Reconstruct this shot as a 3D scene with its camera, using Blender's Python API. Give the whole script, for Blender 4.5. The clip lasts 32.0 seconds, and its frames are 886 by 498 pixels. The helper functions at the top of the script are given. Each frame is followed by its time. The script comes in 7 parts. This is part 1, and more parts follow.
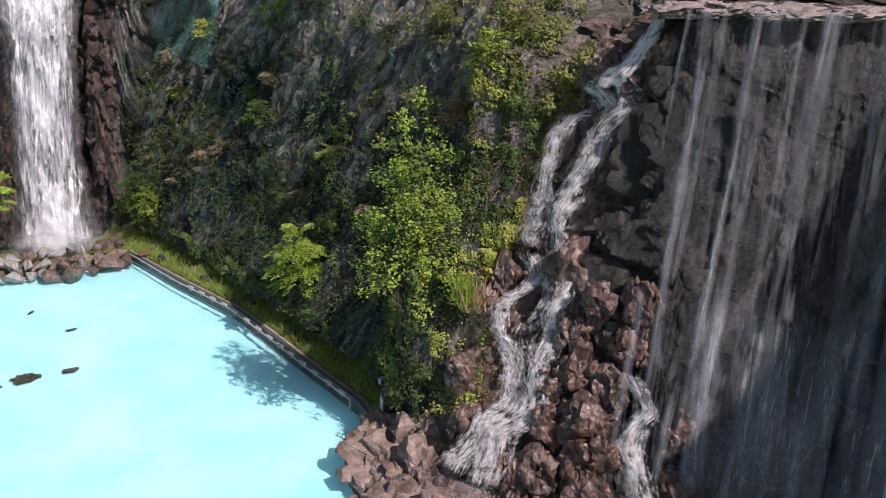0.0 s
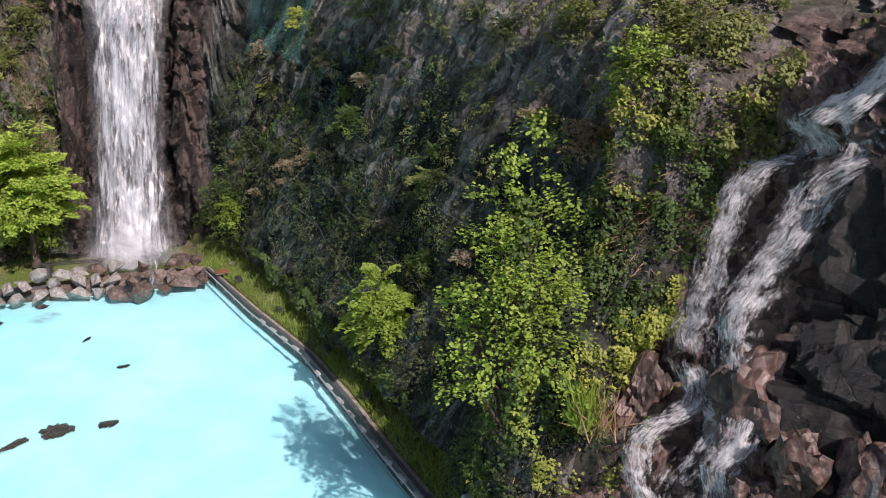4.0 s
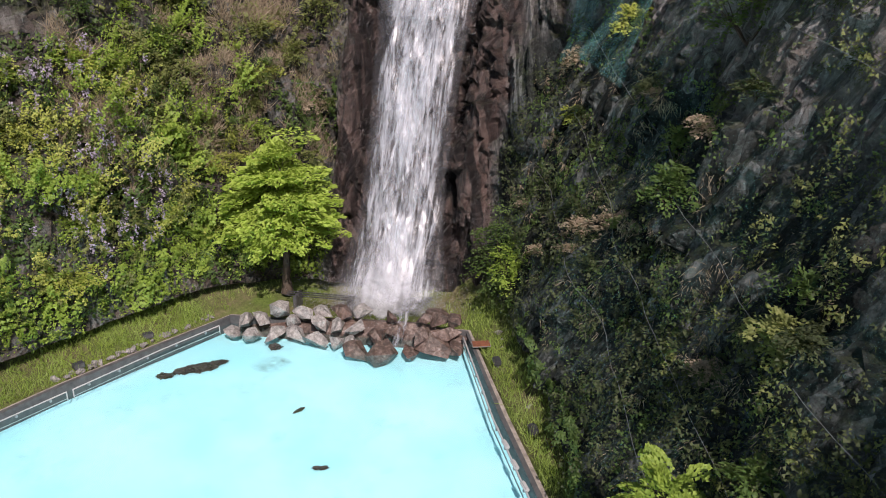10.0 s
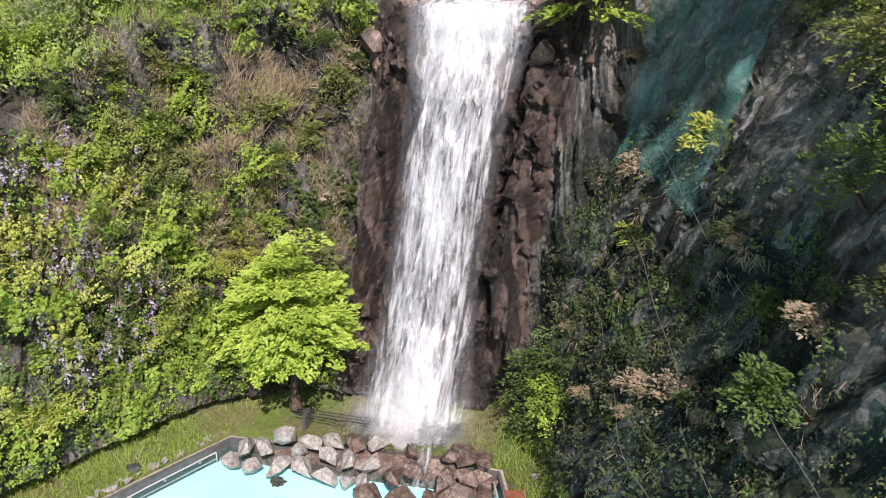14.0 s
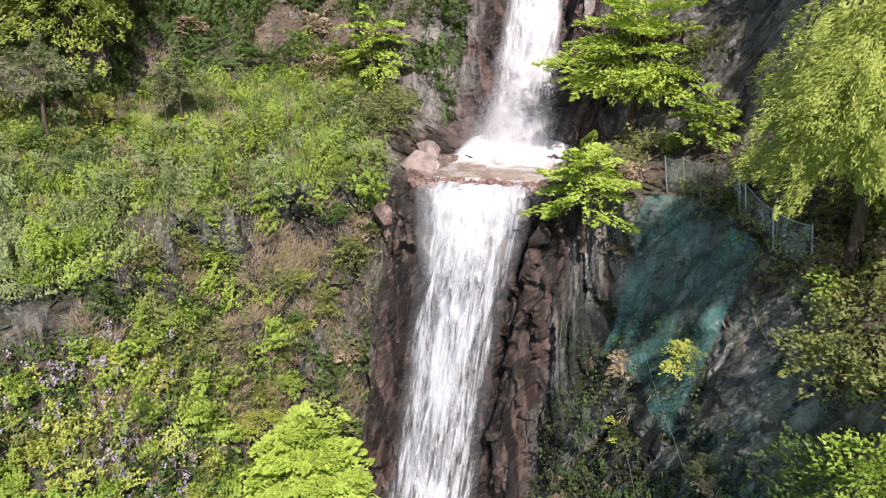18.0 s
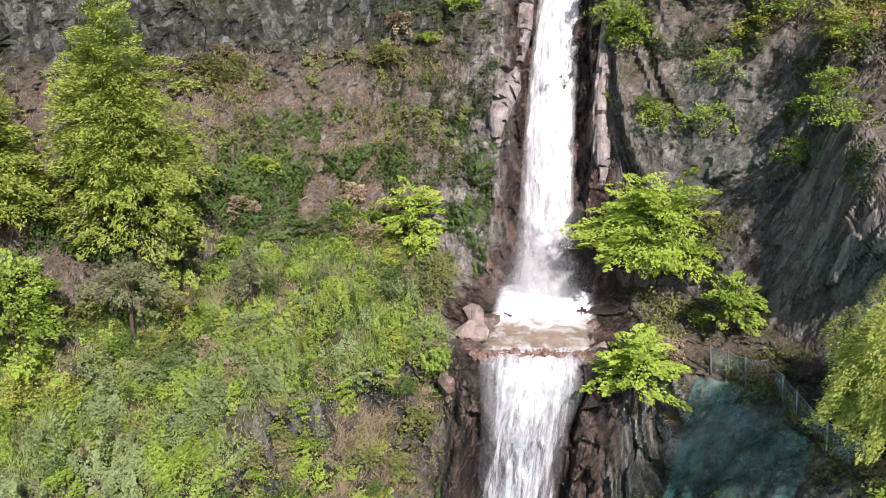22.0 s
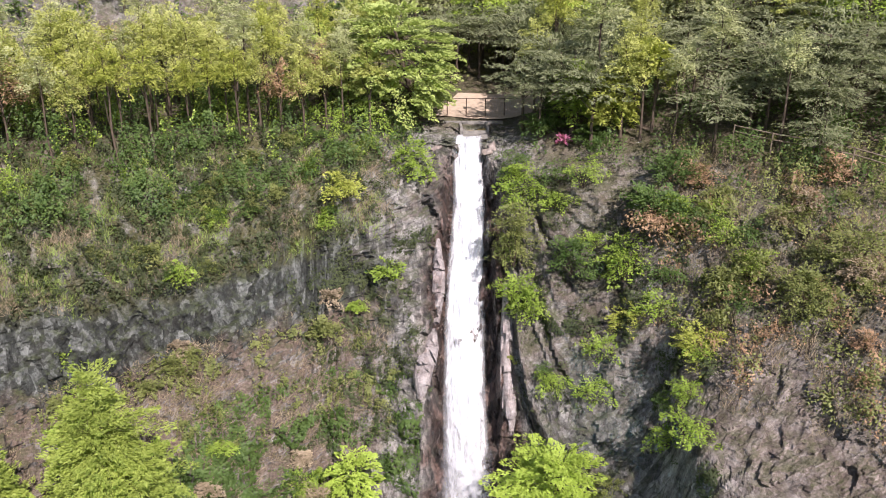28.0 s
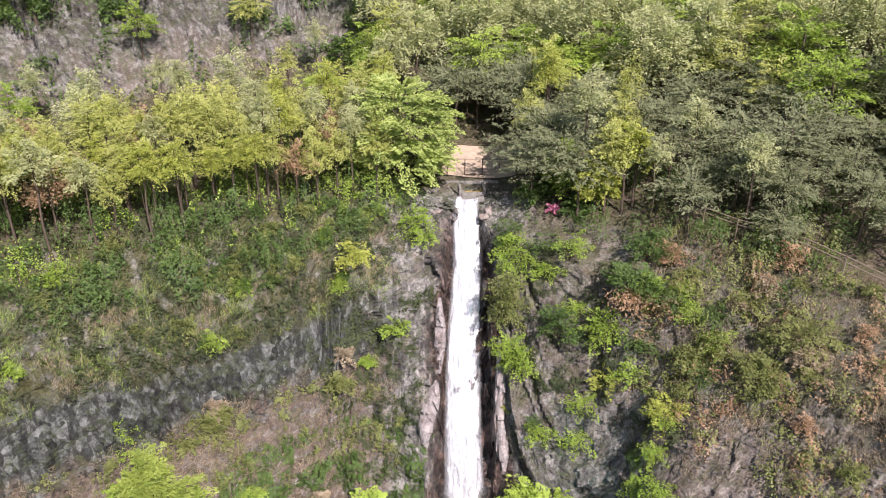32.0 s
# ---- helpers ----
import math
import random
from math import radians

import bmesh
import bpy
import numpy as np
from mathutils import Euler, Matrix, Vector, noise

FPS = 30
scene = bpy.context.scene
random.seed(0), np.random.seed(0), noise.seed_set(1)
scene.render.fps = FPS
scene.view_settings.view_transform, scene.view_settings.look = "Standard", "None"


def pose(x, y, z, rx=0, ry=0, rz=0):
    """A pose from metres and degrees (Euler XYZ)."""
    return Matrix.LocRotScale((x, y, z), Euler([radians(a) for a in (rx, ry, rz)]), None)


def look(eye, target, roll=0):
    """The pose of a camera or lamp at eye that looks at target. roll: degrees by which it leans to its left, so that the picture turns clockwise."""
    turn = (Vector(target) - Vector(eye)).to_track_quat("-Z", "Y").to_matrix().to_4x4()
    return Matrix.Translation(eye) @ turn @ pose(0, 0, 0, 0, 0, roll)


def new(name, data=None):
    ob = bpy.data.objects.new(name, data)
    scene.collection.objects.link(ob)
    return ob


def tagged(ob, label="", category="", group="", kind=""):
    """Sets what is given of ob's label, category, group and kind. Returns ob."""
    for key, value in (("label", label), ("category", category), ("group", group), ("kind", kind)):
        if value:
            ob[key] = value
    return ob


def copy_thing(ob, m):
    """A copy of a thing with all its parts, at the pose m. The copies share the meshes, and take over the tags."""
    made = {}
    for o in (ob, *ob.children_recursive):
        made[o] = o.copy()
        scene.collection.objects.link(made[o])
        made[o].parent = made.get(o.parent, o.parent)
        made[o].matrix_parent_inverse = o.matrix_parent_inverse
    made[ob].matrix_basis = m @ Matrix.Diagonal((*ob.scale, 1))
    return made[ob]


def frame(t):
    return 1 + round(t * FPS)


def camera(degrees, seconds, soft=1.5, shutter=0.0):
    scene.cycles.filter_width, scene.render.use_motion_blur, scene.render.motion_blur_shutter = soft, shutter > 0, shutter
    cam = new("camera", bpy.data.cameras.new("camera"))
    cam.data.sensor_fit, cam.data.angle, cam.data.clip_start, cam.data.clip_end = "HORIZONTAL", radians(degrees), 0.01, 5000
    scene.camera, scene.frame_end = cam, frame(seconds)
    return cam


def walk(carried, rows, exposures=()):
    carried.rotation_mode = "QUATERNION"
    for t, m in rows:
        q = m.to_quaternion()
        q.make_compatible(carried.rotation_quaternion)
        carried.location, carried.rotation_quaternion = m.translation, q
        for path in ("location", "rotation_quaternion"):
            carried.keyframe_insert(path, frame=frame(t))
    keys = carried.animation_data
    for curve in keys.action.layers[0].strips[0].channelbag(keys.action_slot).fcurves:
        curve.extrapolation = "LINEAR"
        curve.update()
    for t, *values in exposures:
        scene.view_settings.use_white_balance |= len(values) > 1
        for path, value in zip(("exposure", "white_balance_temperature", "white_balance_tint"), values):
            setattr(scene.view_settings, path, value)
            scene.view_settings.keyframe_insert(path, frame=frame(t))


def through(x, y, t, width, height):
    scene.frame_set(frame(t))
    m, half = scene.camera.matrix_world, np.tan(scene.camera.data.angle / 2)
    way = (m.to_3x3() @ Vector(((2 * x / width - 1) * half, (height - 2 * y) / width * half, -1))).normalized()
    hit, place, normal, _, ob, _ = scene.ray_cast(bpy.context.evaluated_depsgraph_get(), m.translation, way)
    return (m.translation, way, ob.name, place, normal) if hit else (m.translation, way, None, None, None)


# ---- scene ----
cam = camera(58.3, 32.0, 1.0)
METRES, EYE, TILT, LEAN, TURN = 100.0, 21.0, -19.5, 0.0, 0.0
ROWS = [
    (0.0, 0.0, 0.0, 0.0, 0.0, 0.0, -0.0),
    (0.5, 0.0006, 0.01, 0.0032, 0.73, -0.11, -0.25),
    (1.0, 0.0012, 0.0216, 0.0073, 1.61, -0.32, -0.54),
    (1.5, 0.0013, 0.0334, 0.0108, 2.51, -0.42, -0.9),
    (2.0, 0.0015, 0.0464, 0.0148, 3.71, -0.58, -1.32),
    (2.5, 0.0014, 0.0592, 0.0188, 4.82, -0.74, -1.73),
    (3.0, 0.0014, 0.073, 0.0232, 6.1, -0.89, -2.15),
    (3.5, 0.0012, 0.0859, 0.0272, 7.39, -1.02, -2.61),
    (5.5, -0.0034, 0.1392, 0.0438, 14.24, -1.86, -4.94),
    (6.0, -0.0054, 0.1524, 0.0477, 16.13, -2.14, -5.57),
    (6.5, -0.0075, 0.1645, 0.0515, 17.95, -2.42, -6.15),
    (7.0, -0.0102, 0.177, 0.0555, 19.93, -2.7, -6.84),
    (7.5, -0.013, 0.1886, 0.0595, 21.98, -3.04, -7.49),
    (8.0, -0.0163, 0.2008, 0.0634, 24.17, -3.45, -8.16),
    (8.5, -0.0198, 0.2118, 0.0672, 26.22, -3.85, -8.79),
    (9.0, -0.0238, 0.223, 0.0712, 28.56, -4.3, -9.53),
    (9.5, -0.0281, 0.2331, 0.0749, 30.93, -4.78, -10.28),
    (10.0, -0.0328, 0.2439, 0.0789, 33.46, -5.35, -11.0),
    (10.5, -0.0382, 0.2535, 0.0826, 35.52, -5.86, -11.59),
    (11.0, -0.044, 0.2634, 0.0864, 36.42, -6.06, -11.84),
    (11.5, -0.0494, 0.2719, 0.0913, 36.47, -6.07, -11.86),
    (12.0, -0.0552, 0.2793, 0.0988, 36.53, -6.1, -11.86),
    (12.5, -0.0607, 0.2852, 0.1077, 36.6, -6.1, -11.88),
    (13.0, -0.0659, 0.2898, 0.1164, 36.61, -6.12, -11.91),
    (13.5, -0.0703, 0.2932, 0.1245, 36.64, -6.12, -11.92),
    (14.0, -0.0739, 0.2949, 0.1325, 36.62, -6.12, -11.93),
    (14.5, -0.0755, 0.2929, 0.1414, 36.58, -6.12, -11.94),
    (16.5, -0.0751, 0.2733, 0.1849, 36.49, -6.03, -11.97),
    (17.0, -0.0748, 0.2691, 0.1981, 36.52, -6.08, -11.96),
    (17.5, -0.0744, 0.2648, 0.2114, 36.53, -6.17, -11.95),
    (18.0, -0.0765, 0.2583, 0.2241, 36.45, -6.22, -12.0),
    (18.5, -0.0823, 0.249, 0.2353, 36.31, -6.24, -12.05),
    (19.0, -0.0902, 0.2384, 0.2472, 36.34, -6.3, -12.06),
    (19.5, -0.0991, 0.2272, 0.2586, 36.34, -6.33, -12.03),
    (20.0, -0.1096, 0.2141, 0.2705, 35.96, -6.26, -11.92),
    (20.5, -0.1199, 0.2015, 0.2813, 34.41, -5.96, -11.5),
    (21.0, -0.1328, 0.1872, 0.2928, 32.17, -5.6, -10.94),
    (21.5, -0.1433, 0.175, 0.3031, 30.35, -5.24, -10.36),
    (22.0, -0.1554, 0.1613, 0.3142, 28.31, -4.9, -9.73),
    (22.5, -0.1667, 0.1487, 0.3249, 26.43, -4.58, -9.11),
    (23.0, -0.1737, 0.1392, 0.3384, 24.48, -4.31, -8.51),
    (23.5, -0.1746, 0.1335, 0.3517, 22.58, -4.06, -7.94),
    (24.0, -0.1746, 0.1279, 0.3668, 21.31, -3.93, -7.52),
    (24.5, -0.1746, 0.1218, 0.3842, 20.96, -3.93, -7.41),
    (25.0, -0.1746, 0.1145, 0.4062, 20.82, -3.98, -7.37),
    (25.5, -0.1743, 0.1073, 0.4271, 20.72, -4.04, -7.33),
    (26.0, -0.174, 0.0995, 0.4494, 20.59, -4.1, -7.28),
    (26.5, -0.1738, 0.0918, 0.4699, 20.51, -4.14, -7.26),
    (28.5, -0.1664, 0.0413, 0.5473, 20.51, -4.06, -7.23),
    (29.0, -0.1619, 0.0219, 0.5652, 20.49, -4.16, -7.21),
    (29.5, -0.1613, 0.012, 0.5828, 20.44, -4.14, -7.22),
    (30.0, -0.1622, 0.0059, 0.5992, 20.38, -4.4, -7.22),
    (30.5, -0.1624, 0.0016, 0.6149, 20.39, -4.91, -7.21),
    (31.0, -0.1634, -0.0031, 0.6312, 20.38, -5.72, -7.21),
    (31.5, -0.1644, -0.0075, 0.6452, 20.35, -7.03, -7.2),
    (32.0, -0.165, -0.0114, 0.6579, 20.34, -8.77, -7.2),
]
EXPOSURES = [(0, -0.1, 6650, 26), (6, -0.15, 6650, 25), (9, -0.2, 6650, 25), (13, 0.08, 6650, 24), (14.5, 0.44, 6700, 21), (17, 0.44, 6700, 21), (20, 0.46, 6700, 21), (24, 0.36, 6650, 21), (26.5, 0.46, 6600, 21), (29, 0.64, 6550, 23), (32, 0.6, 6550, 23)]
walk(cam, [(t, pose(0, 0, EYE, TILT, LEAN, TURN) @ pose(METRES * x, METRES * y, METRES * z, 90 + pitch, roll, yaw)) for t, x, y, z, yaw, pitch, roll in ROWS], EXPOSURES)

# ---- daylight ----
SUN_EL, SUN_AZ = 46.0, 131.5
sun_from = Vector((math.sin(radians(SUN_AZ)) * math.cos(radians(SUN_EL)), math.cos(radians(SUN_AZ)) * math.cos(radians(SUN_EL)), math.sin(radians(SUN_EL))))
world = bpy.data.worlds.new("sky")
scene.world = world
world.use_nodes = True
wt = world.node_tree
sky = wt.nodes.new("ShaderNodeTexSky")
sky.sky_type, sky.sun_disc = "NISHITA", False
sky.sun_elevation, sky.sun_rotation = radians(SUN_EL), radians(SUN_AZ)
wt.nodes["Background"].inputs[1].default_value = 0.09
wt.links.new(sky.outputs[0], wt.nodes["Background"].inputs[0])
sun = new("sun", bpy.data.lights.new("sun", "SUN"))
sun.data.energy, sun.data.angle, sun.data.color = 5.6, radians(0.53), (1.0, 0.95, 0.88)
sun.matrix_world = look(sun_from * 200, (0, 0, 0))

# ---- materials ----
class Nodes:
    """A short way to lay out a node material."""

    def __init__(self, name):
        self.mat = bpy.data.materials.new(name)
        self.mat.use_nodes = True
        self.tree = self.mat.node_tree
        self.tree.nodes.clear()
        self.out = self.tree.nodes.new("ShaderNodeOutputMaterial")

    def add(self, kind, ins=None):
        n = self.tree.nodes.new("ShaderNode" + kind)
        for k, v in (ins or {}).items():
            if isinstance(v, bpy.types.NodeSocket):
                self.tree.links.new(v, n.inputs[k])
            else:
                n.inputs[k].default_value = v
        return n

    def coords(self, scale=(1, 1, 1), kind="Object", rot=(0, 0, 0)):
        c = self.add("TexCoord")
        return self.add("Mapping", {0: c.outputs[kind], 3: scale, 2: [radians(a) for a in rot]}).outputs[0]

    def noise(self, vec, scale, detail=4.0, rough=0.6, distort=0.0):
        return self.add("TexNoise", {"Vector": vec, "Scale": scale, "Detail": detail, "Roughness": rough, "Distortion": distort}).outputs[0]

    def voronoi(self, vec, scale, feature="F1", out=0):
        v = self.add("TexVoronoi")
        v.feature = feature
        v.inputs["Scale"].default_value = scale
        self.tree.links.new(vec, v.inputs["Vector"])
        return v.outputs[out]

    def ramp(self, fac, *stops):
        r = self.add("ValToRGB", {0: fac})
        e = r.color_ramp.elements
        while len(e) < len(stops):
            e.new(0.5)
        for el, (pos, col) in zip(e, stops):
            el.position = pos
            el.color = (*col, 1) if isinstance(col, tuple) else (col, col, col, 1)
        return r.outputs[0]

    def mix(self, fac, a, b, blend="MIX"):
        m = self.add("Mix")
        m.data_type, m.blend_type = "RGBA", blend
        for sock, v in ((m.inputs[0], fac), (m.inputs[6], a), (m.inputs[7], b)):
            if isinstance(v, bpy.types.NodeSocket):
                self.tree.links.new(v, sock)
            else:
                sock.default_value = v if not isinstance(v, tuple) else (*v, 1)
        return m.outputs[2]

    def math(self, op, a, b=0.0, clamp=False):
        m = self.add("Math", {0: a, 1: b})
        m.operation, m.use_clamp = op, clamp
        return m.outputs[0]

    def bump(self, height, strength=0.5, dist=0.1, normal=None):
        ins = {"Height": height, "Strength": strength, "Distance": dist}
        if normal is not None:
            ins["Normal"] = normal
        return self.add("Bump", ins).outputs[0]

    def principled(self, color, rough=0.8, normal=None, metal=0.0, spec=0.3):
        ins = {"Base Color": color if isinstance(color, bpy.types.NodeSocket) else (*color, 1), "Roughness": rough, "Metallic": metal, "Specular IOR Level": spec}
        if normal is not None:
            ins["Normal"] = normal
        return self.add("BsdfPrincipled", ins).outputs[0]

    def done(self, shader):
        self.tree.links.new(shader, self.out.inputs[0])
        return self.mat


def rock_material(name, dark, mid, light, moss=0.0, wet=0.0, rust=0.0, scale=1.0, litter=0.0):
    n = Nodes(name)
    p = n.coords()
    tall = n.coords((1, 1, 0.35))
    big = n.noise(p, 0.22 * scale, 3)
    grain = n.noise(p, 2.6 * scale, 8, 0.72)
    streak = n.noise(tall, 1.1 * scale, 6, 0.65, 0.6)
    cracks = n.voronoi(n.coords((1, 1, 0.5)), 1.7 * scale, "DISTANCE_TO_EDGE")
    col = n.ramp(n.mix(0.5, grain, streak), (0.36, dark), (0.5, mid), (0.64, light))
    if rust:
        col = n.mix(n.math("MULTIPLY", n.ramp(n.noise(p, 0.55, 5, 0.7), (0.45, 0.0), (0.62, 1.0)), rust), col, (0.20, 0.095, 0.065))
    col = n.mix(n.ramp(cracks, (0.0, 0.2), (0.02, 0.0)), col, tuple(c * 0.3 for c in dark))
    if litter:
        col = n.mix(n.math("MULTIPLY", n.ramp(n.noise(p, 0.4, 6, 0.75), (0.42, 0.0), (0.58, 1.0)), litter), col,
                    n.ramp(n.noise(p, 5.0, 4), (0.3, (0.10, 0.065, 0.045)), (0.7, (0.30, 0.21, 0.16))))
    if moss:
        geo = n.add("NewGeometry").outputs["Normal"]
        up = n.add("SeparateXYZ", {0: geo}).outputs[2]
        mask = n.math("ADD", n.math("MULTIPLY", up, 0.35), n.noise(p, 0.6, 6, 0.7))
        col = n.mix(n.math("MULTIPLY", n.ramp(mask, (0.5, 0.0), (0.68, 1.0)), moss), col,
                    n.ramp(n.noise(p, 4.0, 4), (0.35, (0.028, 0.045, 0.016)), (0.7, (0.085, 0.11, 0.035))))
    h = n.mix(0.5, grain, n.ramp(cracks, (0.0, 0.5), (0.12, 1.0)))
    nor = n.bump(h, 0.5, 0.12, n.bump(big, 0.4, 1.2))
    rough = n.math("SUBTRACT", n.ramp(streak, (0.35, 0.95), (0.65, 0.75)), wet * 0.55)
    return n.done(n.principled(col, rough, nor, 0, 0.3 + 0.5 * wet))


def soil_material(name, a, b, green, amount):
    n = Nodes(name)
    p = n.coords()
    col = n.ramp(n.noise(p, 3.0, 7, 0.75), (0.35, a), (0.65, b))
    grass = n.ramp(n.noise(p, 6.0, 5, 0.7), (0.3, tuple(c * 0.5 for c in green)), (0.7, green))
    col = n.mix(n.math("MULTIPLY", n.ramp(n.noise(p, 0.35, 6, 0.7), (0.38, 0.25), (0.58, 1.0)), amount), col, grass)
    return n.done(n.principled(col, 0.95, n.bump(n.noise(p, 5.0, 8, 0.8), 0.9, 0.15), 0, 0.1))


def leaf_material(name, dark, mid, light, gloss=0.025, through=0.36):
    n = Nodes(name)
    rnd = n.add("NewGeometry").outputs["Random Per Island"]
    dark, mid, light = ((c[0] * 1.06, c[1], c[2] * 1.25 + 0.008) for c in (dark, mid, light))
    dark, light = (tuple(0.6 * a + 0.4 * b for a, b in zip(c, mid)) for c in (dark, light))
    col = n.ramp(rnd, (0.0, dark), (0.5, mid), (1.0, light))
    col = n.mix(n.ramp(n.noise(n.coords(), 0.5, 2), (0.35, 0.0), (0.65, 0.45)), col, tuple(min(1, c * 1.5) for c in light), "MIX")
    dif = n.add("BsdfDiffuse", {0: col}).outputs[0]
    tra = n.add("BsdfTranslucent", {0: n.mix(0.35, col, (0.32, 0.44, 0.05))}).outputs[0]
    glo = n.add("BsdfGlossy", {0: (0.7, 0.75, 0.7, 1), 1: 0.55}).outputs[0]
    s = n.add("MixShader", {0: through, 1: dif, 2: tra}).outputs[0]
    return n.done(n.add("MixShader", {0: gloss, 1: s, 2: glo}).outputs[0])


def bark_material(name, a, b):
    n = Nodes(name)
    p = n.coords((1, 1, 0.2))
    g = n.noise(p, 14.0, 6, 0.7)
    return n.done(n.principled(n.ramp(g, (0.3, a), (0.7, b)), 0.92, n.bump(g, 0.8, 0.04), 0, 0.15))


def plain(name, color, rough=0.7, metal=0.0, vary=0.25, scale=6.0, bump=0.02, spec=0.4):
    n = Nodes(name)
    p = n.coords()
    g = n.noise(p, scale, 6, 0.7)
    col = n.ramp(g, (0.3, tuple(c * (1 - vary) for c in color)), (0.7, tuple(min(1, c * (1 + vary)) for c in color)))
    return n.done(n.principled(col, rough, n.bump(g, 0.5, bump) if bump else None, metal, spec))


def fall_material(name, cover, fine=1.0, veil=0.12, tint=(0.86, 0.89, 0.93), stretch=1.0):
    """Falling water: white streaks along the fall with clear gaps between; UV x is metres across, y is metres down."""
    n = Nodes(name)
    uv = n.coords((1, 1, 1), "UV")
    long = n.add("Mapping", {0: uv, 3: (2.2 * fine, 0.30 * stretch, 1)}).outputs[0]
    short = n.add("Mapping", {0: uv, 3: (5.5 * fine, 1.3 * stretch, 1)}).outputs[0]
    a = n.noise(long, 1.0, 5, 0.6, 0.7)
    b = n.noise(short, 1.0, 6, 0.7, 0.9)
    m = n.math("ADD", n.math("MULTIPLY", a, 0.66), n.math("MULTIPLY", b, 0.34))
    thin = n.add("Attribute")
    thin.attribute_name = "thin"
    edge = thin.outputs["Fac"]
    m = n.math("SUBTRACT", m, n.math("MULTIPLY", edge, 0.45))
    lo = 0.62 - 0.34 * cover
    alpha = n.ramp(m, (lo, veil), (lo + 0.07, veil + 0.22), (lo + 0.22, 0.97))
    alpha = n.math("MULTIPLY", alpha, n.math("SUBTRACT", 1.0, n.math("POWER", edge, 3.0)), True)
    dif = n.add("BsdfDiffuse", {0: (*tint, 1)}).outputs[0]
    tra = n.add("BsdfTranslucent", {0: (*tint, 1)}).outputs[0]
    glo = n.add("BsdfGlossy", {0: (1, 1, 1, 1), 1: 0.35}).outputs[0]
    w = n.add("MixShader", {0: 0.35, 1: dif, 2: tra}).outputs[0]
    w = n.add("MixShader", {0: 0.07, 1: w, 2: glo}).outputs[0]
    clear = n.add("BsdfTransparent").outputs[0]
    return n.done(n.add("MixShader", {0: alpha, 1: clear, 2: w}).outputs[0])


ROCK_PALE = rock_material("dry_pale_boulder", (0.10, 0.096, 0.092), (0.29, 0.278, 0.262), (0.5, 0.48, 0.45), 0.04, 0.0, 0.12, 1.9)
GRASSY = soil_material("grassy_ground", (0.09, 0.07, 0.045), (0.24, 0.19, 0.12), (0.15, 0.21, 0.05), 1.0)
EARTH = soil_material("leaf_littered_soil", (0.07, 0.05, 0.035), (0.25, 0.185, 0.14), (0.09, 0.12, 0.03), 0.55)
BARK = bark_material("brown_bark", (0.035, 0.026, 0.02), (0.14, 0.11, 0.085))
LEAF_FRESH = leaf_material("fresh_green_leaf", (0.11, 0.20, 0.02), (0.21, 0.33, 0.036), (0.34, 0.46, 0.065))
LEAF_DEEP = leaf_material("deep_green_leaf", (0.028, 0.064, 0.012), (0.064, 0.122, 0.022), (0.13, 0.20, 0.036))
LEAF_OLIVE = leaf_material("olive_green_leaf", (0.08, 0.11, 0.025), (0.16, 0.20, 0.045), (0.27, 0.29, 0.08))
LEAF_YELLOW = leaf_material("yellow_green_leaf", (0.19, 0.25, 0.03), (0.33, 0.39, 0.055), (0.47, 0.51, 0.11))
LEAF_PINE = leaf_material("grey_green_needle", (0.085, 0.11, 0.045), (0.175, 0.21, 0.09), (0.30, 0.33, 0.155), 0.0, 0.3)
LEAF_SPRING = leaf_material("pale_spring_leaf", (0.22, 0.26, 0.05), (0.37, 0.42, 0.09), (0.51, 0.55, 0.16))
LEAF_LARCH = leaf_material("feathery_larch_leaf", (0.20, 0.27, 0.04), (0.33, 0.42, 0.07), (0.47, 0.55, 0.13))
LEAF_SAGE = leaf_material("sage_green_leaf", (0.10, 0.15, 0.05), (0.20, 0.28, 0.09), (0.34, 0.42, 0.16))
LEAF_REDWOOD = leaf_material("feathery_conifer_leaf", (0.115, 0.175, 0.024), (0.24, 0.33, 0.048), (0.39, 0.47, 0.085))
LEAF_HILL = leaf_material("pale_maple_leaf", (0.19, 0.27, 0.06), (0.33, 0.43, 0.09), (0.46, 0.55, 0.16))
LEAF_MAPLE = leaf_material("light_maple_leaf", (0.19, 0.31, 0.03), (0.31, 0.45, 0.05), (0.44, 0.57, 0.10))
LEAF_PALE = leaf_material("pale_grey_green_leaf", (0.22, 0.26, 0.095), (0.36, 0.41, 0.155), (0.50, 0.54, 0.24))
LEAF_DRY = leaf_material("dry_tan_grass", (0.14, 0.115, 0.06), (0.28, 0.235, 0.125), (0.43, 0.375, 0.215), 0.01, 0.25)
LEAF_RUST = leaf_material("reddish_brown_leaf", (0.18, 0.11, 0.05), (0.31, 0.205, 0.095), (0.42, 0.30, 0.15), 0.03, 0.3)
LEAF_MOSS = leaf_material("dull_green_leaf", (0.022, 0.036, 0.012), (0.05, 0.07, 0.022), (0.10, 0.12, 0.04), 0.01, 0.25)
GRASS_LEAF = leaf_material("grass_blade", (0.14, 0.23, 0.035), (0.24, 0.37, 0.06), (0.36, 0.48, 0.11))
FLOWER = leaf_material("pale_lilac_blossom", (0.25, 0.22, 0.225), (0.36, 0.32, 0.325), (0.48, 0.44, 0.44), 0.02, 0.3)
PINK = leaf_material("pink_blossom", (0.40, 0.09, 0.16), (0.52, 0.17, 0.24), (0.6, 0.3, 0.36), 0.02, 0.3)
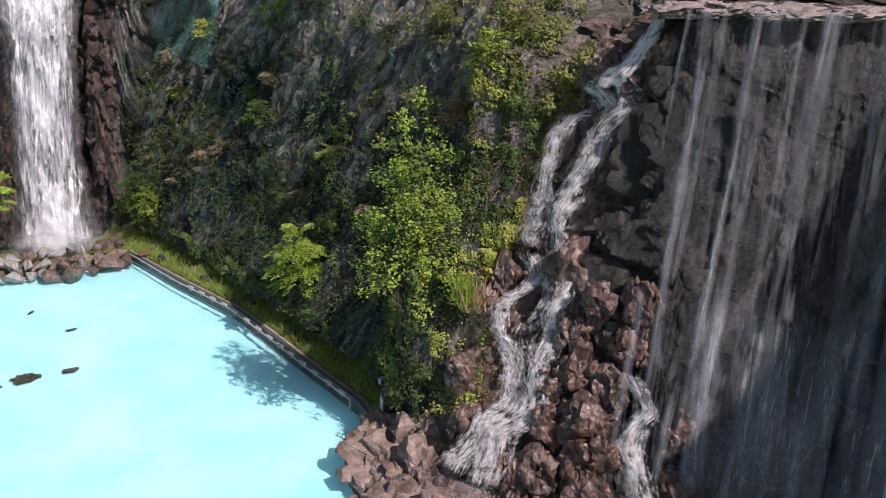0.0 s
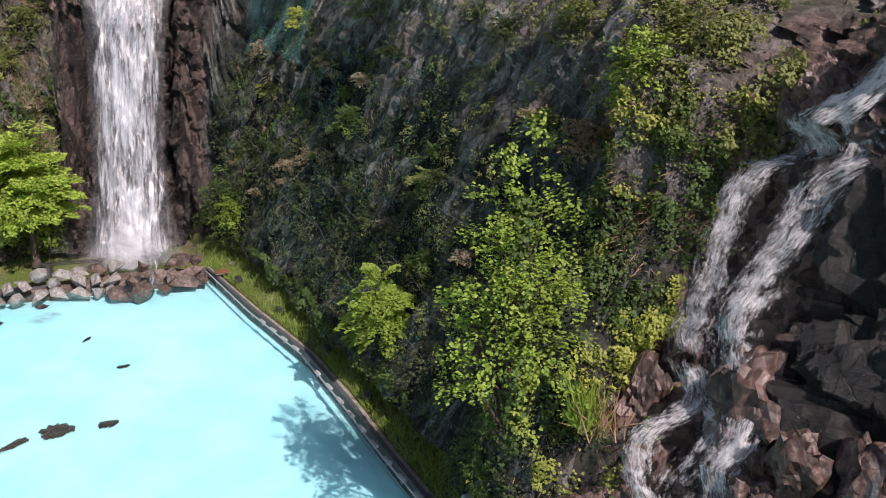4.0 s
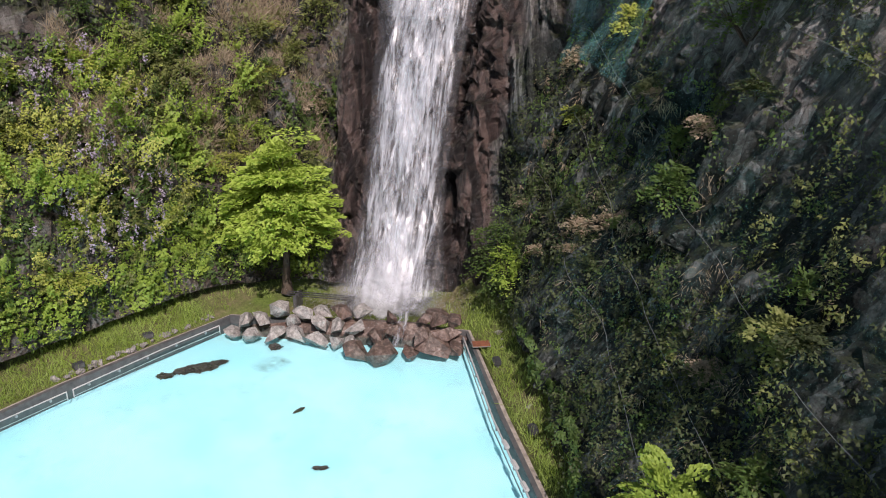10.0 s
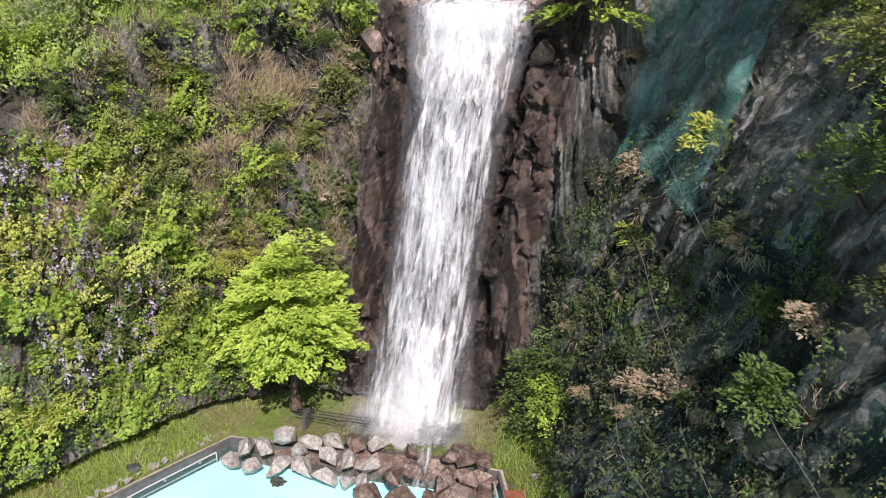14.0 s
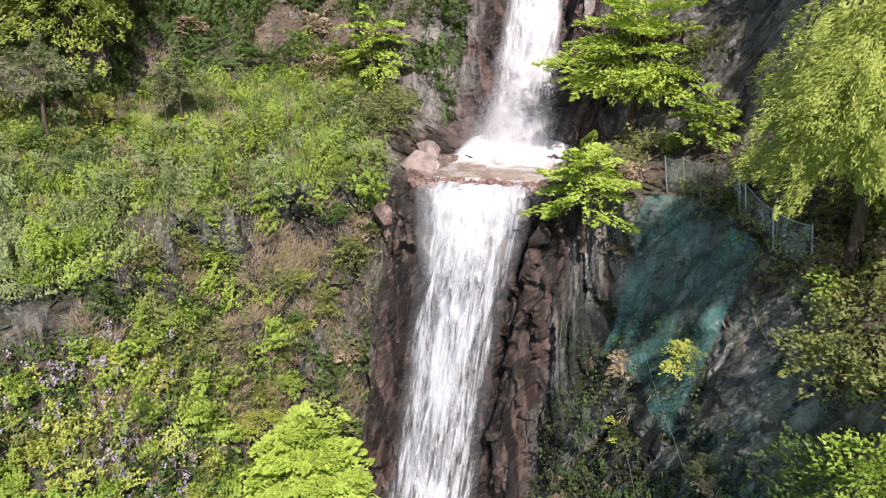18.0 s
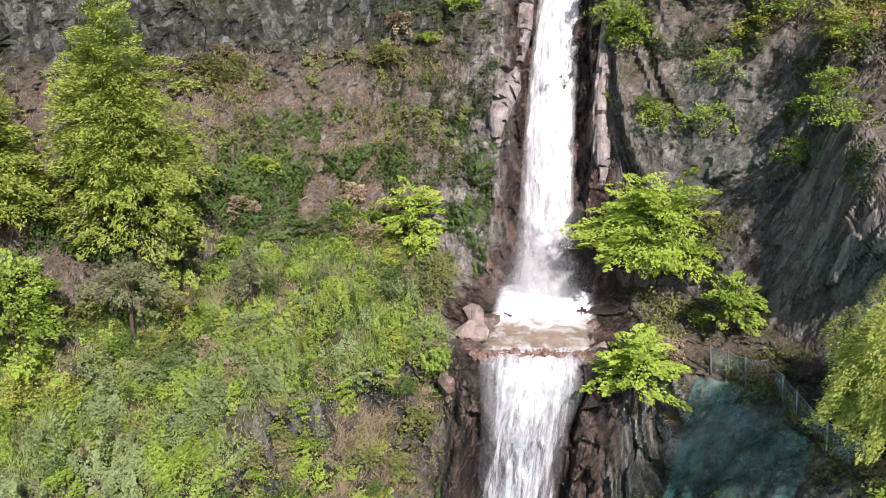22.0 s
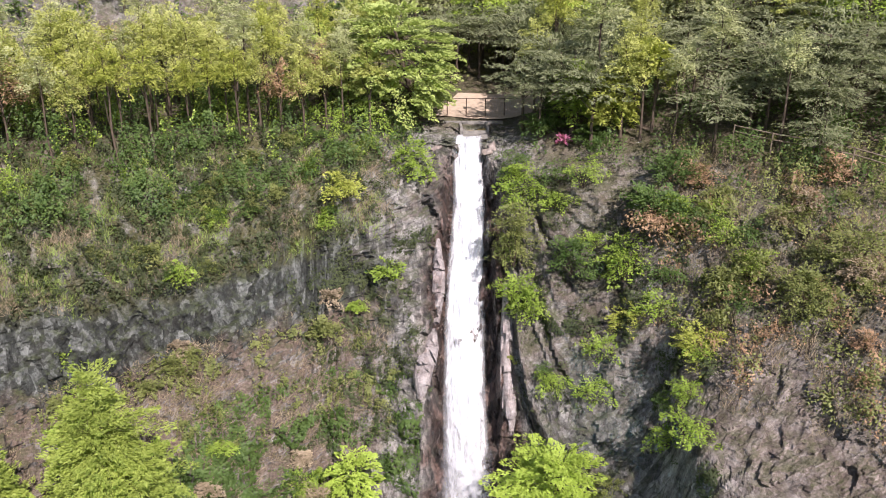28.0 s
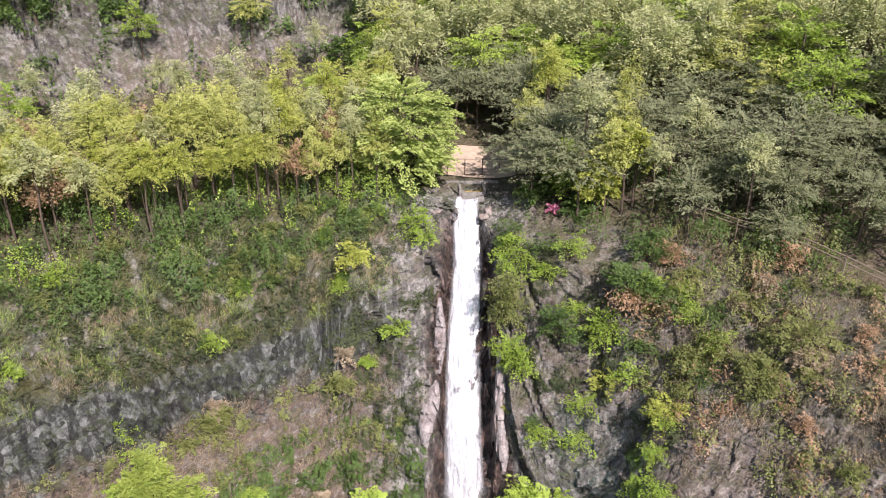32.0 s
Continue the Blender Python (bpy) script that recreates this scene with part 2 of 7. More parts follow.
FALL_THICK = fall_material("white_falling_water", 0.66, 1.0, 0.06, (0.70, 0.74, 0.80), 0.75)
FALL_DENSE = fall_material("dense_white_falling_water", 0.92, 1.0, 0.2, (0.80, 0.83, 0.87), 1.3)
FALL_LOOSE = fall_material("broken_falling_water", 0.46, 1.1, 0.0, (0.76, 0.79, 0.84), 1.3)


def mist_material():
    """Fine mist that hangs before the foot of a fall, thinning to its edges."""
    n = Nodes("water_mist")
    thin = n.add("Attribute")
    thin.attribute_name = "thin"
    body = n.math("POWER", n.math("SUBTRACT", 1.0, thin.outputs["Fac"]), 1.6)
    cloud = n.ramp(n.noise(n.coords((1, 1, 0.5)), 0.7, 6, 0.65), (0.3, 0.1), (0.62, 0.72))
    dif = n.add("BsdfDiffuse", {0: (0.86, 0.88, 0.92, 1)}).outputs[0]
    tra = n.add("BsdfTranslucent", {0: (0.86, 0.88, 0.92, 1)}).outputs[0]
    white = n.add("MixShader", {0: 0.45, 1: dif, 2: tra}).outputs[0]
    return n.done(n.add("MixShader", {0: n.math("MULTIPLY", body, cloud), 1: n.add("BsdfTransparent").outputs[0], 2: white}).outputs[0])


MIST = mist_material()

# ---- shape tools ----
def lattice(ix, iy, iz, seed):
    """A repeatable random number from 0 to 1 for each whole-number place."""
    h = (ix.astype(np.int64) * 374761393 + iy.astype(np.int64) * 668265263 + iz.astype(np.int64) * 2147483647 + seed * 974634777) & 0xFFFFFFFF
    h = ((h ^ (h >> 13)) * 1274126177) & 0xFFFFFFFF
    h = ((h ^ (h >> 16)) * 2246822519) & 0xFFFFFFFF
    return ((h ^ (h >> 15)) & 0xFFFFFF) / 16777216.0


def smooth_noise(p, seed=0):
    """Smooth noise from -1 to 1 at the places p (n x 3)."""
    b = np.floor(p)
    f = p - b
    f = f * f * (3 - 2 * f)
    b = b.astype(np.int64)
    out = 0
    for dx in (0, 1):
        for dy in (0, 1):
            for dz in (0, 1):
                w = (f[:, 0] if dx else 1 - f[:, 0]) * (f[:, 1] if dy else 1 - f[:, 1]) * (f[:, 2] if dz else 1 - f[:, 2])
                out = out + w * lattice(b[:, 0] + dx, b[:, 1] + dy, b[:, 2] + dz, seed)
    return out * 2 - 1


def layers(p, count, seed=0, gain=0.5):
    out, amp, q = 0, 1.0, p.copy()
    for k in range(count):
        out = out + amp * smooth_noise(q, seed + 17 * k)
        amp, q = amp * gain, q * 2.03 + 11.7
    return out


def blocks(p, seed=0):
    """Broken rock: each cell of a random cell pattern has its own depth and slant. Returns a depth of about -1 to 1."""
    b = np.floor(p).astype(np.int64)
    best = np.full(len(p), 9.0)
    val = np.zeros(len(p))
    for dx in (-1, 0, 1):
        for dy in (-1, 0, 1):
            for dz in (-1, 0, 1):
                c = b + (dx, dy, dz)
                spot = np.stack([lattice(c[:, 0], c[:, 1], c[:, 2], seed + k) for k in range(3)], 1)
                d = p - (c + spot)
                dist = (d * d).sum(1)
                tilt = np.stack([lattice(c[:, 0], c[:, 1], c[:, 2], seed + 5 + k) for k in range(3)], 1) * 2 - 1
                depth = lattice(c[:, 0], c[:, 1], c[:, 2], seed + 9) * 2 - 1 + (tilt * d).sum(1) * 0.9
                near = dist < best
                best[near], val[near] = dist[near], depth[near]
    return val


def mesh_from(name, verts, faces, mat=None, smooth=False, sharp=None):
    """A mesh from arrays of places and of three- or four-cornered faces."""
    me = bpy.data.meshes.new(name)
    verts, faces = np.asarray(verts, np.float32), np.asarray(faces, np.int32)
    k = faces.shape[1]
    me.vertices.add(len(verts))
    me.vertices.foreach_set("co", verts.ravel())
    me.loops.add(faces.size)
    me.loops.foreach_set("vertex_index", faces.ravel())
    me.polygons.add(len(faces))
    me.polygons.foreach_set("loop_start", np.arange(0, faces.size, k, dtype=np.int32))
    me.polygons.foreach_set("loop_total", np.full(len(faces), k, np.int32))
    me.polygons.foreach_set("use_smooth", np.full(len(faces), smooth))
    if mat:
        me.materials.append(mat)
    me.update()
    me.validate()
    return me


def part(name, data, material, parent, label=""):
    """Links a bmesh or a mesh as one object under a thing or a part."""
    if isinstance(data, bmesh.types.BMesh):
        me = bpy.data.meshes.new(name)
        data.to_mesh(me)
        data.free()
        data = me
    if material and not data.materials:
        data.materials.append(material)
    ob = new(name, data)
    ob.parent = parent
    return tagged(ob, label)


def thing(name, at=(0, 0, 0), label="", category="", group="", kind="", turn=0.0):
    ob = new(name)
    ob.empty_display_size = 0.3
    ob.matrix_basis = pose(*at, 0, 0, turn)
    return tagged(ob, label, category, group, kind)


def sheet_faces(rows, cols):
    a = np.arange(rows * cols).reshape(rows, cols)
    return np.stack([a[:-1, :-1], a[:-1, 1:], a[1:, 1:], a[1:, :-1]], -1).reshape(-1, 4)


def curve_through(points, counts):
    """A smooth line through the points, with counts[i] steps from point i to the next."""
    p = np.asarray(points, float)
    q = np.vstack([2 * p[0] - p[1], p, 2 * p[-1] - p[-2]])
    out = []
    for i, c in enumerate(counts):
        a, b, d, e = q[i:i + 4]
        u = (np.arange(c) / c)[:, None]
        tight = 0.35
        m0, m1 = (d - a) * tight, (e - b) * tight
        out.append((2 * u**3 - 3 * u**2 + 1) * b + (u**3 - 2 * u**2 + u) * m0 + (-2 * u**3 + 3 * u**2) * d + (u**3 - u**2) * m1)
    return np.vstack(out + [p[-1:]])


def tube(points, radii, sides=7):
    """Places and faces of a tapered tube along a line of points."""
    pts = np.asarray(points, float)
    d = np.gradient(pts, axis=0)
    d /= np.linalg.norm(d, axis=1)[:, None] + 1e-9
    ref = np.where(np.abs(d[:, 2:3]) > 0.9, np.array([[1.0, 0, 0]]), np.array([[0, 0, 1.0]]))
    u = np.cross(d, ref)
    u /= np.linalg.norm(u, axis=1)[:, None] + 1e-9
    v = np.cross(d, u)
    a = np.linspace(0, 2 * math.pi, sides, endpoint=False)
    ring = pts[:, None] + (u[:, None] * np.cos(a)[None, :, None] + v[:, None] * np.sin(a)[None, :, None]) * np.asarray(radii, float)[:, None, None]
    idx = np.arange(len(pts) * sides).reshape(len(pts), sides)
    nxt = np.roll(idx, -1, 1)
    faces = np.stack([idx[:-1], nxt[:-1], nxt[1:], idx[1:]], -1).reshape(-1, 4)
    return ring.reshape(-1, 3), faces


def join(pieces):
    verts, faces, base = [], [], 0
    for v, f in pieces:
        verts.append(v)
        faces.append(f + base)
        base += len(v)
    return np.vstack(verts), np.vstack(faces)


def leaf_quads(centres, normals, size, rng, long=1.5, fold=0.25, along=None, single=False):
    """A leaf of two triangles, folded along its midrib, at each centre; size is its half width."""
    n = len(centres)
    size = np.broadcast_to(size, (n,))[:, None] * rng.uniform(0.65, 1.35, (n, 1))
    nor = normals / (np.linalg.norm(normals, axis=1)[:, None] + 1e-9)
    ref = rng.normal(size=(n, 3)) if along is None else along + rng.normal(size=(n, 3)) * 0.35
    u = ref - nor * (ref * nor).sum(1)[:, None]
    u /= np.linalg.norm(u, axis=1)[:, None] + 1e-9
    w = np.cross(nor, u)
    lift = nor * size * fold
    if single:
        verts = np.stack([centres - u * size * long + w * size, centres - u * size * long * 0.6 - w * size, centres + u * size * long], 1).reshape(-1, 3)
        return verts, np.arange(3 * n).reshape(-1, 3)
    verts = np.stack([centres - u * size * long, centres + w * size + lift, centres + u * size * long, centres - w * size + lift], 1).reshape(-1, 3)
    i = np.arange(n)[:, None] * 4
    faces = np.concatenate([i + (0, 1, 2), i + (0, 2, 3)], 1).reshape(-1, 3)
    return verts, faces


def blade_tris(bases, height, width, rng, lean=0.5, up=(0, 0, 1)):
    """Grass: a bent blade of two triangles on each base."""
    n = len(bases)
    h = np.broadcast_to(height, (n,))[:, None] * rng.uniform(0.5, 1.3, (n, 1))
    a = rng.uniform(0, 2 * math.pi, n)
    side = np.stack([np.cos(a), np.sin(a), np.zeros(n)], 1)
    tip = np.asarray(up) * h + rng.normal(size=(n, 3)) * h * lean
    w = side * np.broadcast_to(width, (n,))[:, None] * 0.5
    verts = np.stack([bases - w, bases + w, bases + tip * 0.55 + w * 0.7, bases + tip + (0, 0, -0.1) * h], 1).reshape(-1, 3)
    i = np.arange(n)[:, None] * 4
    faces = np.concatenate([i + (0, 1, 2), i + (0, 2, 3)], 1).reshape(-1, 3)
    return verts, faces

# ---- the land: an old quarry, stepped like an amphitheatre ----
# Each line runs round the quarry from the west slope past the main fall to the east falls.
# The last two points of each line are an unseen arm, added to shade the curtain.
FOOT = [(-42, 26, 1.5), (-39, 43, 1.6), (-38.2, 51.5, 1.6), (-35.5, 57, 1.0), (-33.2, 58.6, 0.5), (-27.6, 61.2, 0.5), (-25.3, 61.6, 1.0), (-20.6, 56.9, 1.4),
        (-13.6, 48.9, 1.4), (-4.6, 38.0, 1.4), (-1.2, 31, 1.5), (1.2, 26.5, 2), (5, 25, 2), (9.5, 23.2, 2.5), (20, 18.5, 3), (22, 11, 3), (25, -8, 3)]
WAIST = [(-45, 27, 10), (-40.6, 46, 10), (-40.2, 53, 10), (-36.6, 60.3, 10), (-34.6, 62, 10), (-29, 64.6, 10), (-26, 64.3, 10), (-20.8, 60.8, 11),
         (-11.5, 51.5, 8.5), (-1.8, 39.5, 9), (1.2, 32, 8.5), (4.4, 32.6, 9), (6.6, 28, 9), (11.2, 26.3, 10), (20, 22.5, 10), (22.5, 16, 16), (26.5, -8, 16)]
BRINK = [(-49, 29, 18), (-44, 48.3, 17.8), (-43.2, 54.5, 19.5), (-38.6, 63.4, 20.5), (-34.9, 64.9, 20.0), (-29.4, 67.9, 20.0), (-26.2, 68.2, 20.5), (-18.8, 66, 22),
         (-8.6, 54.5, 21), (1.2, 44, 19.5), (3.2, 37.5, 17.6), (6.3, 35, 16.6), (8.6, 31.2, 19.5), (12.5, 28.9, 19.5), (22, 25, 19.5), (23.5, 19.5, 29), (28, -8, 24)]
BENCH = [(-62, 38, 22), (-55, 50, 23.3), (-53, 60, 24.5), (-45.5, 70, 24.5), (-37.9, 73.6, 20.6), (-32.6, 76.2, 20.6), (-28.5, 76.5, 22), (-19, 70, 24),
         (-10, 61, 25), (3, 48, 22), (8, 42, 20.5), (10, 40, 20), (12, 37, 20.2), (17, 34, 20.2), (27, 30, 20.2), (33, 23, 30), (36, -8, 26)]
SHELF = [(-70, 45, 35), (-61.5, 57, 35.5), (-57, 66.5, 35), (-47.5, 76, 36), (-40.8, 81.4, 35), (-36, 83.6, 35), (-33, 81, 34.5), (-21.5, 79.5, 35.5),
         (-15.7, 72.2, 35.7), (-5, 67, 35), (6, 60, 33), (11, 56, 31), (15, 53, 30), (22, 50, 29), (33, 45, 28), (42, 27, 29), (46, -8, 27)]
CROWN = [(-74, 49, 47), (-66, 61, 46.5), (-60, 71, 44), (-53, 80, 46.5), (-44.2, 92.2, 49.0), (-41.3, 94, 49.0), (-36.5, 89, 47.5), (-23, 86.5, 47.5),
         (-12.5, 81, 45), (-3, 76, 46), (8, 70, 44), (14, 66, 42), (19, 62, 40), (26, 58, 38), (38, 52, 36), (50, 32, 34), (56, -8, 28)]
EDGE = [(-82, 55, 52), (-72, 66, 52), (-65, 77, 51.5), (-54, 88, 51), (-44.8, 96, 50.2), (-40, 97.8, 50.2), (-35, 95, 50.8), (-23, 93, 51.5),
        (-11, 91, 51.5), (2, 86, 50), (12, 78, 48), (18, 74, 46), (24, 70, 44), (32, 65, 42), (46, 58, 40), (60, 38, 35), (70, -8, 29)]
WOOD = [(-100, 78, 54.5), (-92, 90, 54.5), (-83, 104, 55), (-71, 120, 55.5), (-60, 129, 56), (-50, 131, 56), (-40, 131, 57), (-22, 128, 60),
        (-2, 122, 62), (16, 113, 60), (32, 105, 56), (42, 98, 52), (52, 92, 50), (62, 85, 48), (80, 75, 45), (95, 50, 38), (120, -8, 38)]
RIDGE = [(-132, 98, 98), (-124, 116, 100), (-114, 136, 100), (-104, 168, 98), (-90, 228, 92), (-66, 236, 90), (-42, 238, 92), (-10, 238, 100),
         (25, 226, 104), (62, 205, 98), (95, 185, 86), (115, 168, 74), (130, 152, 66), (150, 135, 58), (185, 110, 48), (210, 70, 44), (240, -8, 44)]
LINES = [FOOT, WAIST, BRINK, BENCH, SHELF, CROWN, EDGE, WOOD, RIDGE]
ROWS_BETWEEN = [50, 56, 48, 70, 76, 36, 26, 34]
ROUGH_AT = [0.6, 1.0, 0.9, 0.6, 1.0, 0.9, 0.35, 0.5, 1.6]
COLS = [50, 60, 56, 26, 36, 24, 50, 76, 90, 50, 44, 52, 44, 40, 20, 16]
n_cols = sum(COLS) + 1
col_start = np.concatenate([[0], np.cumsum(COLS)])
land_station = np.interp(np.arange(n_cols), col_start, range(len(col_start)))


def ease(x, a, b):
    u = np.clip((x - a) / (b - a), 0, 1)
    return u * u * (3 - 2 * u)


def hump(x, mid, half):
    return np.clip(1 - ((x - mid) / half) ** 2, 0, 1)


def inward(p):
    """Level directions from places on the rock to the middle of the quarry."""
    to = np.array([-24.0, 38.0, 0]) - p
    to[:, 2] = 0
    return to / (np.linalg.norm(to, axis=1)[:, None] + 1e-6)


def ribs(level, st):
    """Buttresses that flank the falls and hollows between, in metres out of the face."""
    low, high = hump(level, 1.05, 1.0), hump(level, 4.0, 1.0)
    out = low * (1.6 * hump(st, 3.72, 0.34) + 1.5 * hump(st, 5.3, 0.36) - 0.7 * hump(st, 4.5, 0.6))
    out = out + high * (1.7 * hump(st, 3.8, 0.3) + 1.3 * hump(st, 5.28, 0.3) - 1.0 * hump(st, 2.8, 0.6) - 1.3 * hump(st, 4.5, 0.6))
    out = out + hump(level, 0.8, 0.8) * 1.1 * hump(st, 10.0, 0.5) + hump(level, 1.66, 0.3) * (-2.2 * hump(st, 2.5, 1.2)) * (0.45 + 0.55 * np.sin(11.0 * st + 6.0 * level))
    out = out + hump(level, 3.7, 1.15) * (1.4 * hump(st, 7.8, 0.6) - 0.5 * hump(st, 6.7, 0.45)) + 0.9 * hump(level, 0.75, 0.25) * hump(st, 12.6, 1.2) - 0.8 * hump(level, 1.4, 0.35) * hump(st, 12.8, 1.4)
    return out


def roughen(p, rough):
    """Moves places on the rock face in and out, as broken rock stands; the shift depends on the place alone."""
    to = inward(p)
    to[:, 2] = 0.25
    st, lv = st_grid.ravel(), lev_grid.ravel()
    dip = (0.5 * ease(st, 5.8, 6.6) * (1 - ease(st, 9.6, 10.4)) + 0.22 * (1 - ease(st, 2.6, 3.2)) * ease(lv, 2.9, 3.2))[:, None]
    q = p - np.array([0.65, -0.75, 0]) * dip * p[:, 2:3]
    q = q + 0.16 * np.stack([layers(p / 1.3, 2, 61), layers(p / 1.3, 2, 62), layers(p / 1.3, 2, 63)], 1)
    fall_rock = hump(st, 4.5, 1.4) + ease(st, 10.0, 10.8) * (1 - ease(lv, 2.8, 3.2))
    rough = rough * (1 + 0.5 * fall_rock)
    high = ease(lv, 2.6, 3.1) * (1 - 0.5 * fall_rock)
    depth = 0.6 * layers(p / 8.0, 2, 3) * (1 - 0.5 * fall_rock) + 0.48 * blocks(q / (2.6, 2.6, 8.5), 21) * (1 - 0.35 * fall_rock) * (1 - high) + (0.29 - 0.15 * high) * blocks(q / (1.15, 1.15, 3.4), 35) + 0.42 * fall_rock * blocks(q / (2.0, 2.0, 2.6), 77)
    depth = depth + high * (0.42 * blocks(q / (4.6, 4.6, 12.0), 47) + 0.30 * blocks(q / (1.9, 1.9, 6.5), 29)) + 3.2 * ease(lv, 7.0, 7.3) * (blocks(q / (9.0, 9.0, 15.0), 25) + 0.4 * blocks(q / (4.0, 4.0, 6.0), 27))
    grid = np.pad(depth.reshape(n_rows, n_cols), 1, "edge")
    grid = (grid[1:-1, 1:-1] * 2 + grid[:-2, 1:-1] + grid[2:, 1:-1] + grid[1:-1, :-2] + grid[1:-1, 2:]) / 6
    grid = np.pad(grid, 1, "edge")
    soft = ((grid[1:-1, 1:-1] * 2 + grid[:-2, 1:-1] + grid[2:, 1:-1] + grid[1:-1, :-2] + grid[1:-1, 2:]) / 6).ravel()
    depth = depth + (soft - depth) * (0.12 + 0.3 * high)
    depth = depth + 0.15 * blocks(q / (0.85, 0.85, 2.6), 51) * (1 - 0.2 * high) + 0.09 * fall_rock * blocks(q / (0.45, 0.45, 0.6), 53) + 0.07 * layers(p / 0.5, 2, 12)
    return p + to * (depth * rough)[:, None]


land_rows, land_level = [], []
for i in range(len(LINES) - 1):
    lo, hi = curve_through(LINES[i], COLS), curve_through(LINES[i + 1], COLS)
    for k in range(ROWS_BETWEEN[i] + (i == len(LINES) - 2)):
        u = k / ROWS_BETWEEN[i]
        land_rows.append(lo * (1 - u) + hi * u)
        land_level.append(i + u)
land_level = np.array(land_level)
n_rows = len(land_rows)
lev_grid, st_grid = np.meshgrid(land_level, land_station, indexing="ij")
flat_land = np.array(land_rows).reshape(-1, 3)
flat_land = flat_land + inward(flat_land) * ribs(lev_grid.ravel(), st_grid.ravel())[:, None]
rough_rows = np.repeat(np.interp(land_level, range(len(LINES)), ROUGH_AT), n_cols)
land = roughen(flat_land, rough_rows).reshape(n_rows, n_cols, 3)
flat_land = flat_land.reshape(n_rows, n_cols, 3)


# what covers the rock: wet by the falls, grass on the benches, brown litter on the ledges
jit = layers(land.reshape(-1, 3) / 2.2, 3, 90).reshape(n_rows, n_cols)
st_j, lv_j = st_grid + 0.16 * jit, lev_grid + 0.09 * jit
cover_wet = ease(st_j - 0.4 * ease(lev_grid, 2.8, 3.3), 3.3, 3.6) * (1 - ease(st_j, 5.7, 6.1)) * (1 - ease(lv_j, 4.7, 5.3)) + ease(st_j, 10.2, 10.7) * (1 - ease(lv_j, 2.45, 2.8))
cover_grass = (1 - ease(st_j, 3.1, 3.5)) * (ease(lv_j, 1.9, 2.05) * (1 - ease(lv_j, 2.8, 3.1)) + ease(lv_j, 4.55, 4.75) * (1 - ease(lv_j, 5.9, 6.2)))
cover_grass = cover_grass + 0.45 * ease(st_j, 5.8, 6.3) * ease(lv_j, 4.6, 5.0) * (1 - ease(lv_j, 5.9, 6.2)) + 0.35 * ease(lv_j, 6.0, 6.2) * (1 - ease(lv_j, 6.9, 7.1))
cover_litter = (1 - ease(st_j, 3.2, 3.5)) * (0.9 * ease(lv_j, 2.9, 3.1) * (1 - ease(lv_j, 4.05, 4.25)) + 0.6 * (1 - ease(lv_j, 1.6, 2.0)))
cover_litter = cover_litter + ease(st_j, 5.8, 6.2) * ((0.8 - 0.6 * ease(st_j, 9.8, 10.4)) * ease(lv_j, 1.95, 2.1) * (1 - ease(lv_j, 2.9, 3.1)) + 0.45 * ease(lv_j, 3.8, 4.1)) + ease(lv_j, 5.6, 6.2) * (1 - 0.85 * ease(lv_j, 6.9, 7.15))
# east wall: shade painted as darker rock, fading towards the lit top
cover_dark_shade = ease(st_j, 5.7, 6.2) * (1 - ease(st_j, 10.2, 10.6)) * (1 - ease(lv_j, 1.35, 1.75)) * (1 - 0.3 * ease(lv_j, 1.3, 1.7) * ease(st_j, 6.8, 7.4))
# shade in the west slope hollows, then darker grey rock higher up
cover_dark_shade = cover_dark_shade + 0.8 * (1 - ease(st_j, 3.3, 3.6)) * (1 - ease(lv_j, 1.85, 2.05)) + 0.88 * (1 - ease(st_j, 3.3, 3.6)) * ease(lv_j, 3.85, 4.05) * (1 - ease(lv_j, 4.7, 4.9)) + 0.3 * ease(st_j, 5.9, 6.3) * (1 - ease(st_j, 6.7, 7.1)) * ease(lv_j, 2.9, 3.1) * (1 - ease(lv_j, 4.8, 5.2)) + 0.6 * ease(lv_j, 7.0, 7.2)


cover_warm = ease(st_j, 9.7, 10.3) * (1 - ease(lv_j, 2.3, 2.9)) * (1 - ease(st_j, 11.5, 11.8))
cover_dip = (0.5 - 0.35 * ease(lev_grid, 2.0, 2.9)) * ease(st_grid, 5.8, 6.6) * (1 - ease(st_grid, 9.6, 10.4)) + 0.22 * (1 - ease(st_grid, 2.6, 3.2)) * ease(lev_grid, 2.9, 3.2)
cover_soak = ease(st_j, 11.5, 11.85) * (1 - ease(lv_j, 1.93, 2.02)) + 0.45 * hump(st_j, 4.6, 1.6) * (1 - ease(lv_j, 1.7, 2.0))
cover_pale = ease(st_j, 7.2, 7.7) * (1 - ease(st_j, 9.3, 9.8)) * ease(lv_j, 3.3, 3.9) * (1 - ease(lv_j, 4.4, 4.8))


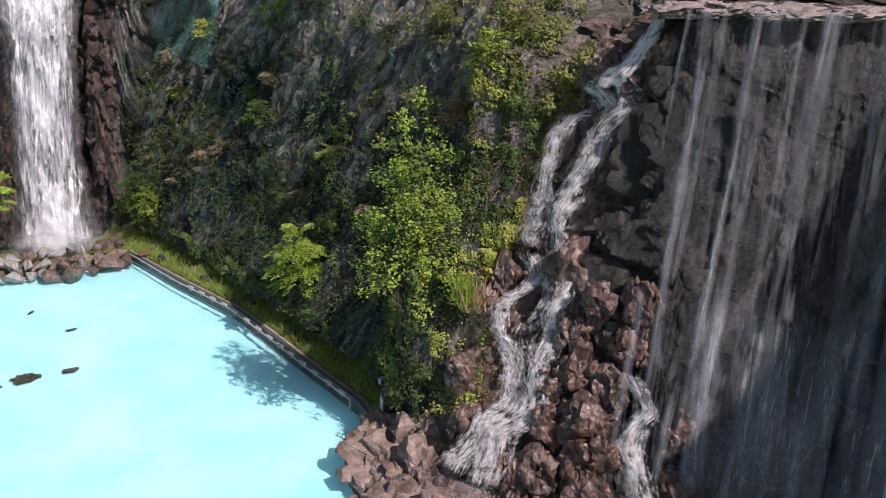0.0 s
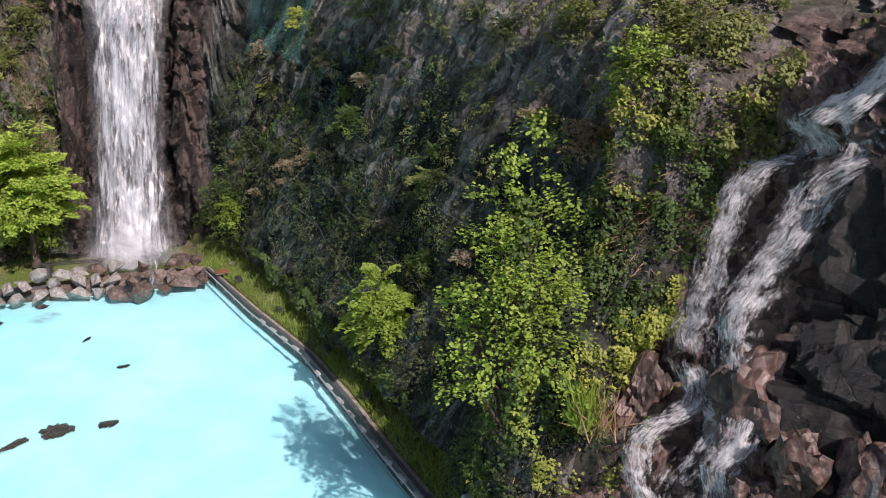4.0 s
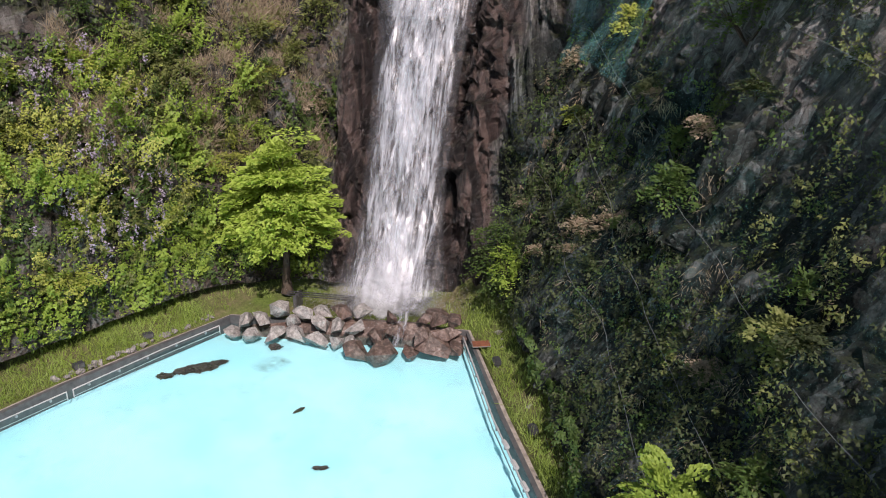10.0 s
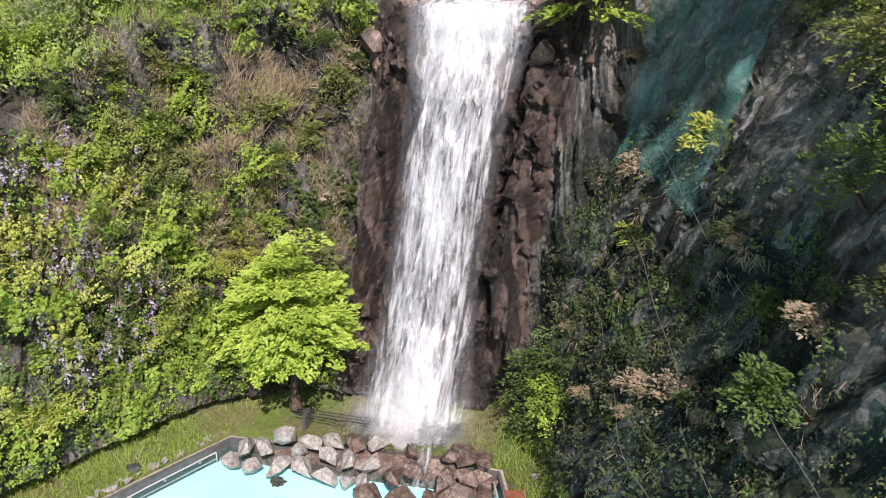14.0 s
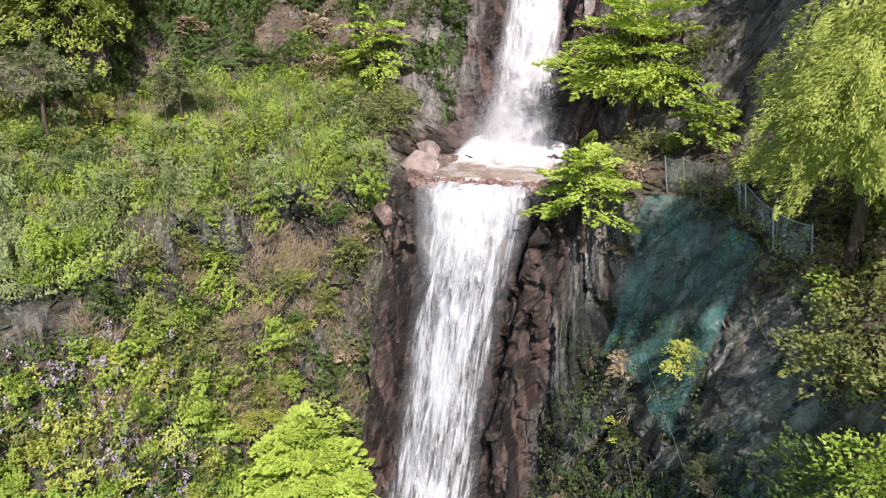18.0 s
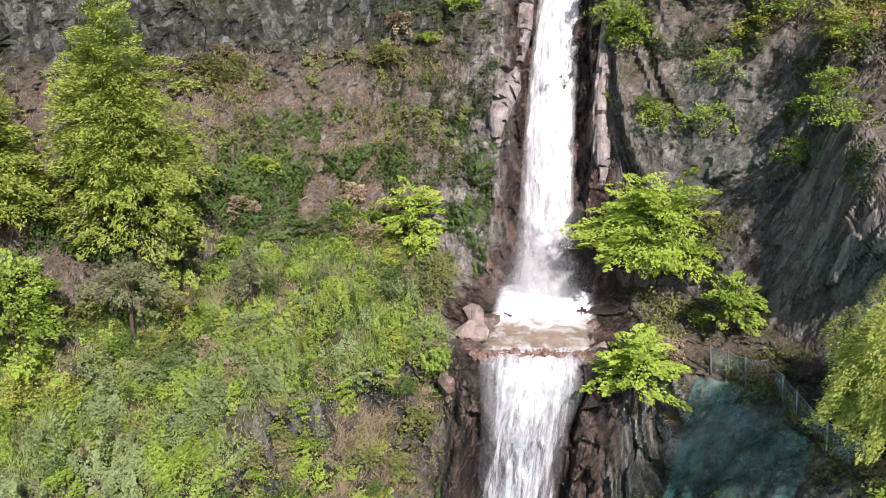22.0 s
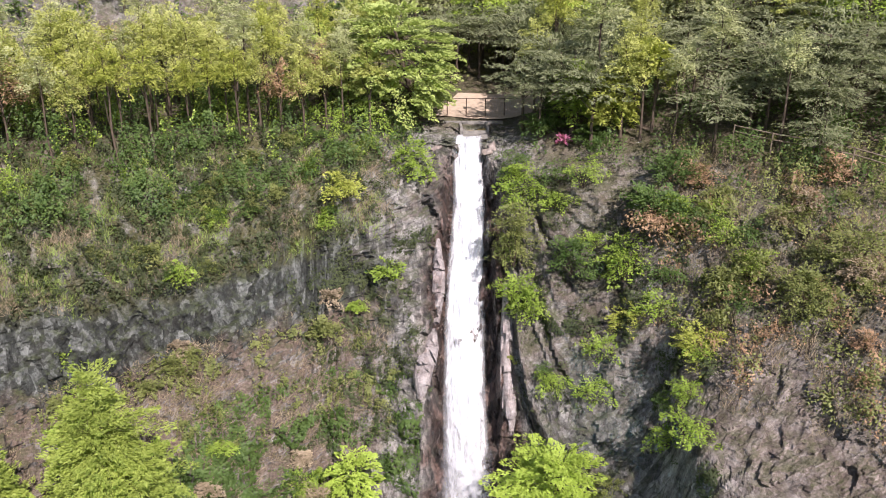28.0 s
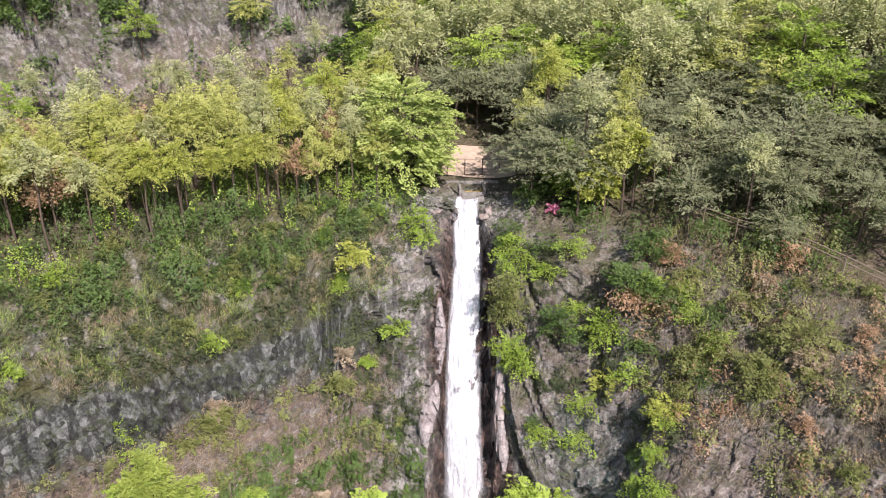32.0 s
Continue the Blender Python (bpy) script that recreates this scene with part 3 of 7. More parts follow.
def land_material():
    """Grey broken rock that turns brown where it is wet, and carries grass, litter and moss where they grow. The dark
    field also paints shade.
    """
    n = Nodes("quarry_rock")

    def field(name):
        a = n.add("Attribute")
        a.attribute_name = name
        return a.outputs["Fac"]

    p = n.coords()
    axes = n.add("SeparateXYZ", {0: p})
    rise = n.math("MULTIPLY", axes.outputs[2], field("dip"))
    lean_x, lean_y = n.math("SUBTRACT", axes.outputs[0], n.math("MULTIPLY", rise, 0.65)), n.math("ADD", axes.outputs[1], n.math("MULTIPLY", rise, 0.75))
    tall = n.add("CombineXYZ", {0: lean_x, 1: lean_y, 2: n.math("MULTIPLY", axes.outputs[2], 0.16)}).outputs[0]
    fine = n.noise(p, 4.5, 8, 0.75)
    grain = n.noise(p, 1.3, 8, 0.72, 0.4)
    streak = n.noise(tall, 1.5, 7, 0.7, 0.9)
    wob = n.add("TexNoise", {"Vector": p, "Scale": 1.1, "Detail": 5.0, "Roughness": 0.65}).outputs[1]
    bent = n.mix(0.16, tall, wob, "ADD")
    plates = n.add("SeparateXYZ", {0: n.voronoi(bent, 1.25, "F1", 1)}).outputs[0]
    chips = n.add("SeparateXYZ", {0: n.voronoi(bent, 2.6, "F1", 1)}).outputs[1]
    crack = n.ramp(n.voronoi(bent, 1.25, "DISTANCE_TO_EDGE"), (0.0, 0.0), (0.022, 1.0))
    tone = n.mix(0.36, n.mix(0.55, grain, streak), n.mix(0.5, plates, chips))
    tone = n.mix(0.3, tone, fine)
    grey = n.ramp(tone, (0.38, (0.06, 0.059, 0.06)), (0.5, (0.22, 0.212, 0.204)), (0.63, (0.48, 0.462, 0.445)))
    grey = n.mix(n.math("MULTIPLY", n.ramp(n.noise(p, 0.5, 5, 0.7), (0.48, 0.0), (0.64, 1.0)), 0.5), grey, (0.20, 0.155, 0.125))
    grey = n.mix(n.math("MULTIPLY", n.ramp(n.noise(p, 0.45, 7, 0.72), (0.42, 0.15), (0.56, 1.0)), field("pale")), grey, n.ramp(tone, (0.38, (0.11, 0.09, 0.08)), (0.5, (0.29, 0.245, 0.225)), (0.63, (0.58, 0.51, 0.48))))
    # near-black tone for dark grey rock and for painted shade
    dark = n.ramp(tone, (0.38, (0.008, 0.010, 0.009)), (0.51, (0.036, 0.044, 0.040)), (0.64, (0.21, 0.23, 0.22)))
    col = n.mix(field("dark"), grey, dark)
    wetc = n.ramp(tone, (0.39, (0.007, 0.005, 0.005)), (0.5, (0.032, 0.021, 0.018)), (0.6, (0.17, 0.11, 0.092)))
    wetc = n.mix(n.math("MULTIPLY", n.ramp(n.noise(p, 0.8, 5, 0.7), (0.5, 0.0), (0.66, 1.0)), 0.3), wetc, (0.11, 0.058, 0.045))
    warm = n.ramp(tone, (0.42, (0.018, 0.012, 0.011)), (0.5, (0.12, 0.073, 0.06)), (0.6, (0.40, 0.27, 0.225)))
    wetc = n.mix(field("warm"), wetc, warm)
    wetc = n.mix(field("soak"), wetc, n.ramp(tone, (0.43, (0.004, 0.004, 0.005)), (0.52, (0.014, 0.013, 0.013)), (0.6, (0.09, 0.078, 0.072))))
    wet = field("wet")
    col = n.mix(wet, col, wetc)
    col = n.mix(n.math("MULTIPLY", n.math("SUBTRACT", 1.0, crack), 0.5), col, (0.01, 0.01, 0.01))
    up = n.add("SeparateXYZ", {0: n.add("NewGeometry").outputs["Normal"]}).outputs[2]
    lit = n.math("MULTIPLY", n.ramp(n.math("ADD", n.math("MULTIPLY", up, 0.4), n.noise(p, 0.7, 7, 0.75)), (0.52, 0.0), (0.72, 1.0)), field("litter"))
    col = n.mix(lit, col, n.ramp(fine, (0.3, (0.07, 0.05, 0.038)), (0.5, (0.165, 0.122, 0.098)), (0.7, (0.30, 0.235, 0.198))))
    moss = n.ramp(n.math("ADD", n.math("MULTIPLY", up, 0.25), n.noise(p, 0.9, 7, 0.72)), (0.6, 0.0), (0.8, 0.6))
    col = n.mix(n.math("MULTIPLY", moss, n.math("SUBTRACT", 1.0, n.math("MULTIPLY", wet, 0.8))), col, n.ramp(fine, (0.3, (0.03, 0.045, 0.015)), (0.7, (0.095, 0.12, 0.04))))
    gr = n.math("MULTIPLY", n.ramp(n.noise(p, 0.6, 6, 0.7), (0.36, 0.1), (0.56, 0.95)), field("grass"))
    col = n.mix(gr, col, n.ramp(fine, (0.3, (0.04, 0.042, 0.017)), (0.5, (0.08, 0.083, 0.032)), (0.72, (0.18, 0.15, 0.085))))
    nor = n.bump(fine, 0.9, 0.2, n.bump(n.mix(0.5, n.mix(0.35, plates, chips), crack), 0.6, 0.22, n.bump(grain, 0.8, 0.5)))
    rough = n.math("SUBTRACT", n.ramp(fine, (0.3, 0.98), (0.7, 0.8)), n.math("MULTIPLY", wet, 0.52))
    return n.done(n.principled(col, rough, nor, 0, n.math("ADD", 0.2, n.math("MULTIPLY", wet, 0.5))))


LAND_MAT = land_material()


def land_piece(name, lv0, lv1, st0, st1, label, smooth=False):
    """A stretch of the land between two lines and two of their points, as a piece of the setting."""
    r0, r1 = int(np.argmin(abs(land_level - lv0))), int(np.argmin(abs(land_level - lv1)))
    c0, c1 = col_start[st0], col_start[st1]
    cut = (slice(r0, r1 + 1), slice(c0, c1 + 1))
    block = land[cut]
    me = mesh_from(name, block.reshape(-1, 3), sheet_faces(block.shape[0], block.shape[1]), LAND_MAT, smooth)
    for key, field in (("wet", cover_wet), ("grass", cover_grass), ("litter", cover_litter), ("dark", cover_dark_shade), ("warm", cover_warm), ("soak", cover_soak), ("pale", cover_pale), ("dip", cover_dip)):
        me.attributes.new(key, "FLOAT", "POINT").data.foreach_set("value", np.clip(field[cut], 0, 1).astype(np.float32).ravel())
    return tagged(new(name, me), label, "cliff", kind="structure")


def on_land(level, station):
    """The place on the land at a line number and a point number, both with fractions."""
    r = int(np.argmin(abs(land_level - level)))
    c = int(round(np.interp(station, range(len(col_start)), col_start)))
    return land[r, min(c, n_cols - 1)]


land_piece("cliff_lower_west", 0, 2, 0, 3, "overgrown earthy rock slope beside the pool")
land_piece("cliff_fall", 0, 2, 3, 6, "wet dark brown rock face behind the lower fall")
land_piece("cliff_lower_east", 0, 2, 6, 10, "mossy rock wall beside the pool, its shade put into a darker colour")
# reaches on into the out-of-view arm that keeps sun off the curtain
land_piece("cliff_cascade", 0, 2, 10, 16, "wet dark brown rock under the side falls, with an unseen arm added to block sun")
land_piece("terrace_west", 2, 3, 0, 3, "grassy terrace above the lower slope")
land_piece("terrace_fall", 2, 3, 3, 6, "wet rock ledge between the two falls")
land_piece("terrace_east", 2, 3, 6, 16, "earthy terrace above the rock wall")
land_piece("cliff_upper_west", 3, 5, 0, 3, "grey rock face with brown litter ledges")
land_piece("cliff_upper_fall", 3, 5, 3, 6, "wet brown rock gully behind the upper fall")
land_piece("cliff_upper_east", 3, 5, 6, 16, "bare grey rock crag")
land_piece("slope_west", 5, 6, 0, 3, "grassy slope under the wood edge")
land_piece("slope_fall", 5, 6, 3, 6, "pale rock at the head of the fall")
land_piece("slope_east", 5, 6, 6, 16, "earthy slope under the pine wood")
land_piece("hill_plateau", 6, 7, 0, 16, "leaf-littered ground of the hilltop wood", True)
land_piece("hill_ridge", 7, 8, 0, 16, "steep rocky hillside far behind the wood")
ground = mesh_from("ground", [(-900, -900, -1.6), (900, -900, -1.6), (900, 900, -1.6), (-900, 900, -1.6)], [(0, 1, 2, 3)], GRASSY)
tagged(new("ground", ground), "flat grassy ground round the quarry", "ground", kind="structure")


# ---- rockfall nets and their cables on the east wall ----
def net_material(name, amount):
    n = Nodes(name)
    p = n.coords()
    fold = n.noise(n.coords((1, 1, 0.3)), 0.8, 6, 0.7, 0.6)
    col = n.ramp(n.noise(p, 3.0, 5), (0.3, (0.05, 0.20, 0.19)), (0.7, (0.15, 0.37, 0.34)))
    alpha = n.math("MULTIPLY", n.ramp(fold, (0.38, 0.12), (0.6, 1.0)), amount)
    return n.done(n.add("MixShader", {0: alpha, 1: n.add("BsdfTransparent").outputs[0], 2: n.principled(col, 0.6, None, 0, 0.3)}).outputs[0])


NET_DENSE, NET_THIN = net_material("teal_wire_net", 0.46), net_material("thin_teal_wire_net", 0.05)


def drape(name, lv0, lv1, st0, st1, mat, out, label):
    """A net that hangs over the rock a little in front of it."""
    r0, r1 = int(np.argmin(abs(land_level - lv0))), int(np.argmin(abs(land_level - lv1)))
    c0, c1 = int(np.argmin(abs(land_station - st0))), int(np.argmin(abs(land_station - st1)))
    g = land[r0:r1 + 1, c0:c1 + 1]
    pad = np.pad(g, ((2, 2), (2, 2), (0, 0)), "edge")
    soft = sum(pad[i:i + g.shape[0], j:j + g.shape[1]] for i in range(5) for j in range(5)) / 25
    p = soft.reshape(-1, 3)
    p = p + inward(p) * out + (0, 0, 0.1)
    return tagged(new(name, mesh_from(name, p, sheet_faces(*g.shape[:2]), mat, True)), label, "net", kind="structure")


drape("rockfall_net", 1.3, 2.06, 6.55, 7.35, NET_DENSE, 0.45, "teal wire rockfall net over the wall top")
drape("rockfall_net", 1.1, 1.95, 7.5, 7.75, NET_THIN, 0.4, "teal wire rockfall net over the wall")
drape("rockfall_net", 0.2, 1.9, 7.35, 8.7, NET_THIN, 0.35, "thin teal wire rockfall net over the wall")
drape("rockfall_net", 1.4, 1.95, 8.75, 9.1, NET_THIN, 0.4, "teal wire rockfall net by the wall top")
drape("rockfall_net", 3.02, 3.95, 7.3, 7.9, NET_THIN, 0.4, "thin teal wire net over the grey crag")
drape("rockfall_net", 3.5, 4.1, 6.4, 6.9, NET_THIN, 0.35, "thin teal wire net on the upper face")
CABLE = plain("weathered_steel_cable", (0.17, 0.18, 0.175), 0.6, 0.3, 0.2, 9.0, 0)
for l0, s0, l1, s1 in ((1.5, 6.6, 0.95, 9.3), (1.85, 7.4, 1.6, 9.2), (0.8, 6.7, 0.35, 8.8), (1.15, 7.0, 0.5, 9.2), (1.6, 1.9, 1.45, 3.2), (1.3, 1.9, 1.2, 3.0)):
    line = []
    for u in np.linspace(0, 1, 40):
        r = int(np.argmin(abs(land_level - (l0 + (l1 - l0) * u))))
        c = int(np.argmin(abs(land_station - (s0 + (s1 - s0) * u))))
        q = land[max(0, r - 2):r + 3, max(0, c - 2):c + 3].reshape(-1, 3).mean(0)[None]
        line.append((q + inward(q) * 0.55)[0])
    line = np.array(line)
    line[1:-1] = (line[:-2] + line[1:-1] + line[2:]) / 3
    tagged(new("cable", mesh_from("cable", *tube(line, [0.011] * 40, 4), CABLE)), "steel cable holding the rockfall net", "cable", kind="structure")

# ---- pool ----
RIM = [(-36.1, 51.6), (-36.5, 47), (-36.9, 42), (-37, 34), (-36, 20), (-33, 6), (-26, 1), (-14, -1), (-5, 2), (-2, 10), (-2.5, 20), (-3.4, 27.6), (-4.4, 30.3), (-4.3, 32.0),
       (-3.5, 33.5), (-4.3, 35.2), (-7, 38.6), (-10.3, 43.0), (-13.4, 46.8), (-18.5, 51.7), (-24.2, 57.6)]


def flat_shape(name, outline, z, mat):
    bm = bmesh.new()
    bm.faces.new([bm.verts.new((x, y, z)) for x, y in outline])
    me = bpy.data.meshes.new(name)
    bm.to_mesh(me)
    bm.free()
    me.materials.append(mat)
    return me


def pool_floor_material():
    n = Nodes("turquoise_pool_paint")
    p = n.coords()
    base = n.ramp(n.noise(p, 0.25, 5, 0.6), (0.35, (0.47, 0.83, 0.89)), (0.65, (0.61, 0.90, 0.95)))
    stain = n.ramp(n.noise(n.coords((1, 1, 1), rot=(0, 0, 30)), 0.6, 8, 0.75), (0.54, 0.0), (0.72, 0.65))
    base = n.mix(stain, base, (0.36, 0.58, 0.58))
    line = n.add("SeparateXYZ", {0: n.add("Mapping", {0: n.add("TexCoord").outputs["Object"], 1: (31.4, -50.2, 0)}).outputs[0]})
    across = n.math("ABSOLUTE", n.math("ADD", line.outputs[0], n.math("MULTIPLY", line.outputs[1], -0.14)))
    silt = n.math("MULTIPLY", n.ramp(across, (0.1, 1.0), (1.3, 0.0)), n.ramp(n.math("ABSOLUTE", line.outputs[1]), (0.6, 1.0), (2.2, 0.0)))
    silt = n.math("MULTIPLY", silt, n.ramp(n.noise(p, 1.8, 8, 0.8), (0.38, 0.0), (0.7, 1.0)))
    base = n.mix(silt, base, (0.13, 0.19, 0.18))
    return n.done(n.principled(base, 0.5, n.bump(n.noise(p, 3.0, 4), 0.2, 0.02), 0, 0.3))


def water_material():
    n = Nodes("clear_pool_water")
    p = n.coords()
    h = n.mix(0.5, n.noise(p, 1.6, 4, 0.6), n.noise(p, 6.0, 3, 0.6))
    nor = n.bump(h, 0.35, 0.05)
    glo = n.add("BsdfGlossy", {0: (1, 1, 1, 1), 1: 0.06, "Normal": nor}).outputs[0]
    clear = n.add("BsdfTransparent", {0: (0.86, 0.985, 0.99, 1)}).outputs[0]
    fr = n.add("Fresnel", {0: 1.33, 1: nor}).outputs[0]
    return n.done(n.add("MixShader", {0: fr, 1: clear, 2: glo}).outputs[0])


floor_ob = new("pool_floor", flat_shape("pool_floor", RIM, -0.45, pool_floor_material()))
tagged(floor_ob, "turquoise painted pool floor under clear water", "pool", kind="structure")
water_ob = new("water", flat_shape("water", RIM, 0.0, water_material()))
tagged(water_ob, "clear still turquoise pool water with small ripples", "water", kind="structure")
def band(name, inner, width, z0, z1, mat, closed=True):
    """A low wall of the given width outside a closed line."""
    p = np.array(inner, float)
    q = np.roll(p, -1, 0)
    r = np.roll(p, 1, 0)
    d = q - r
    d /= np.linalg.norm(d, axis=1)[:, None]
    out = p + np.stack([-d[:, 1], d[:, 0]], 1) * -width
    n = len(p)
    rings = [np.c_[p, np.full(n, z0)], np.c_[p, np.full(n, z1)], np.c_[out, np.full(n, z1)], np.c_[out, np.full(n, z0)]]
    idx = np.arange(4 * n).reshape(4, n)
    nx = np.roll(idx, -1, 1)
    faces = np.concatenate([np.stack([idx[k], nx[k], nx[(k + 1) % 4], idx[(k + 1) % 4]], 1) for k in range(4)])
    return mesh_from(name, np.vstack(rings), faces, mat)


CONCRETE = plain("dark_wet_concrete", (0.085, 0.085, 0.085), 0.55, 0, 0.35, 3.0)
PALE_CONCRETE = plain("weathered_concrete", (0.20, 0.19, 0.175), 0.85, 0, 0.4, 3.0, 0.04)
PIPE = plain("white_painted_pipe", (0.42, 0.42, 0.41), 0.4, 0, 0.12, 8.0, 0)
STEEL = plain("galvanised_steel", (0.34, 0.35, 0.36), 0.4, 0.7, 0.2, 9.0, 0)
RUST = plain("rusty_steel_plate", (0.22, 0.085, 0.045), 0.8, 0.2, 0.4, 9.0, 0.02)
DARK_METAL = plain("dark_grey_casing", (0.05, 0.052, 0.055), 0.5, 0.2, 0.2, 9.0, 0)
PAVING = plain("pale_stone_edging", (0.30, 0.265, 0.225), 0.9, 0, 0.55, 2.2, 0.06)
tagged(new("pool_wall", band("pool_wall", RIM, 0.22, -0.7, 0.42, CONCRETE)), "low dark concrete wall round the pool", "pool wall", kind="structure")
_p = np.array(RIM, float)
_d = np.roll(_p, -1, 0) - np.roll(_p, 1, 0)
_d /= np.linalg.norm(_d, axis=1)[:, None]
OUT_RIM = _p + np.stack([_d[:, 1], -_d[:, 0]], 1) * 0.23
tagged(new("pavement", band("pavement", [tuple(v) for v in OUT_RIM], 0.2, -0.5, 0.36, PAVING)), "narrow weathered concrete edging behind the pool wall", "edging", kind="structure")


def bank_sheet():
    """Grassy ground between the pool edging and the feet of the cliffs, rising a little outwards."""
    line = np.array(RIM, float)
    pts = []
    for a, b in zip(line, np.roll(line, -1, 0)):
        for k in range(8):
            pts.append(a + (b - a) * k / 8)
    line = np.array(pts)
    d = np.roll(line, -1, 0) - np.roll(line, 1, 0)
    d /= np.linalg.norm(d, axis=1)[:, None]
    nor = np.stack([d[:, 1], -d[:, 0]], 1)
    rings = []
    for off, z in ((0.42, 0.1), (0.47, 0.36), (1.2, 0.5), (2.2, 0.75), (3.2, 1.1), (4.6, 1.45), (7, 1.7), (12, 1.7), (26, 1.2), (60, 0.4), (110, -1.8)):
        ring = line + nor * off
        zz = z + 0.12 * smooth_noise(np.c_[ring / 1.5, np.zeros(len(ring))], 5) * min(1, off / 3)
        basin = np.clip(1.6 - np.linalg.norm((ring - (-30, 58)) / (5.5, 3.6), axis=1), 0, 1)
        rings.append(np.c_[ring, zz * (1 - basin) - 0.35 * basin])
    n = len(line)
    idx = np.arange(len(rings) * n).reshape(len(rings), n)
    nx = np.roll(idx, -1, 1)
    faces = np.stack([idx[:-1], nx[:-1], nx[1:], idx[1:]], -1).reshape(-1, 4)
    return np.array(rings), mesh_from("bank", np.vstack(rings), faces, GRASSY, True)


bank_rings, bank_mesh = bank_sheet()
tagged(new("bank", bank_mesh), "grassy bank between the pool wall and the cliffs", "grass bank", kind="structure")


# ---- falling and standing water ----
def water_sheet(name, lines, mat, label, seed=1, cols=26, rows=70, push=0.0, wave=0.22, width=1.0, parent=None, soft=4.0, fade=1.4, start=0.0):
    """A sheet of falling water through pairs of left and right places, from the lip down."""
    left = curve_through([l for l, r in lines], [max(4, rows // (len(lines) - 1))] * (len(lines) - 1))
    right = curve_through([r for l, r in lines], [max(4, rows // (len(lines) - 1))] * (len(lines) - 1))
    mid = (left + right) / 2
    left, right = mid + (left - mid) * width, mid + (right - mid) * width
    u = np.linspace(0, 1, cols)
    g = left[:, None] * (1 - u[None, :, None]) + right[:, None] * u[None, :, None]
    rows = len(left)
    across = right - left
    front = np.stack([across[:, 1], -across[:, 0], np.zeros(rows)], 1)
    front /= np.linalg.norm(front, axis=1)[:, None] + 1e-9
    dome = 1 - (2 * u - 1) ** 2
    g = g + front[:, None] * (push + 0.35 * dome)[None, :, None] if np.ndim(push) == 0 else g
    flat = g.reshape(-1, 3)
    fr = np.repeat(front, cols, 0)
    flat = flat + fr * (wave * layers(flat / (0.6, 0.6, 2.4), 3, seed))[:, None]
    me = mesh_from(name, flat, sheet_faces(rows, cols), mat, True)
    down = np.concatenate([[0], np.cumsum(np.linalg.norm(np.diff(mid, axis=0), axis=1))])
    wide = np.linalg.norm(across, axis=1)
    per = np.stack([((u[None] - 0.5) * wide[:, None]).ravel(), np.repeat(down, cols)], 1) + seed * 7.3
    loop = np.empty(len(me.loops), np.int32)
    me.loops.foreach_get("vertex_index", loop)
    me.uv_layers.new(name="UVMap").data.foreach_set("uv", per[loop].astype(np.float32).ravel())
    edge = np.abs(2 * u - 1)[None].repeat(rows, 0) ** soft
    ends = np.clip((down - down[-1] + fade) / fade, 0, 1)[:, None] ** 2
    if start:
        ends = ends + np.clip(1 - down / start, 0, 1)[:, None] ** 1.5
    thin = np.clip(edge + (0.55 if not start else 1.0) * ends, 0, 1)
    me.attributes.new("thin", "FLOAT", "POINT").data.foreach_set("value", thin.astype(np.float32).ravel())
    ob = new(name, me)
    if parent:
        ob.parent = parent
    return ob


def waterfall(name, lines, label, mats, seed, mist_from, mist_width, fade=1.4):
    fall = thing(name, (0, 0, 0), label, "waterfall", kind="structure")
    for k, (mat, push, width, wave) in enumerate(mats):
        water_sheet("water_sheet", lines, mat, label, seed + k, 30, 80, push, wave, width, fall, 7.0 if k == 0 else 3.0, fade)
    for k in range(1):
        water_sheet("mist_veil", lines[mist_from:], MIST, label, seed + 60 + k, 20, 40, 0.9 + 0.5 * k, 0.5, mist_width + 0.2 * k, fall, 1.6, 0.4, 4.0 + k)
    return fall


LOWER_FALL = [((-35.4, 66.2, 20.45), (-30.0, 69.2, 20.45)), ((-34.8, 64.6, 20.25), (-29.3, 67.6, 20.25)), ((-34.4, 64.0, 18.4), (-29.3, 66.9, 18.4)), ((-34.0, 63.2, 15.9), (-29.5, 65.7, 15.9)),
              ((-33.6, 62.2, 13.2), (-29.4, 64.5, 13.2)), ((-33.2, 60.9, 9), (-29.2, 63.1, 9)), ((-32.8, 59.3, 4.9), (-28.6, 61.5, 4.9)), ((-32.7, 57.4, 2.0), (-27.6, 60.1, 2.0)), ((-32.4, 55.9, 0.5), (-26.6, 58.8, 0.5))]
UPPER_FALL = [((-44.0, 94.5, 49.8), (-41.5, 95.8, 49.8)), ((-43.6, 92.5, 49.5), (-41.1, 93.9, 49.5)), ((-42.3, 89.3, 44.5), (-39.5, 90.7, 44.5)), ((-41.4, 85.5, 38.9), (-38.2, 87.2, 38.9)),
              ((-40.3, 82.1, 34), (-37.0, 83.8, 34)), ((-39.2, 79.1, 29.2), (-35.7, 80.8, 29.2)), ((-38.0, 75.9, 24.2), (-34.1, 77.8, 24.2)), ((-37.5, 73.4, 20.4), (-32.6, 75.8, 20.4))]
waterfall("waterfall_lower", LOWER_FALL, "broad white lower waterfall over wet brown rock", [(FALL_THICK, 0.1, 1.1, 0.2), (FALL_LOOSE, 0.45, 1.12, 0.35), (FALL_LOOSE, 0.8, 1.16, 0.5)], 3, 6, 1.05)
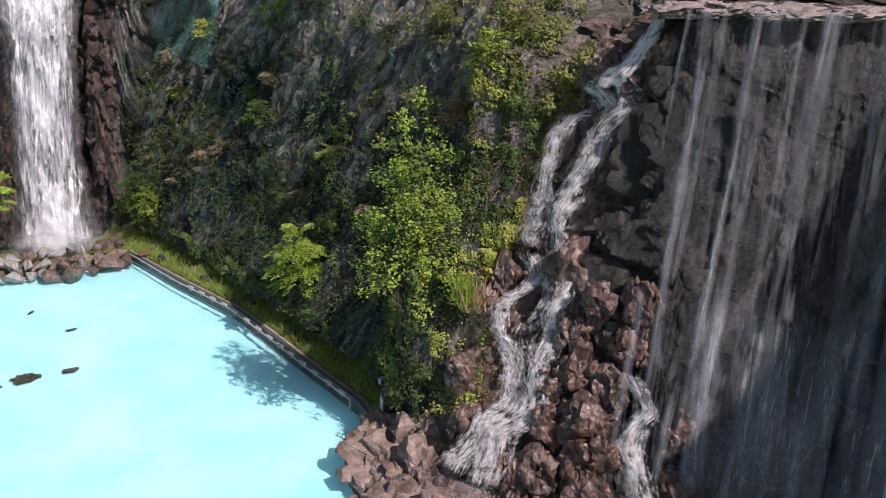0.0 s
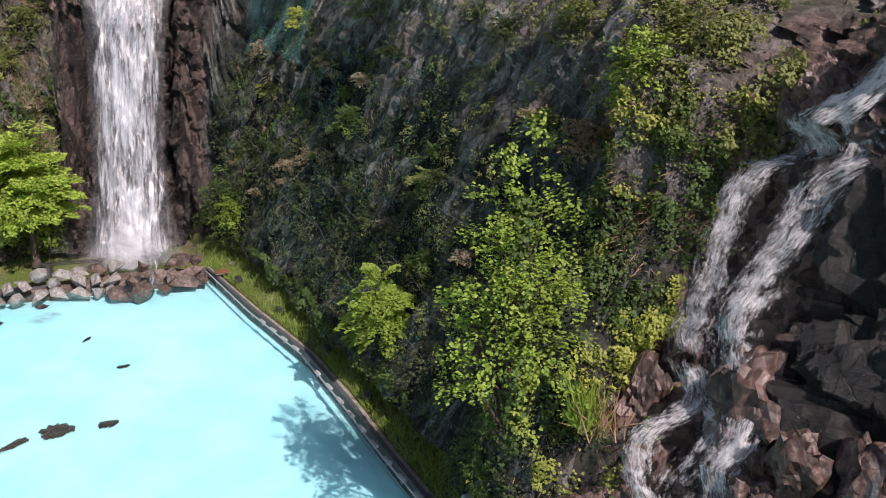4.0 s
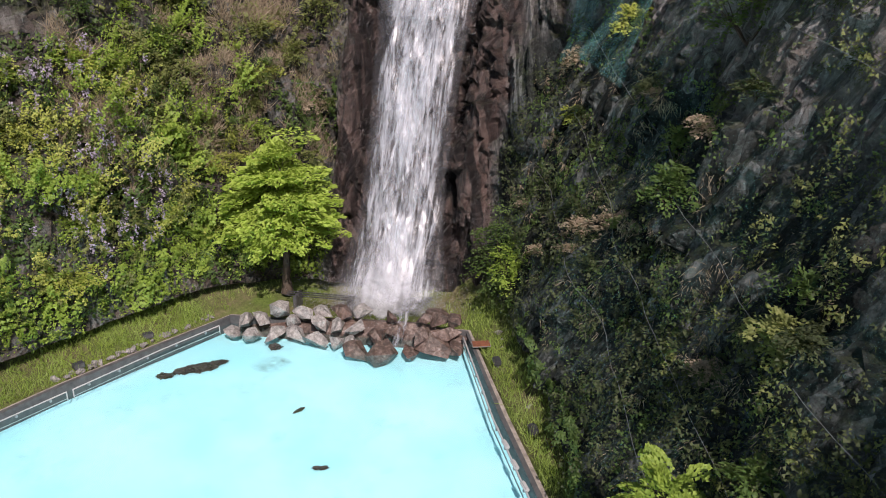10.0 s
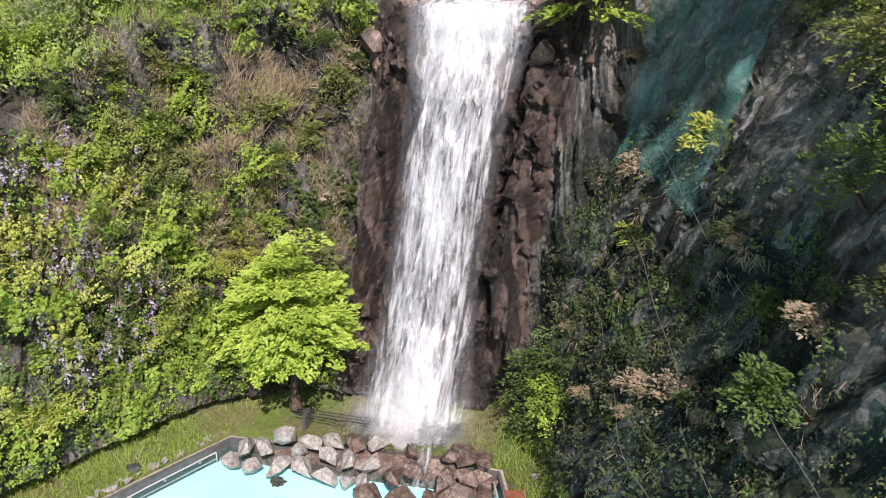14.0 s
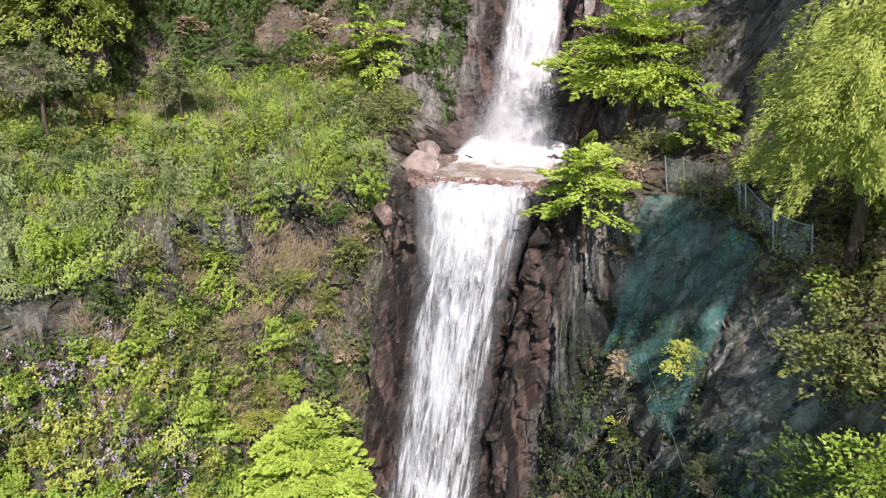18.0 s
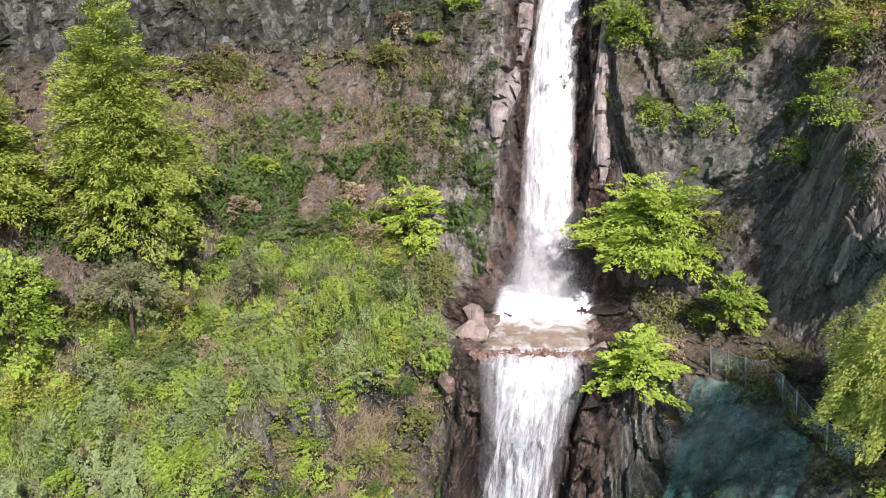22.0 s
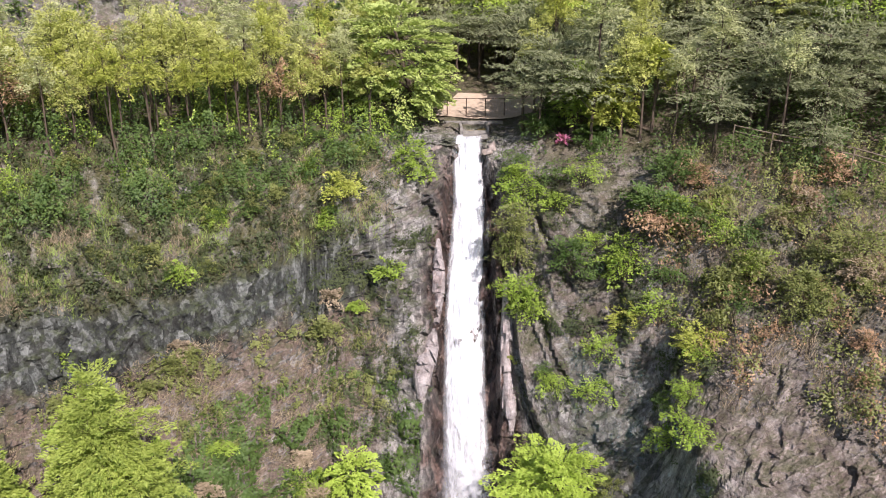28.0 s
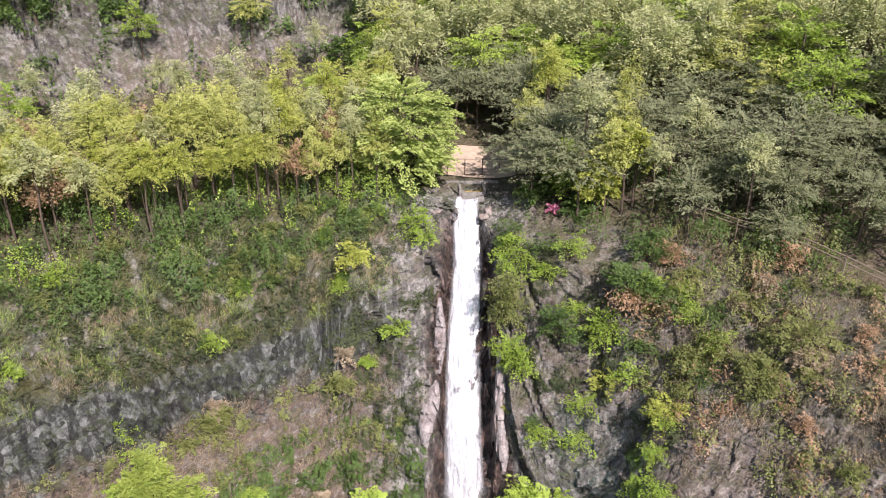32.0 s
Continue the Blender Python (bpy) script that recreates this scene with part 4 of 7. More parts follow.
water_sheet("fall_lip", [(np.array(a) + (0.1, -0.35, 0.1), np.array(b) + (0.1, -0.35, 0.1)) for a, b in LOWER_FALL[:4]], FALL_DENSE, "", 17, 30, 40, 0.3, 0.3, 1.1, bpy.data.objects["waterfall_lower"], 3.0, 5.0)
waterfall("waterfall_upper", UPPER_FALL, "tall narrow white upper waterfall", [(FALL_DENSE, 0.1, 1.0, 0.15), (FALL_THICK, 0.4, 1.06, 0.25), (FALL_LOOSE, 0.75, 1.15, 0.4)], 11, 5, 1.2, 16.0)


def on_face(level, station, out=0.5):
    """A place on the smoothed rock face, brought out from it."""
    r = int(np.argmin(abs(land_level - level)))
    c = min(int(round(np.interp(station, range(len(col_start)), col_start))), n_cols - 1)
    near = np.array([land[max(r - 2, 0):r + 3, max(c - 2, 0):c + 3].reshape(-1, 3).mean(0)])
    return (near + inward(near) * out)[0] + (0, 0, 0.15)


pad_land = np.pad(land, ((2, 2), (2, 2), (0, 0)), "edge")
soft_land = sum(pad_land[i:i + n_rows, j:j + n_cols] for i in range(5) for j in range(5)) / 25


def on_soft(level, station):
    """Places on the smoothed rock face at arrays of line and point numbers with fractions."""
    r = np.clip(np.interp(level, land_level, np.arange(n_rows)), 0, n_rows - 1.001)
    c = np.clip(np.interp(station, land_station, np.arange(n_cols)), 0, n_cols - 1.001)
    i, j = r.astype(int), c.astype(int)
    u, v = (r - i)[:, None], (c - j)[:, None]
    return (soft_land[i, j] * (1 - v) + soft_land[i, j + 1] * v) * (1 - u) + (soft_land[i + 1, j] * (1 - v) + soft_land[i + 1, j + 1] * v) * u


def lace_material(name, lo, tint):
    """White water that runs over rock: fine threads and clots with clear gaps; UV x is metres across, y is metres down."""
    n = Nodes(name)
    uv = n.coords((1, 1, 1), "UV")
    thread = n.noise(n.add("Mapping", {0: uv, 3: (5.5, 1.0, 1)}).outputs[0], 1.0, 5, 0.65, 1.2)
    clot = n.noise(n.add("Mapping", {0: uv, 3: (2.2, 1.5, 1)}).outputs[0], 1.0, 4, 0.6, 0.8)
    drops = n.noise(n.add("Mapping", {0: uv, 3: (15, 6, 1)}).outputs[0], 1.0, 4, 0.7)
    m = n.math("ADD", n.math("MULTIPLY", thread, 0.36), n.math("ADD", n.math("MULTIPLY", clot, 0.36), n.math("MULTIPLY", drops, 0.28)))
    thin = n.add("Attribute")
    thin.attribute_name = "thin"
    m = n.math("SUBTRACT", m, n.math("MULTIPLY", thin.outputs["Fac"], 0.24))
    alpha = n.ramp(m, (lo, 0.0), (lo + 0.06, 0.32), (lo + 0.15, 0.96))
    dif = n.add("BsdfDiffuse", {0: (*tint, 1)}).outputs[0]
    tra = n.add("BsdfTranslucent", {0: (*tint, 1)}).outputs[0]
    w = n.add("MixShader", {0: 0.3, 1: dif, 2: tra}).outputs[0]
    return n.done(n.add("MixShader", {0: alpha, 1: n.add("BsdfTransparent").outputs[0], 2: w}).outputs[0])


RUN_WHITE, RUN_FAINT = lace_material("lacy_white_run_water", 0.425, (0.84, 0.84, 0.85)), lace_material("thin_run_water", 0.465, (0.8, 0.8, 0.81))


def run_down(name, path, widths, mat, seed, parent, out=0.5):
    """A broken sheet of water draped down the rock along places of the face."""
    way = curve_through([(l, st, w) for (l, st), w in zip(path, widths)], [12] * (len(path) - 1))
    p = on_soft(way[:, 0], way[:, 1])
    for _ in range(6):
        p[1:-1] = (p[:-2] + 2 * p[1:-1] + p[2:]) / 4
    p = p + np.array([-0.22, -0.92, 0.3]) * out
    pick = np.linspace(0, len(p) - 1, 3 * len(path)).round().astype(int)
    side = np.array([0.88, -0.47, 0])
    water_sheet(name, [(p[i] - side * way[i, 2] / 2, p[i] + side * way[i, 2] / 2) for i in pick], mat, "", seed, 22, 96, 0.0, 0.16, 1.0, parent, 2.2, 0.8, 0.5)


cascade = thing("waterfall_cascade", (0, 0, 0), "white lacy cascade tumbling down stepped brown rock", "waterfall", kind="structure")
RUN_BRIGHT = lace_material("bright_spout_water", 0.36, (0.88, 0.88, 0.9))
RUNS = (
    ("left_strand", [(1.92, 11.26), (1.86, 11.1), (1.75, 10.93), (1.57, 10.82), (1.33, 10.8), (1.18, 10.95), (1.04, 11.14)], [1.7, 1.4, 1.2, 1.0, 1.0, 1.1, 1.3], 1.0),
    ("right_strand", [(1.9, 11.4), (1.76, 11.44), (1.64, 11.36), (1.5, 11.36), (1.34, 11.32), (1.18, 11.34), (1.02, 11.36)], [1.5, 1.5, 1.3, 1.2, 1.3, 1.3, 1.5], 1.1),
    ("left_run", [(1.07, 11.2), (0.95, 11.16), (0.84, 11.08), (0.6, 11.02), (0.42, 10.95), (0.24, 11.0), (0.1, 10.93), (0.0, 10.75)], [1.5, 1.1, 0.9, 1.0, 1.2, 1.2, 1.4, 1.8], 1.0),
    ("right_run", [(1.07, 11.34), (0.98, 11.5), (0.86, 11.52), (0.74, 11.42), (0.56, 11.42), (0.36, 11.28), (0.16, 11.27), (0.0, 11.2)], [1.5, 1.2, 1.0, 1.1, 1.3, 1.5, 1.6, 1.9], 1.0),
    ("side_run", [(0.68, 12.5), (0.54, 12.47), (0.44, 12.48), (0.28, 12.5), (0.12, 12.55), (0.02, 12.6)], [0.8, 1.0, 1.1, 1.3, 1.5, 1.8], 0.9),
)
spout_side = np.array([0.88, -0.47, 0])
SPOUT = [((8.75, 32.7, 19.3), 0.7), ((8.25, 32.3, 18.5), 1.0), ((7.65, 32.15, 17.6), 1.3), ((7.0, 32.2, 16.95), 2.0), ((6.4, 32.45, 16.35), 2.6)]
water_sheet("upper_spout", [(np.array(p) - spout_side * w / 2, np.array(p) + spout_side * w / 2) for p, w in SPOUT], RUN_BRIGHT, "", 19, 22, 60, 0.0, 0.14, 1.0, cascade, 2.2, 0.8, 0.3)
for k, (name, path, widths, out) in enumerate(RUNS):
    run_down(name, path, [1.4 * w for w in widths], RUN_WHITE, 21 + 2 * k, cascade, out)
    run_down(name, path, [1.9 * w for w in widths], RUN_FAINT, 22 + 2 * k, cascade, out + 0.18)
run_down("middle_run", [(1.04, 11.28), (0.84, 11.3), (0.6, 11.22), (0.36, 11.12), (0.16, 11.12), (0.0, 11.0)], [2.0, 1.8, 2.0, 2.2, 2.2, 2.6], RUN_FAINT, 43, cascade, 0.95)
curtain = thing("waterfall_curtain", (0, 0, 0), "wide thin curtain of water over a dark rock wall", "waterfall", kind="structure")


def veil_material(name, lo, hi, most, tint):
    """Thin falling water in long soft streaks, seen through; UV x is metres across, y is metres down."""
    n = Nodes(name)
    uv = n.coords((1, 1, 1), "UV")
    broad = n.noise(n.add("Mapping", {0: uv, 3: (0.9, 0.075, 1)}).outputs[0], 1.0, 5, 0.65, 1.2)
    fine = n.noise(n.add("Mapping", {0: uv, 3: (5.0, 0.16, 1)}).outputs[0], 1.0, 6, 0.7, 0.6)
    drops = n.noise(n.add("Mapping", {0: uv, 3: (9.0, 2.2, 1)}).outputs[0], 1.0, 4, 0.7)
    m = n.math("ADD", n.math("MULTIPLY", broad, 0.5), n.math("ADD", n.math("MULTIPLY", fine, 0.36), n.math("MULTIPLY", drops, 0.14)))
    thin = n.add("Attribute")
    thin.attribute_name = "thin"
    m = n.math("SUBTRACT", m, n.math("MULTIPLY", thin.outputs["Fac"], 0.22))
    alpha = n.ramp(m, (lo, 0.0), ((lo + hi) / 2, most * 0.28), (hi, most))
    dif = n.add("BsdfDiffuse", {0: (*tint, 1)}).outputs[0]
    tra = n.add("BsdfTranslucent", {0: (*tint, 1)}).outputs[0]
    w = n.add("MixShader", {0: 0.4, 1: dif, 2: tra}).outputs[0]
    return n.done(n.add("MixShader", {0: alpha, 1: n.add("BsdfTransparent").outputs[0], 2: w}).outputs[0])


FALL_VEIL = veil_material("hanging_veil_water", 0.47, 0.69, 0.5, (0.72, 0.82, 0.92))
FALL_SOFT = veil_material("soft_falling_water", 0.39, 0.66, 0.66, (0.78, 0.87, 0.95))
LIP = [np.array(v, float) for v in ((8.7, 30.9, 19.7), (10.4, 29.8, 19.7), (12.5, 28.6, 19.7), (16, 27.1, 19.7), (20, 25.4, 19.7))]


def lip_at(u):
    k = min(int(u * 4), 3)
    return LIP[k] + (LIP[k + 1] - LIP[k]) * (u * 4 - k)


def plunge(name, u0, u1, z0, z1, mat, seed, out0, out1, parent, cols=14, wave=0.12, drift=0.0, soft=4.0, start=0.0):
    """Water that falls freely from below the lip between two heights, standing out from the wall."""
    lines = []
    front = np.array([-0.42, -0.9, 0])
    for z in np.linspace(z0, z1, 6):
        k = (19.7 - z) / 17.7
        off = front * (out0 + (out1 - out0) * k) + np.array([drift * k, 0, z - 19.7])
        lines.append((lip_at(u0) + off, lip_at(u1) + off))
    return water_sheet(name, lines, mat, "", seed, cols, 60, 0.0, wave, 1.0, parent, soft, 3.0, start)


plunge("veil", 0.03, 1.0, 19.6, 2.0, FALL_VEIL, 49, 0.8, 6.3, curtain, 90, 0.3, -0.4, 4.0, 0.0)
FALL_MISTY = veil_material("misty_lower_veil_water", 0.42, 0.64, 0.6, (0.80, 0.86, 0.92))
plunge("lower_veil", 0.0, 1.0, 11.5, 2.0, FALL_MISTY, 55, 0.9, 6.8, curtain, 90, 0.5, -0.5, 4.0, 2.5)
lip_rng = np.random.default_rng(12)
# main strands: place along the lip, width, and the heights between which they fall
for u, w, z0, z1 in ((0.09, 0.5, 19.6, 14.0), (0.16, 1.0, 19.6, 2.0), (0.2, 0.8, 19.6, 9.0), (0.245, 1.0, 19.6, 10.4), (0.36, 0.7, 19.6, 2.0), (0.42, 1.1, 19.6, 2.0), (0.5, 0.5, 19.6, 8.0), (0.56, 0.9, 19.6, 2.0), (0.62, 0.5, 19.6, 12.0),
                     (0.68, 1.1, 19.6, 2.0), (0.76, 0.7, 19.6, 6.0), (0.84, 1.2, 19.6, 2.0), (0.92, 0.7, 19.6, 2.0), (0.12, 1.3, 10.8, 2.0), (0.2, 0.8, 10.5, 2.0), (0.3, 1.5, 7.4, 2.0), (0.42, 1.8, 9.0, 2.0), (0.55, 1.6, 10.2, 2.0),
                     (0.66, 2.0, 8.0, 2.0), (0.8, 1.8, 9.6, 2.0), (0.93, 1.8, 7.6, 2.0), (0.25, 0.7, 6.6, 2.0), (0.49, 0.8, 6.4, 2.0), (0.73, 0.9, 6.2, 2.0)):
    half = w / 2 / 13.0
    k = int(u * 1000 + z0)
    plunge("strand", max(u - half, -0.02), u + half, z0, z1, FALL_SOFT, 60 + k, 0.9, 6.4, curtain, 14, 0.16, lip_rng.uniform(-1.2, -0.1), 1.5, 1.6 if z0 < 15 else 0.0)

run = water_sheet("stone_run", [((-29.6, 57.6, 1.35), (-27.0, 58.8, 1.35)), ((-28.6, 56.4, 1.5), (-26.6, 57.2, 1.5)), ((-27.6, 55.3, 1.25), (-26.4, 55.9, 1.25)), ((-27.0, 54.4, 0.75), (-25.9, 54.9, 0.75)), ((-26.9, 53.4, 0.05), (-25.3, 54.0, 0.05))], FALL_LOOSE, "", 71, 14, 40, 0.0, 0.15)
tagged(run, "white water running off the boulders into the pool", "water", kind="structure")

# ---- stones and fittings round the pool ----
def boulder_mesh(seed, flat=0.75):
    """An angular broken block of rock, about one metre in radius."""
    rng = np.random.default_rng(seed)
    bm = bmesh.new()
    for _ in range(10):
        d = rng.normal(size=3)
        d /= max(abs(d)) ** 0.55 * np.linalg.norm(d) ** 0.45
        bm.verts.new(Vector(d * rng.uniform(0.8, 1.02) * (1.15, 0.95, flat)))
    hull = bmesh.ops.convex_hull(bm, input=list(bm.verts))
    bmesh.ops.delete(bm, geom=[v for v in bm.verts if not v.link_faces], context="VERTS")
    bmesh.ops.dissolve_limit(bm, angle_limit=0.2, verts=list(bm.verts), edges=list(bm.edges))
    bmesh.ops.bevel(bm, geom=list(bm.edges), offset=0.018, segments=1, affect="EDGES")
    bmesh.ops.triangulate(bm, faces=list(bm.faces))
    me = bpy.data.meshes.new("boulder")
    bm.to_mesh(me)
    bm.free()
    me.materials.append(ROCK_PALE)
    return me


ROCK_TAN = rock_material("wet_tan_boulder", (0.022, 0.016, 0.014), (0.095, 0.064, 0.052), (0.29, 0.225, 0.195), 0.05, 0.5, 0.22, 1.8)
ROCK_PINK = rock_material("pinkish_pale_rock", (0.13, 0.105, 0.097), (0.31, 0.26, 0.24), (0.48, 0.42, 0.39), 0.12, 0.1, 0.25, 1.0)
boulder_kinds = [boulder_mesh(k, 0.7 + 0.05 * (k % 4)) for k in range(8)]
wet_kinds = [m.copy() for m in boulder_kinds]
for m in wet_kinds:
    m.materials.clear()
    m.materials.append(ROCK_TAN)
FRONT_ROW = [(-35.0, 51.0, 0.62), (-33.8, 51.1, 0.6), (-32.9, 51.9, 0.66), (-31.9, 52.6, 0.66), (-30.6, 52.7, 0.66), (-29.8, 53.4, 0.6), (-28.9, 53.6, 0.55), (-27.9, 53.0, 0.8), (-26.5, 53.5, 1.0), (-25.7, 54.6, 0.6), (-24.8, 55.4, 0.95), (-23.9, 56.0, 0.6)]
MID_ROW = [(-34.6, 51.5, 0.62), (-34.0, 52.0, 0.56), (-32.4, 52.9, 0.5), (-31.0, 53.4, 0.62), (-30.0, 53.9, 0.6), (-29.2, 54.2, 0.62), (-28.0, 54.6, 0.66), (-27.0, 55.0, 0.56), (-25.7, 55.5, 0.62), (-24.6, 56.4, 0.66), (-27.6, 54.2, 0.5)]
BACK_ROW = [(-33.2, 52.8, 0.72), (-32.1, 53.3, 0.6), (-31.2, 54.0, 0.55), (-30.3, 54.5, 0.62), (-29.4, 55.2, 0.64), (-27.7, 56.0, 0.55), (-25.5, 56.9, 0.75), (-24.6, 57.0, 0.6), (-26.2, 56.5, 0.5)]
rng = np.random.default_rng(5)
for row, lift in ((FRONT_ROW, 0.05), (MID_ROW, 0.62), (BACK_ROW, 1.05)):
    for k, (x, y, r) in enumerate(row):
        wet = x > -28.5 or x > -30.5 and rng.random() < 0.5
        ob = new("boulder", (wet_kinds if wet else boulder_kinds)[int(rng.integers(8))])
        ob.matrix_basis = pose(x, y, lift + 0.15 * r, rng.uniform(-15, 15), rng.uniform(-15, 15), rng.uniform(0, 360)) @ Matrix.Diagonal((r * 1.1, r * 0.98, r * 0.95, 1))
        tagged(ob, "wet tan angular boulder below the fall" if wet else "pale grey angular boulder on the pool edge", "boulder", "boulders along the pool edge")
plinth = mesh_from("rock_bed", *tube([(-35.4, 51.9, -0.5), (-33, 53.4, -0.4), (-30, 54.9, -0.3), (-26.5, 56.7, -0.3), (-24, 57.4, -0.4)], [0.4, 0.8, 0.9, 0.9, 0.6], 12), ROCK_TAN)
tagged(new("rock_bed", plinth), "bed of packed wet stones under the boulders", "rock bed", kind="structure")
def crag_mesh(seed, mat, deep=0.3):
    """A craggy lump of rock about one metre in radius, broken into facets."""
    bm = bmesh.new()
    bmesh.ops.create_icosphere(bm, subdivisions=4, radius=1.0)
    me = bpy.data.meshes.new("crag")
    bm.to_mesh(me)
    bm.free()
    v = np.empty(len(me.vertices) * 3, np.float32)
    me.vertices.foreach_get("co", v)
    v = v.reshape(-1, 3).astype(float)
    v = v * (1 + deep * blocks(v * 1.3 + seed * 5.1, seed) + 0.45 * deep * blocks(v * 3.1 + seed, seed + 3) + 0.1 * deep * layers(v * 5, 2, seed))[:, None]
    me.vertices.foreach_set("co", v.astype(np.float32).ravel())
    me.materials.append(mat)
    me.update()
    return me


ROCK_CORNER = rock_material("weathered_tan_pink_rock", (0.075, 0.055, 0.048), (0.22, 0.165, 0.145), (0.42, 0.345, 0.31), 0.08, 0.1, 0.35, 1.5)
for k, (x, y, z, sx, sy, sz, turn) in enumerate(((-2.4, 31.9, 0.5, 1.3, 1.5, 1.0, 20), (-2.3, 29.6, 0.4, 1.5, 1.9, 1.0, 60), (-0.7, 28.4, 0.7, 1.8, 1.6, 1.3, 130), (-2.2, 27.0, 0.2, 1.5, 1.7, 0.9, 200), (0.0, 26.4, 0.5, 1.9, 1.6, 1.1, 300), (-0.6, 30.8, 1.1, 1.5, 1.5, 1.6, 250), (-1.4, 24.8, 0.2, 1.6, 1.5, 0.9, 90))):
    ob = new("rock", crag_mesh(k + 3, ROCK_CORNER, 0.36))
    ob.matrix_basis = pose(x, y, z, 8, -6, turn) @ Matrix.Diagonal((sx, sy, sz, 1))
    tagged(ob, "large wrinkled pinkish rock at the pool corner", "rock", "rocks at the pool corner")
ROCK_WARM = rock_material("wet_reddish_brown_rock", (0.014, 0.010, 0.009), (0.075, 0.048, 0.04), (0.27, 0.19, 0.165), 0.0, 0.65, 0.3, 1.6)
crag_kinds = [crag_mesh(20 + k, ROCK_WARM, 0.22) for k in range(5)]
crag_rng = np.random.default_rng(8)
for lv, st, r in ((1.02, 11.62, 1.0), (0.95, 11.95, 0.9), (0.82, 11.78, 0.8), (1.0, 12.2, 0.8), (0.7, 11.7, 0.75), (0.62, 11.95, 0.9), (0.5, 11.75, 0.7), (0.4, 12.0, 1.0), (0.3, 11.7, 0.8), (0.2, 12.0, 1.0), (0.1, 11.7, 0.9), (0.05, 12.1, 1.0),
                  (0.25, 12.3, 0.8), (0.74, 12.48, 0.7), (0.55, 12.3, 0.7), (0.86, 10.75, 0.9), (0.62, 10.7, 0.8), (0.4, 10.6, 0.8), (1.0, 10.98, 0.8), (0.2, 10.65, 0.7), (1.93, 11.1, 1.0), (1.97, 11.32, 0.7), (1.84, 11.6, 0.7), (1.9, 11.7, 0.8), (0.05, 11.45, 0.8), (0.35, 12.72, 0.7), (0.12, 12.75, 0.8)):
    q = on_soft(np.array([lv]), np.array([st]))
    q = (q + inward(q) * 0.15)[0]
    ob = new("rock", crag_kinds[int(crag_rng.integers(5))])
    s0 = r * crag_rng.uniform(0.85, 1.15, 3) * (1, 1, 1.25)
    ob.matrix_basis = pose(*q, crag_rng.uniform(-30, 30), crag_rng.uniform(-30, 30), crag_rng.uniform(0, 360)) @ Matrix.Diagonal((*s0, 1))
    tagged(ob, "wet reddish brown broken rock beside the cascade", "rock", "rocks under the cascade")
ROCK_LIP = rock_material("wet_pale_lip_stone", (0.10, 0.085, 0.078), (0.30, 0.26, 0.24), (0.5, 0.45, 0.42), 0.05, 0.5, 0.15, 1.2)
for k in range(11):
    q = lip_at(min(k / 10, 0.999))
    ob = new("rock_slab", crag_mesh(40 + k, ROCK_LIP, 0.2))
    ob.matrix_basis = pose(q[0] + 0.35, q[1] + 0.55 + 0.3 * (k % 2), 19.5, 3, -3, -25 + 9 * (k % 3)) @ Matrix.Diagonal((1.15, 1.0, 0.28, 1))
    tagged(ob, "flat pale wet stone slab along the lip of the curtain fall", "rock slab", "slabs along the lip")
for k in range(14):
    x, y = 0.5 + 8.5 * rng.random(), 23.2 + 4.2 * rng.random()
    r = rng.uniform(0.4, 0.85)
    ob = new("rock", wet_kinds[int(rng.integers(8))])
    ob.matrix_basis = pose(x, y, 1.6 + 0.75 * max(0, y - 24.5), rng.uniform(-25, 25), rng.uniform(-25, 25), rng.uniform(0, 360)) @ Matrix.Diagonal((r, r, r * 1.1, 1))
    tagged(ob, "wet brown broken rock at the foot of the cascade", "rock", "rocks under the cascade")
for k in range(60):
    a = rng.uniform(0, 1)
    x, y = (-37.0 - rng.uniform(0, 0.5) ** 1.5 + 0.08 * (8 * a - 4), 42 + 9 * a) if k < 46 else (-23.2 + 11 * a + rng.uniform(0.4, 0.9), 57.6 - 11.2 * a + rng.uniform(0.4, 0.9))
    r = rng.uniform(0.1, 0.26)
    ob = new("stone", boulder_kinds[int(rng.integers(8))])
    ob.matrix_basis = pose(x, y, 0.5, 0, 0, rng.uniform(0, 360)) @ Matrix.Scale(r, 4)
    tagged(ob, "small pale loose stone on the grass bank", "stone", "loose stones on the bank")


def box(sx, sy, sz, bevel=0.02, at=(0, 0, 0)):
    bm = bmesh.new()
    bmesh.ops.create_cube(bm, size=1.0)
    for v in bm.verts:
        v.co = (v.co.x * sx + at[0], v.co.y * sy + at[1], v.co.z * sz + at[2])
    if bevel:
        bmesh.ops.bevel(bm, geom=list(bm.edges), offset=bevel, segments=2, affect="EDGES")
    return bm


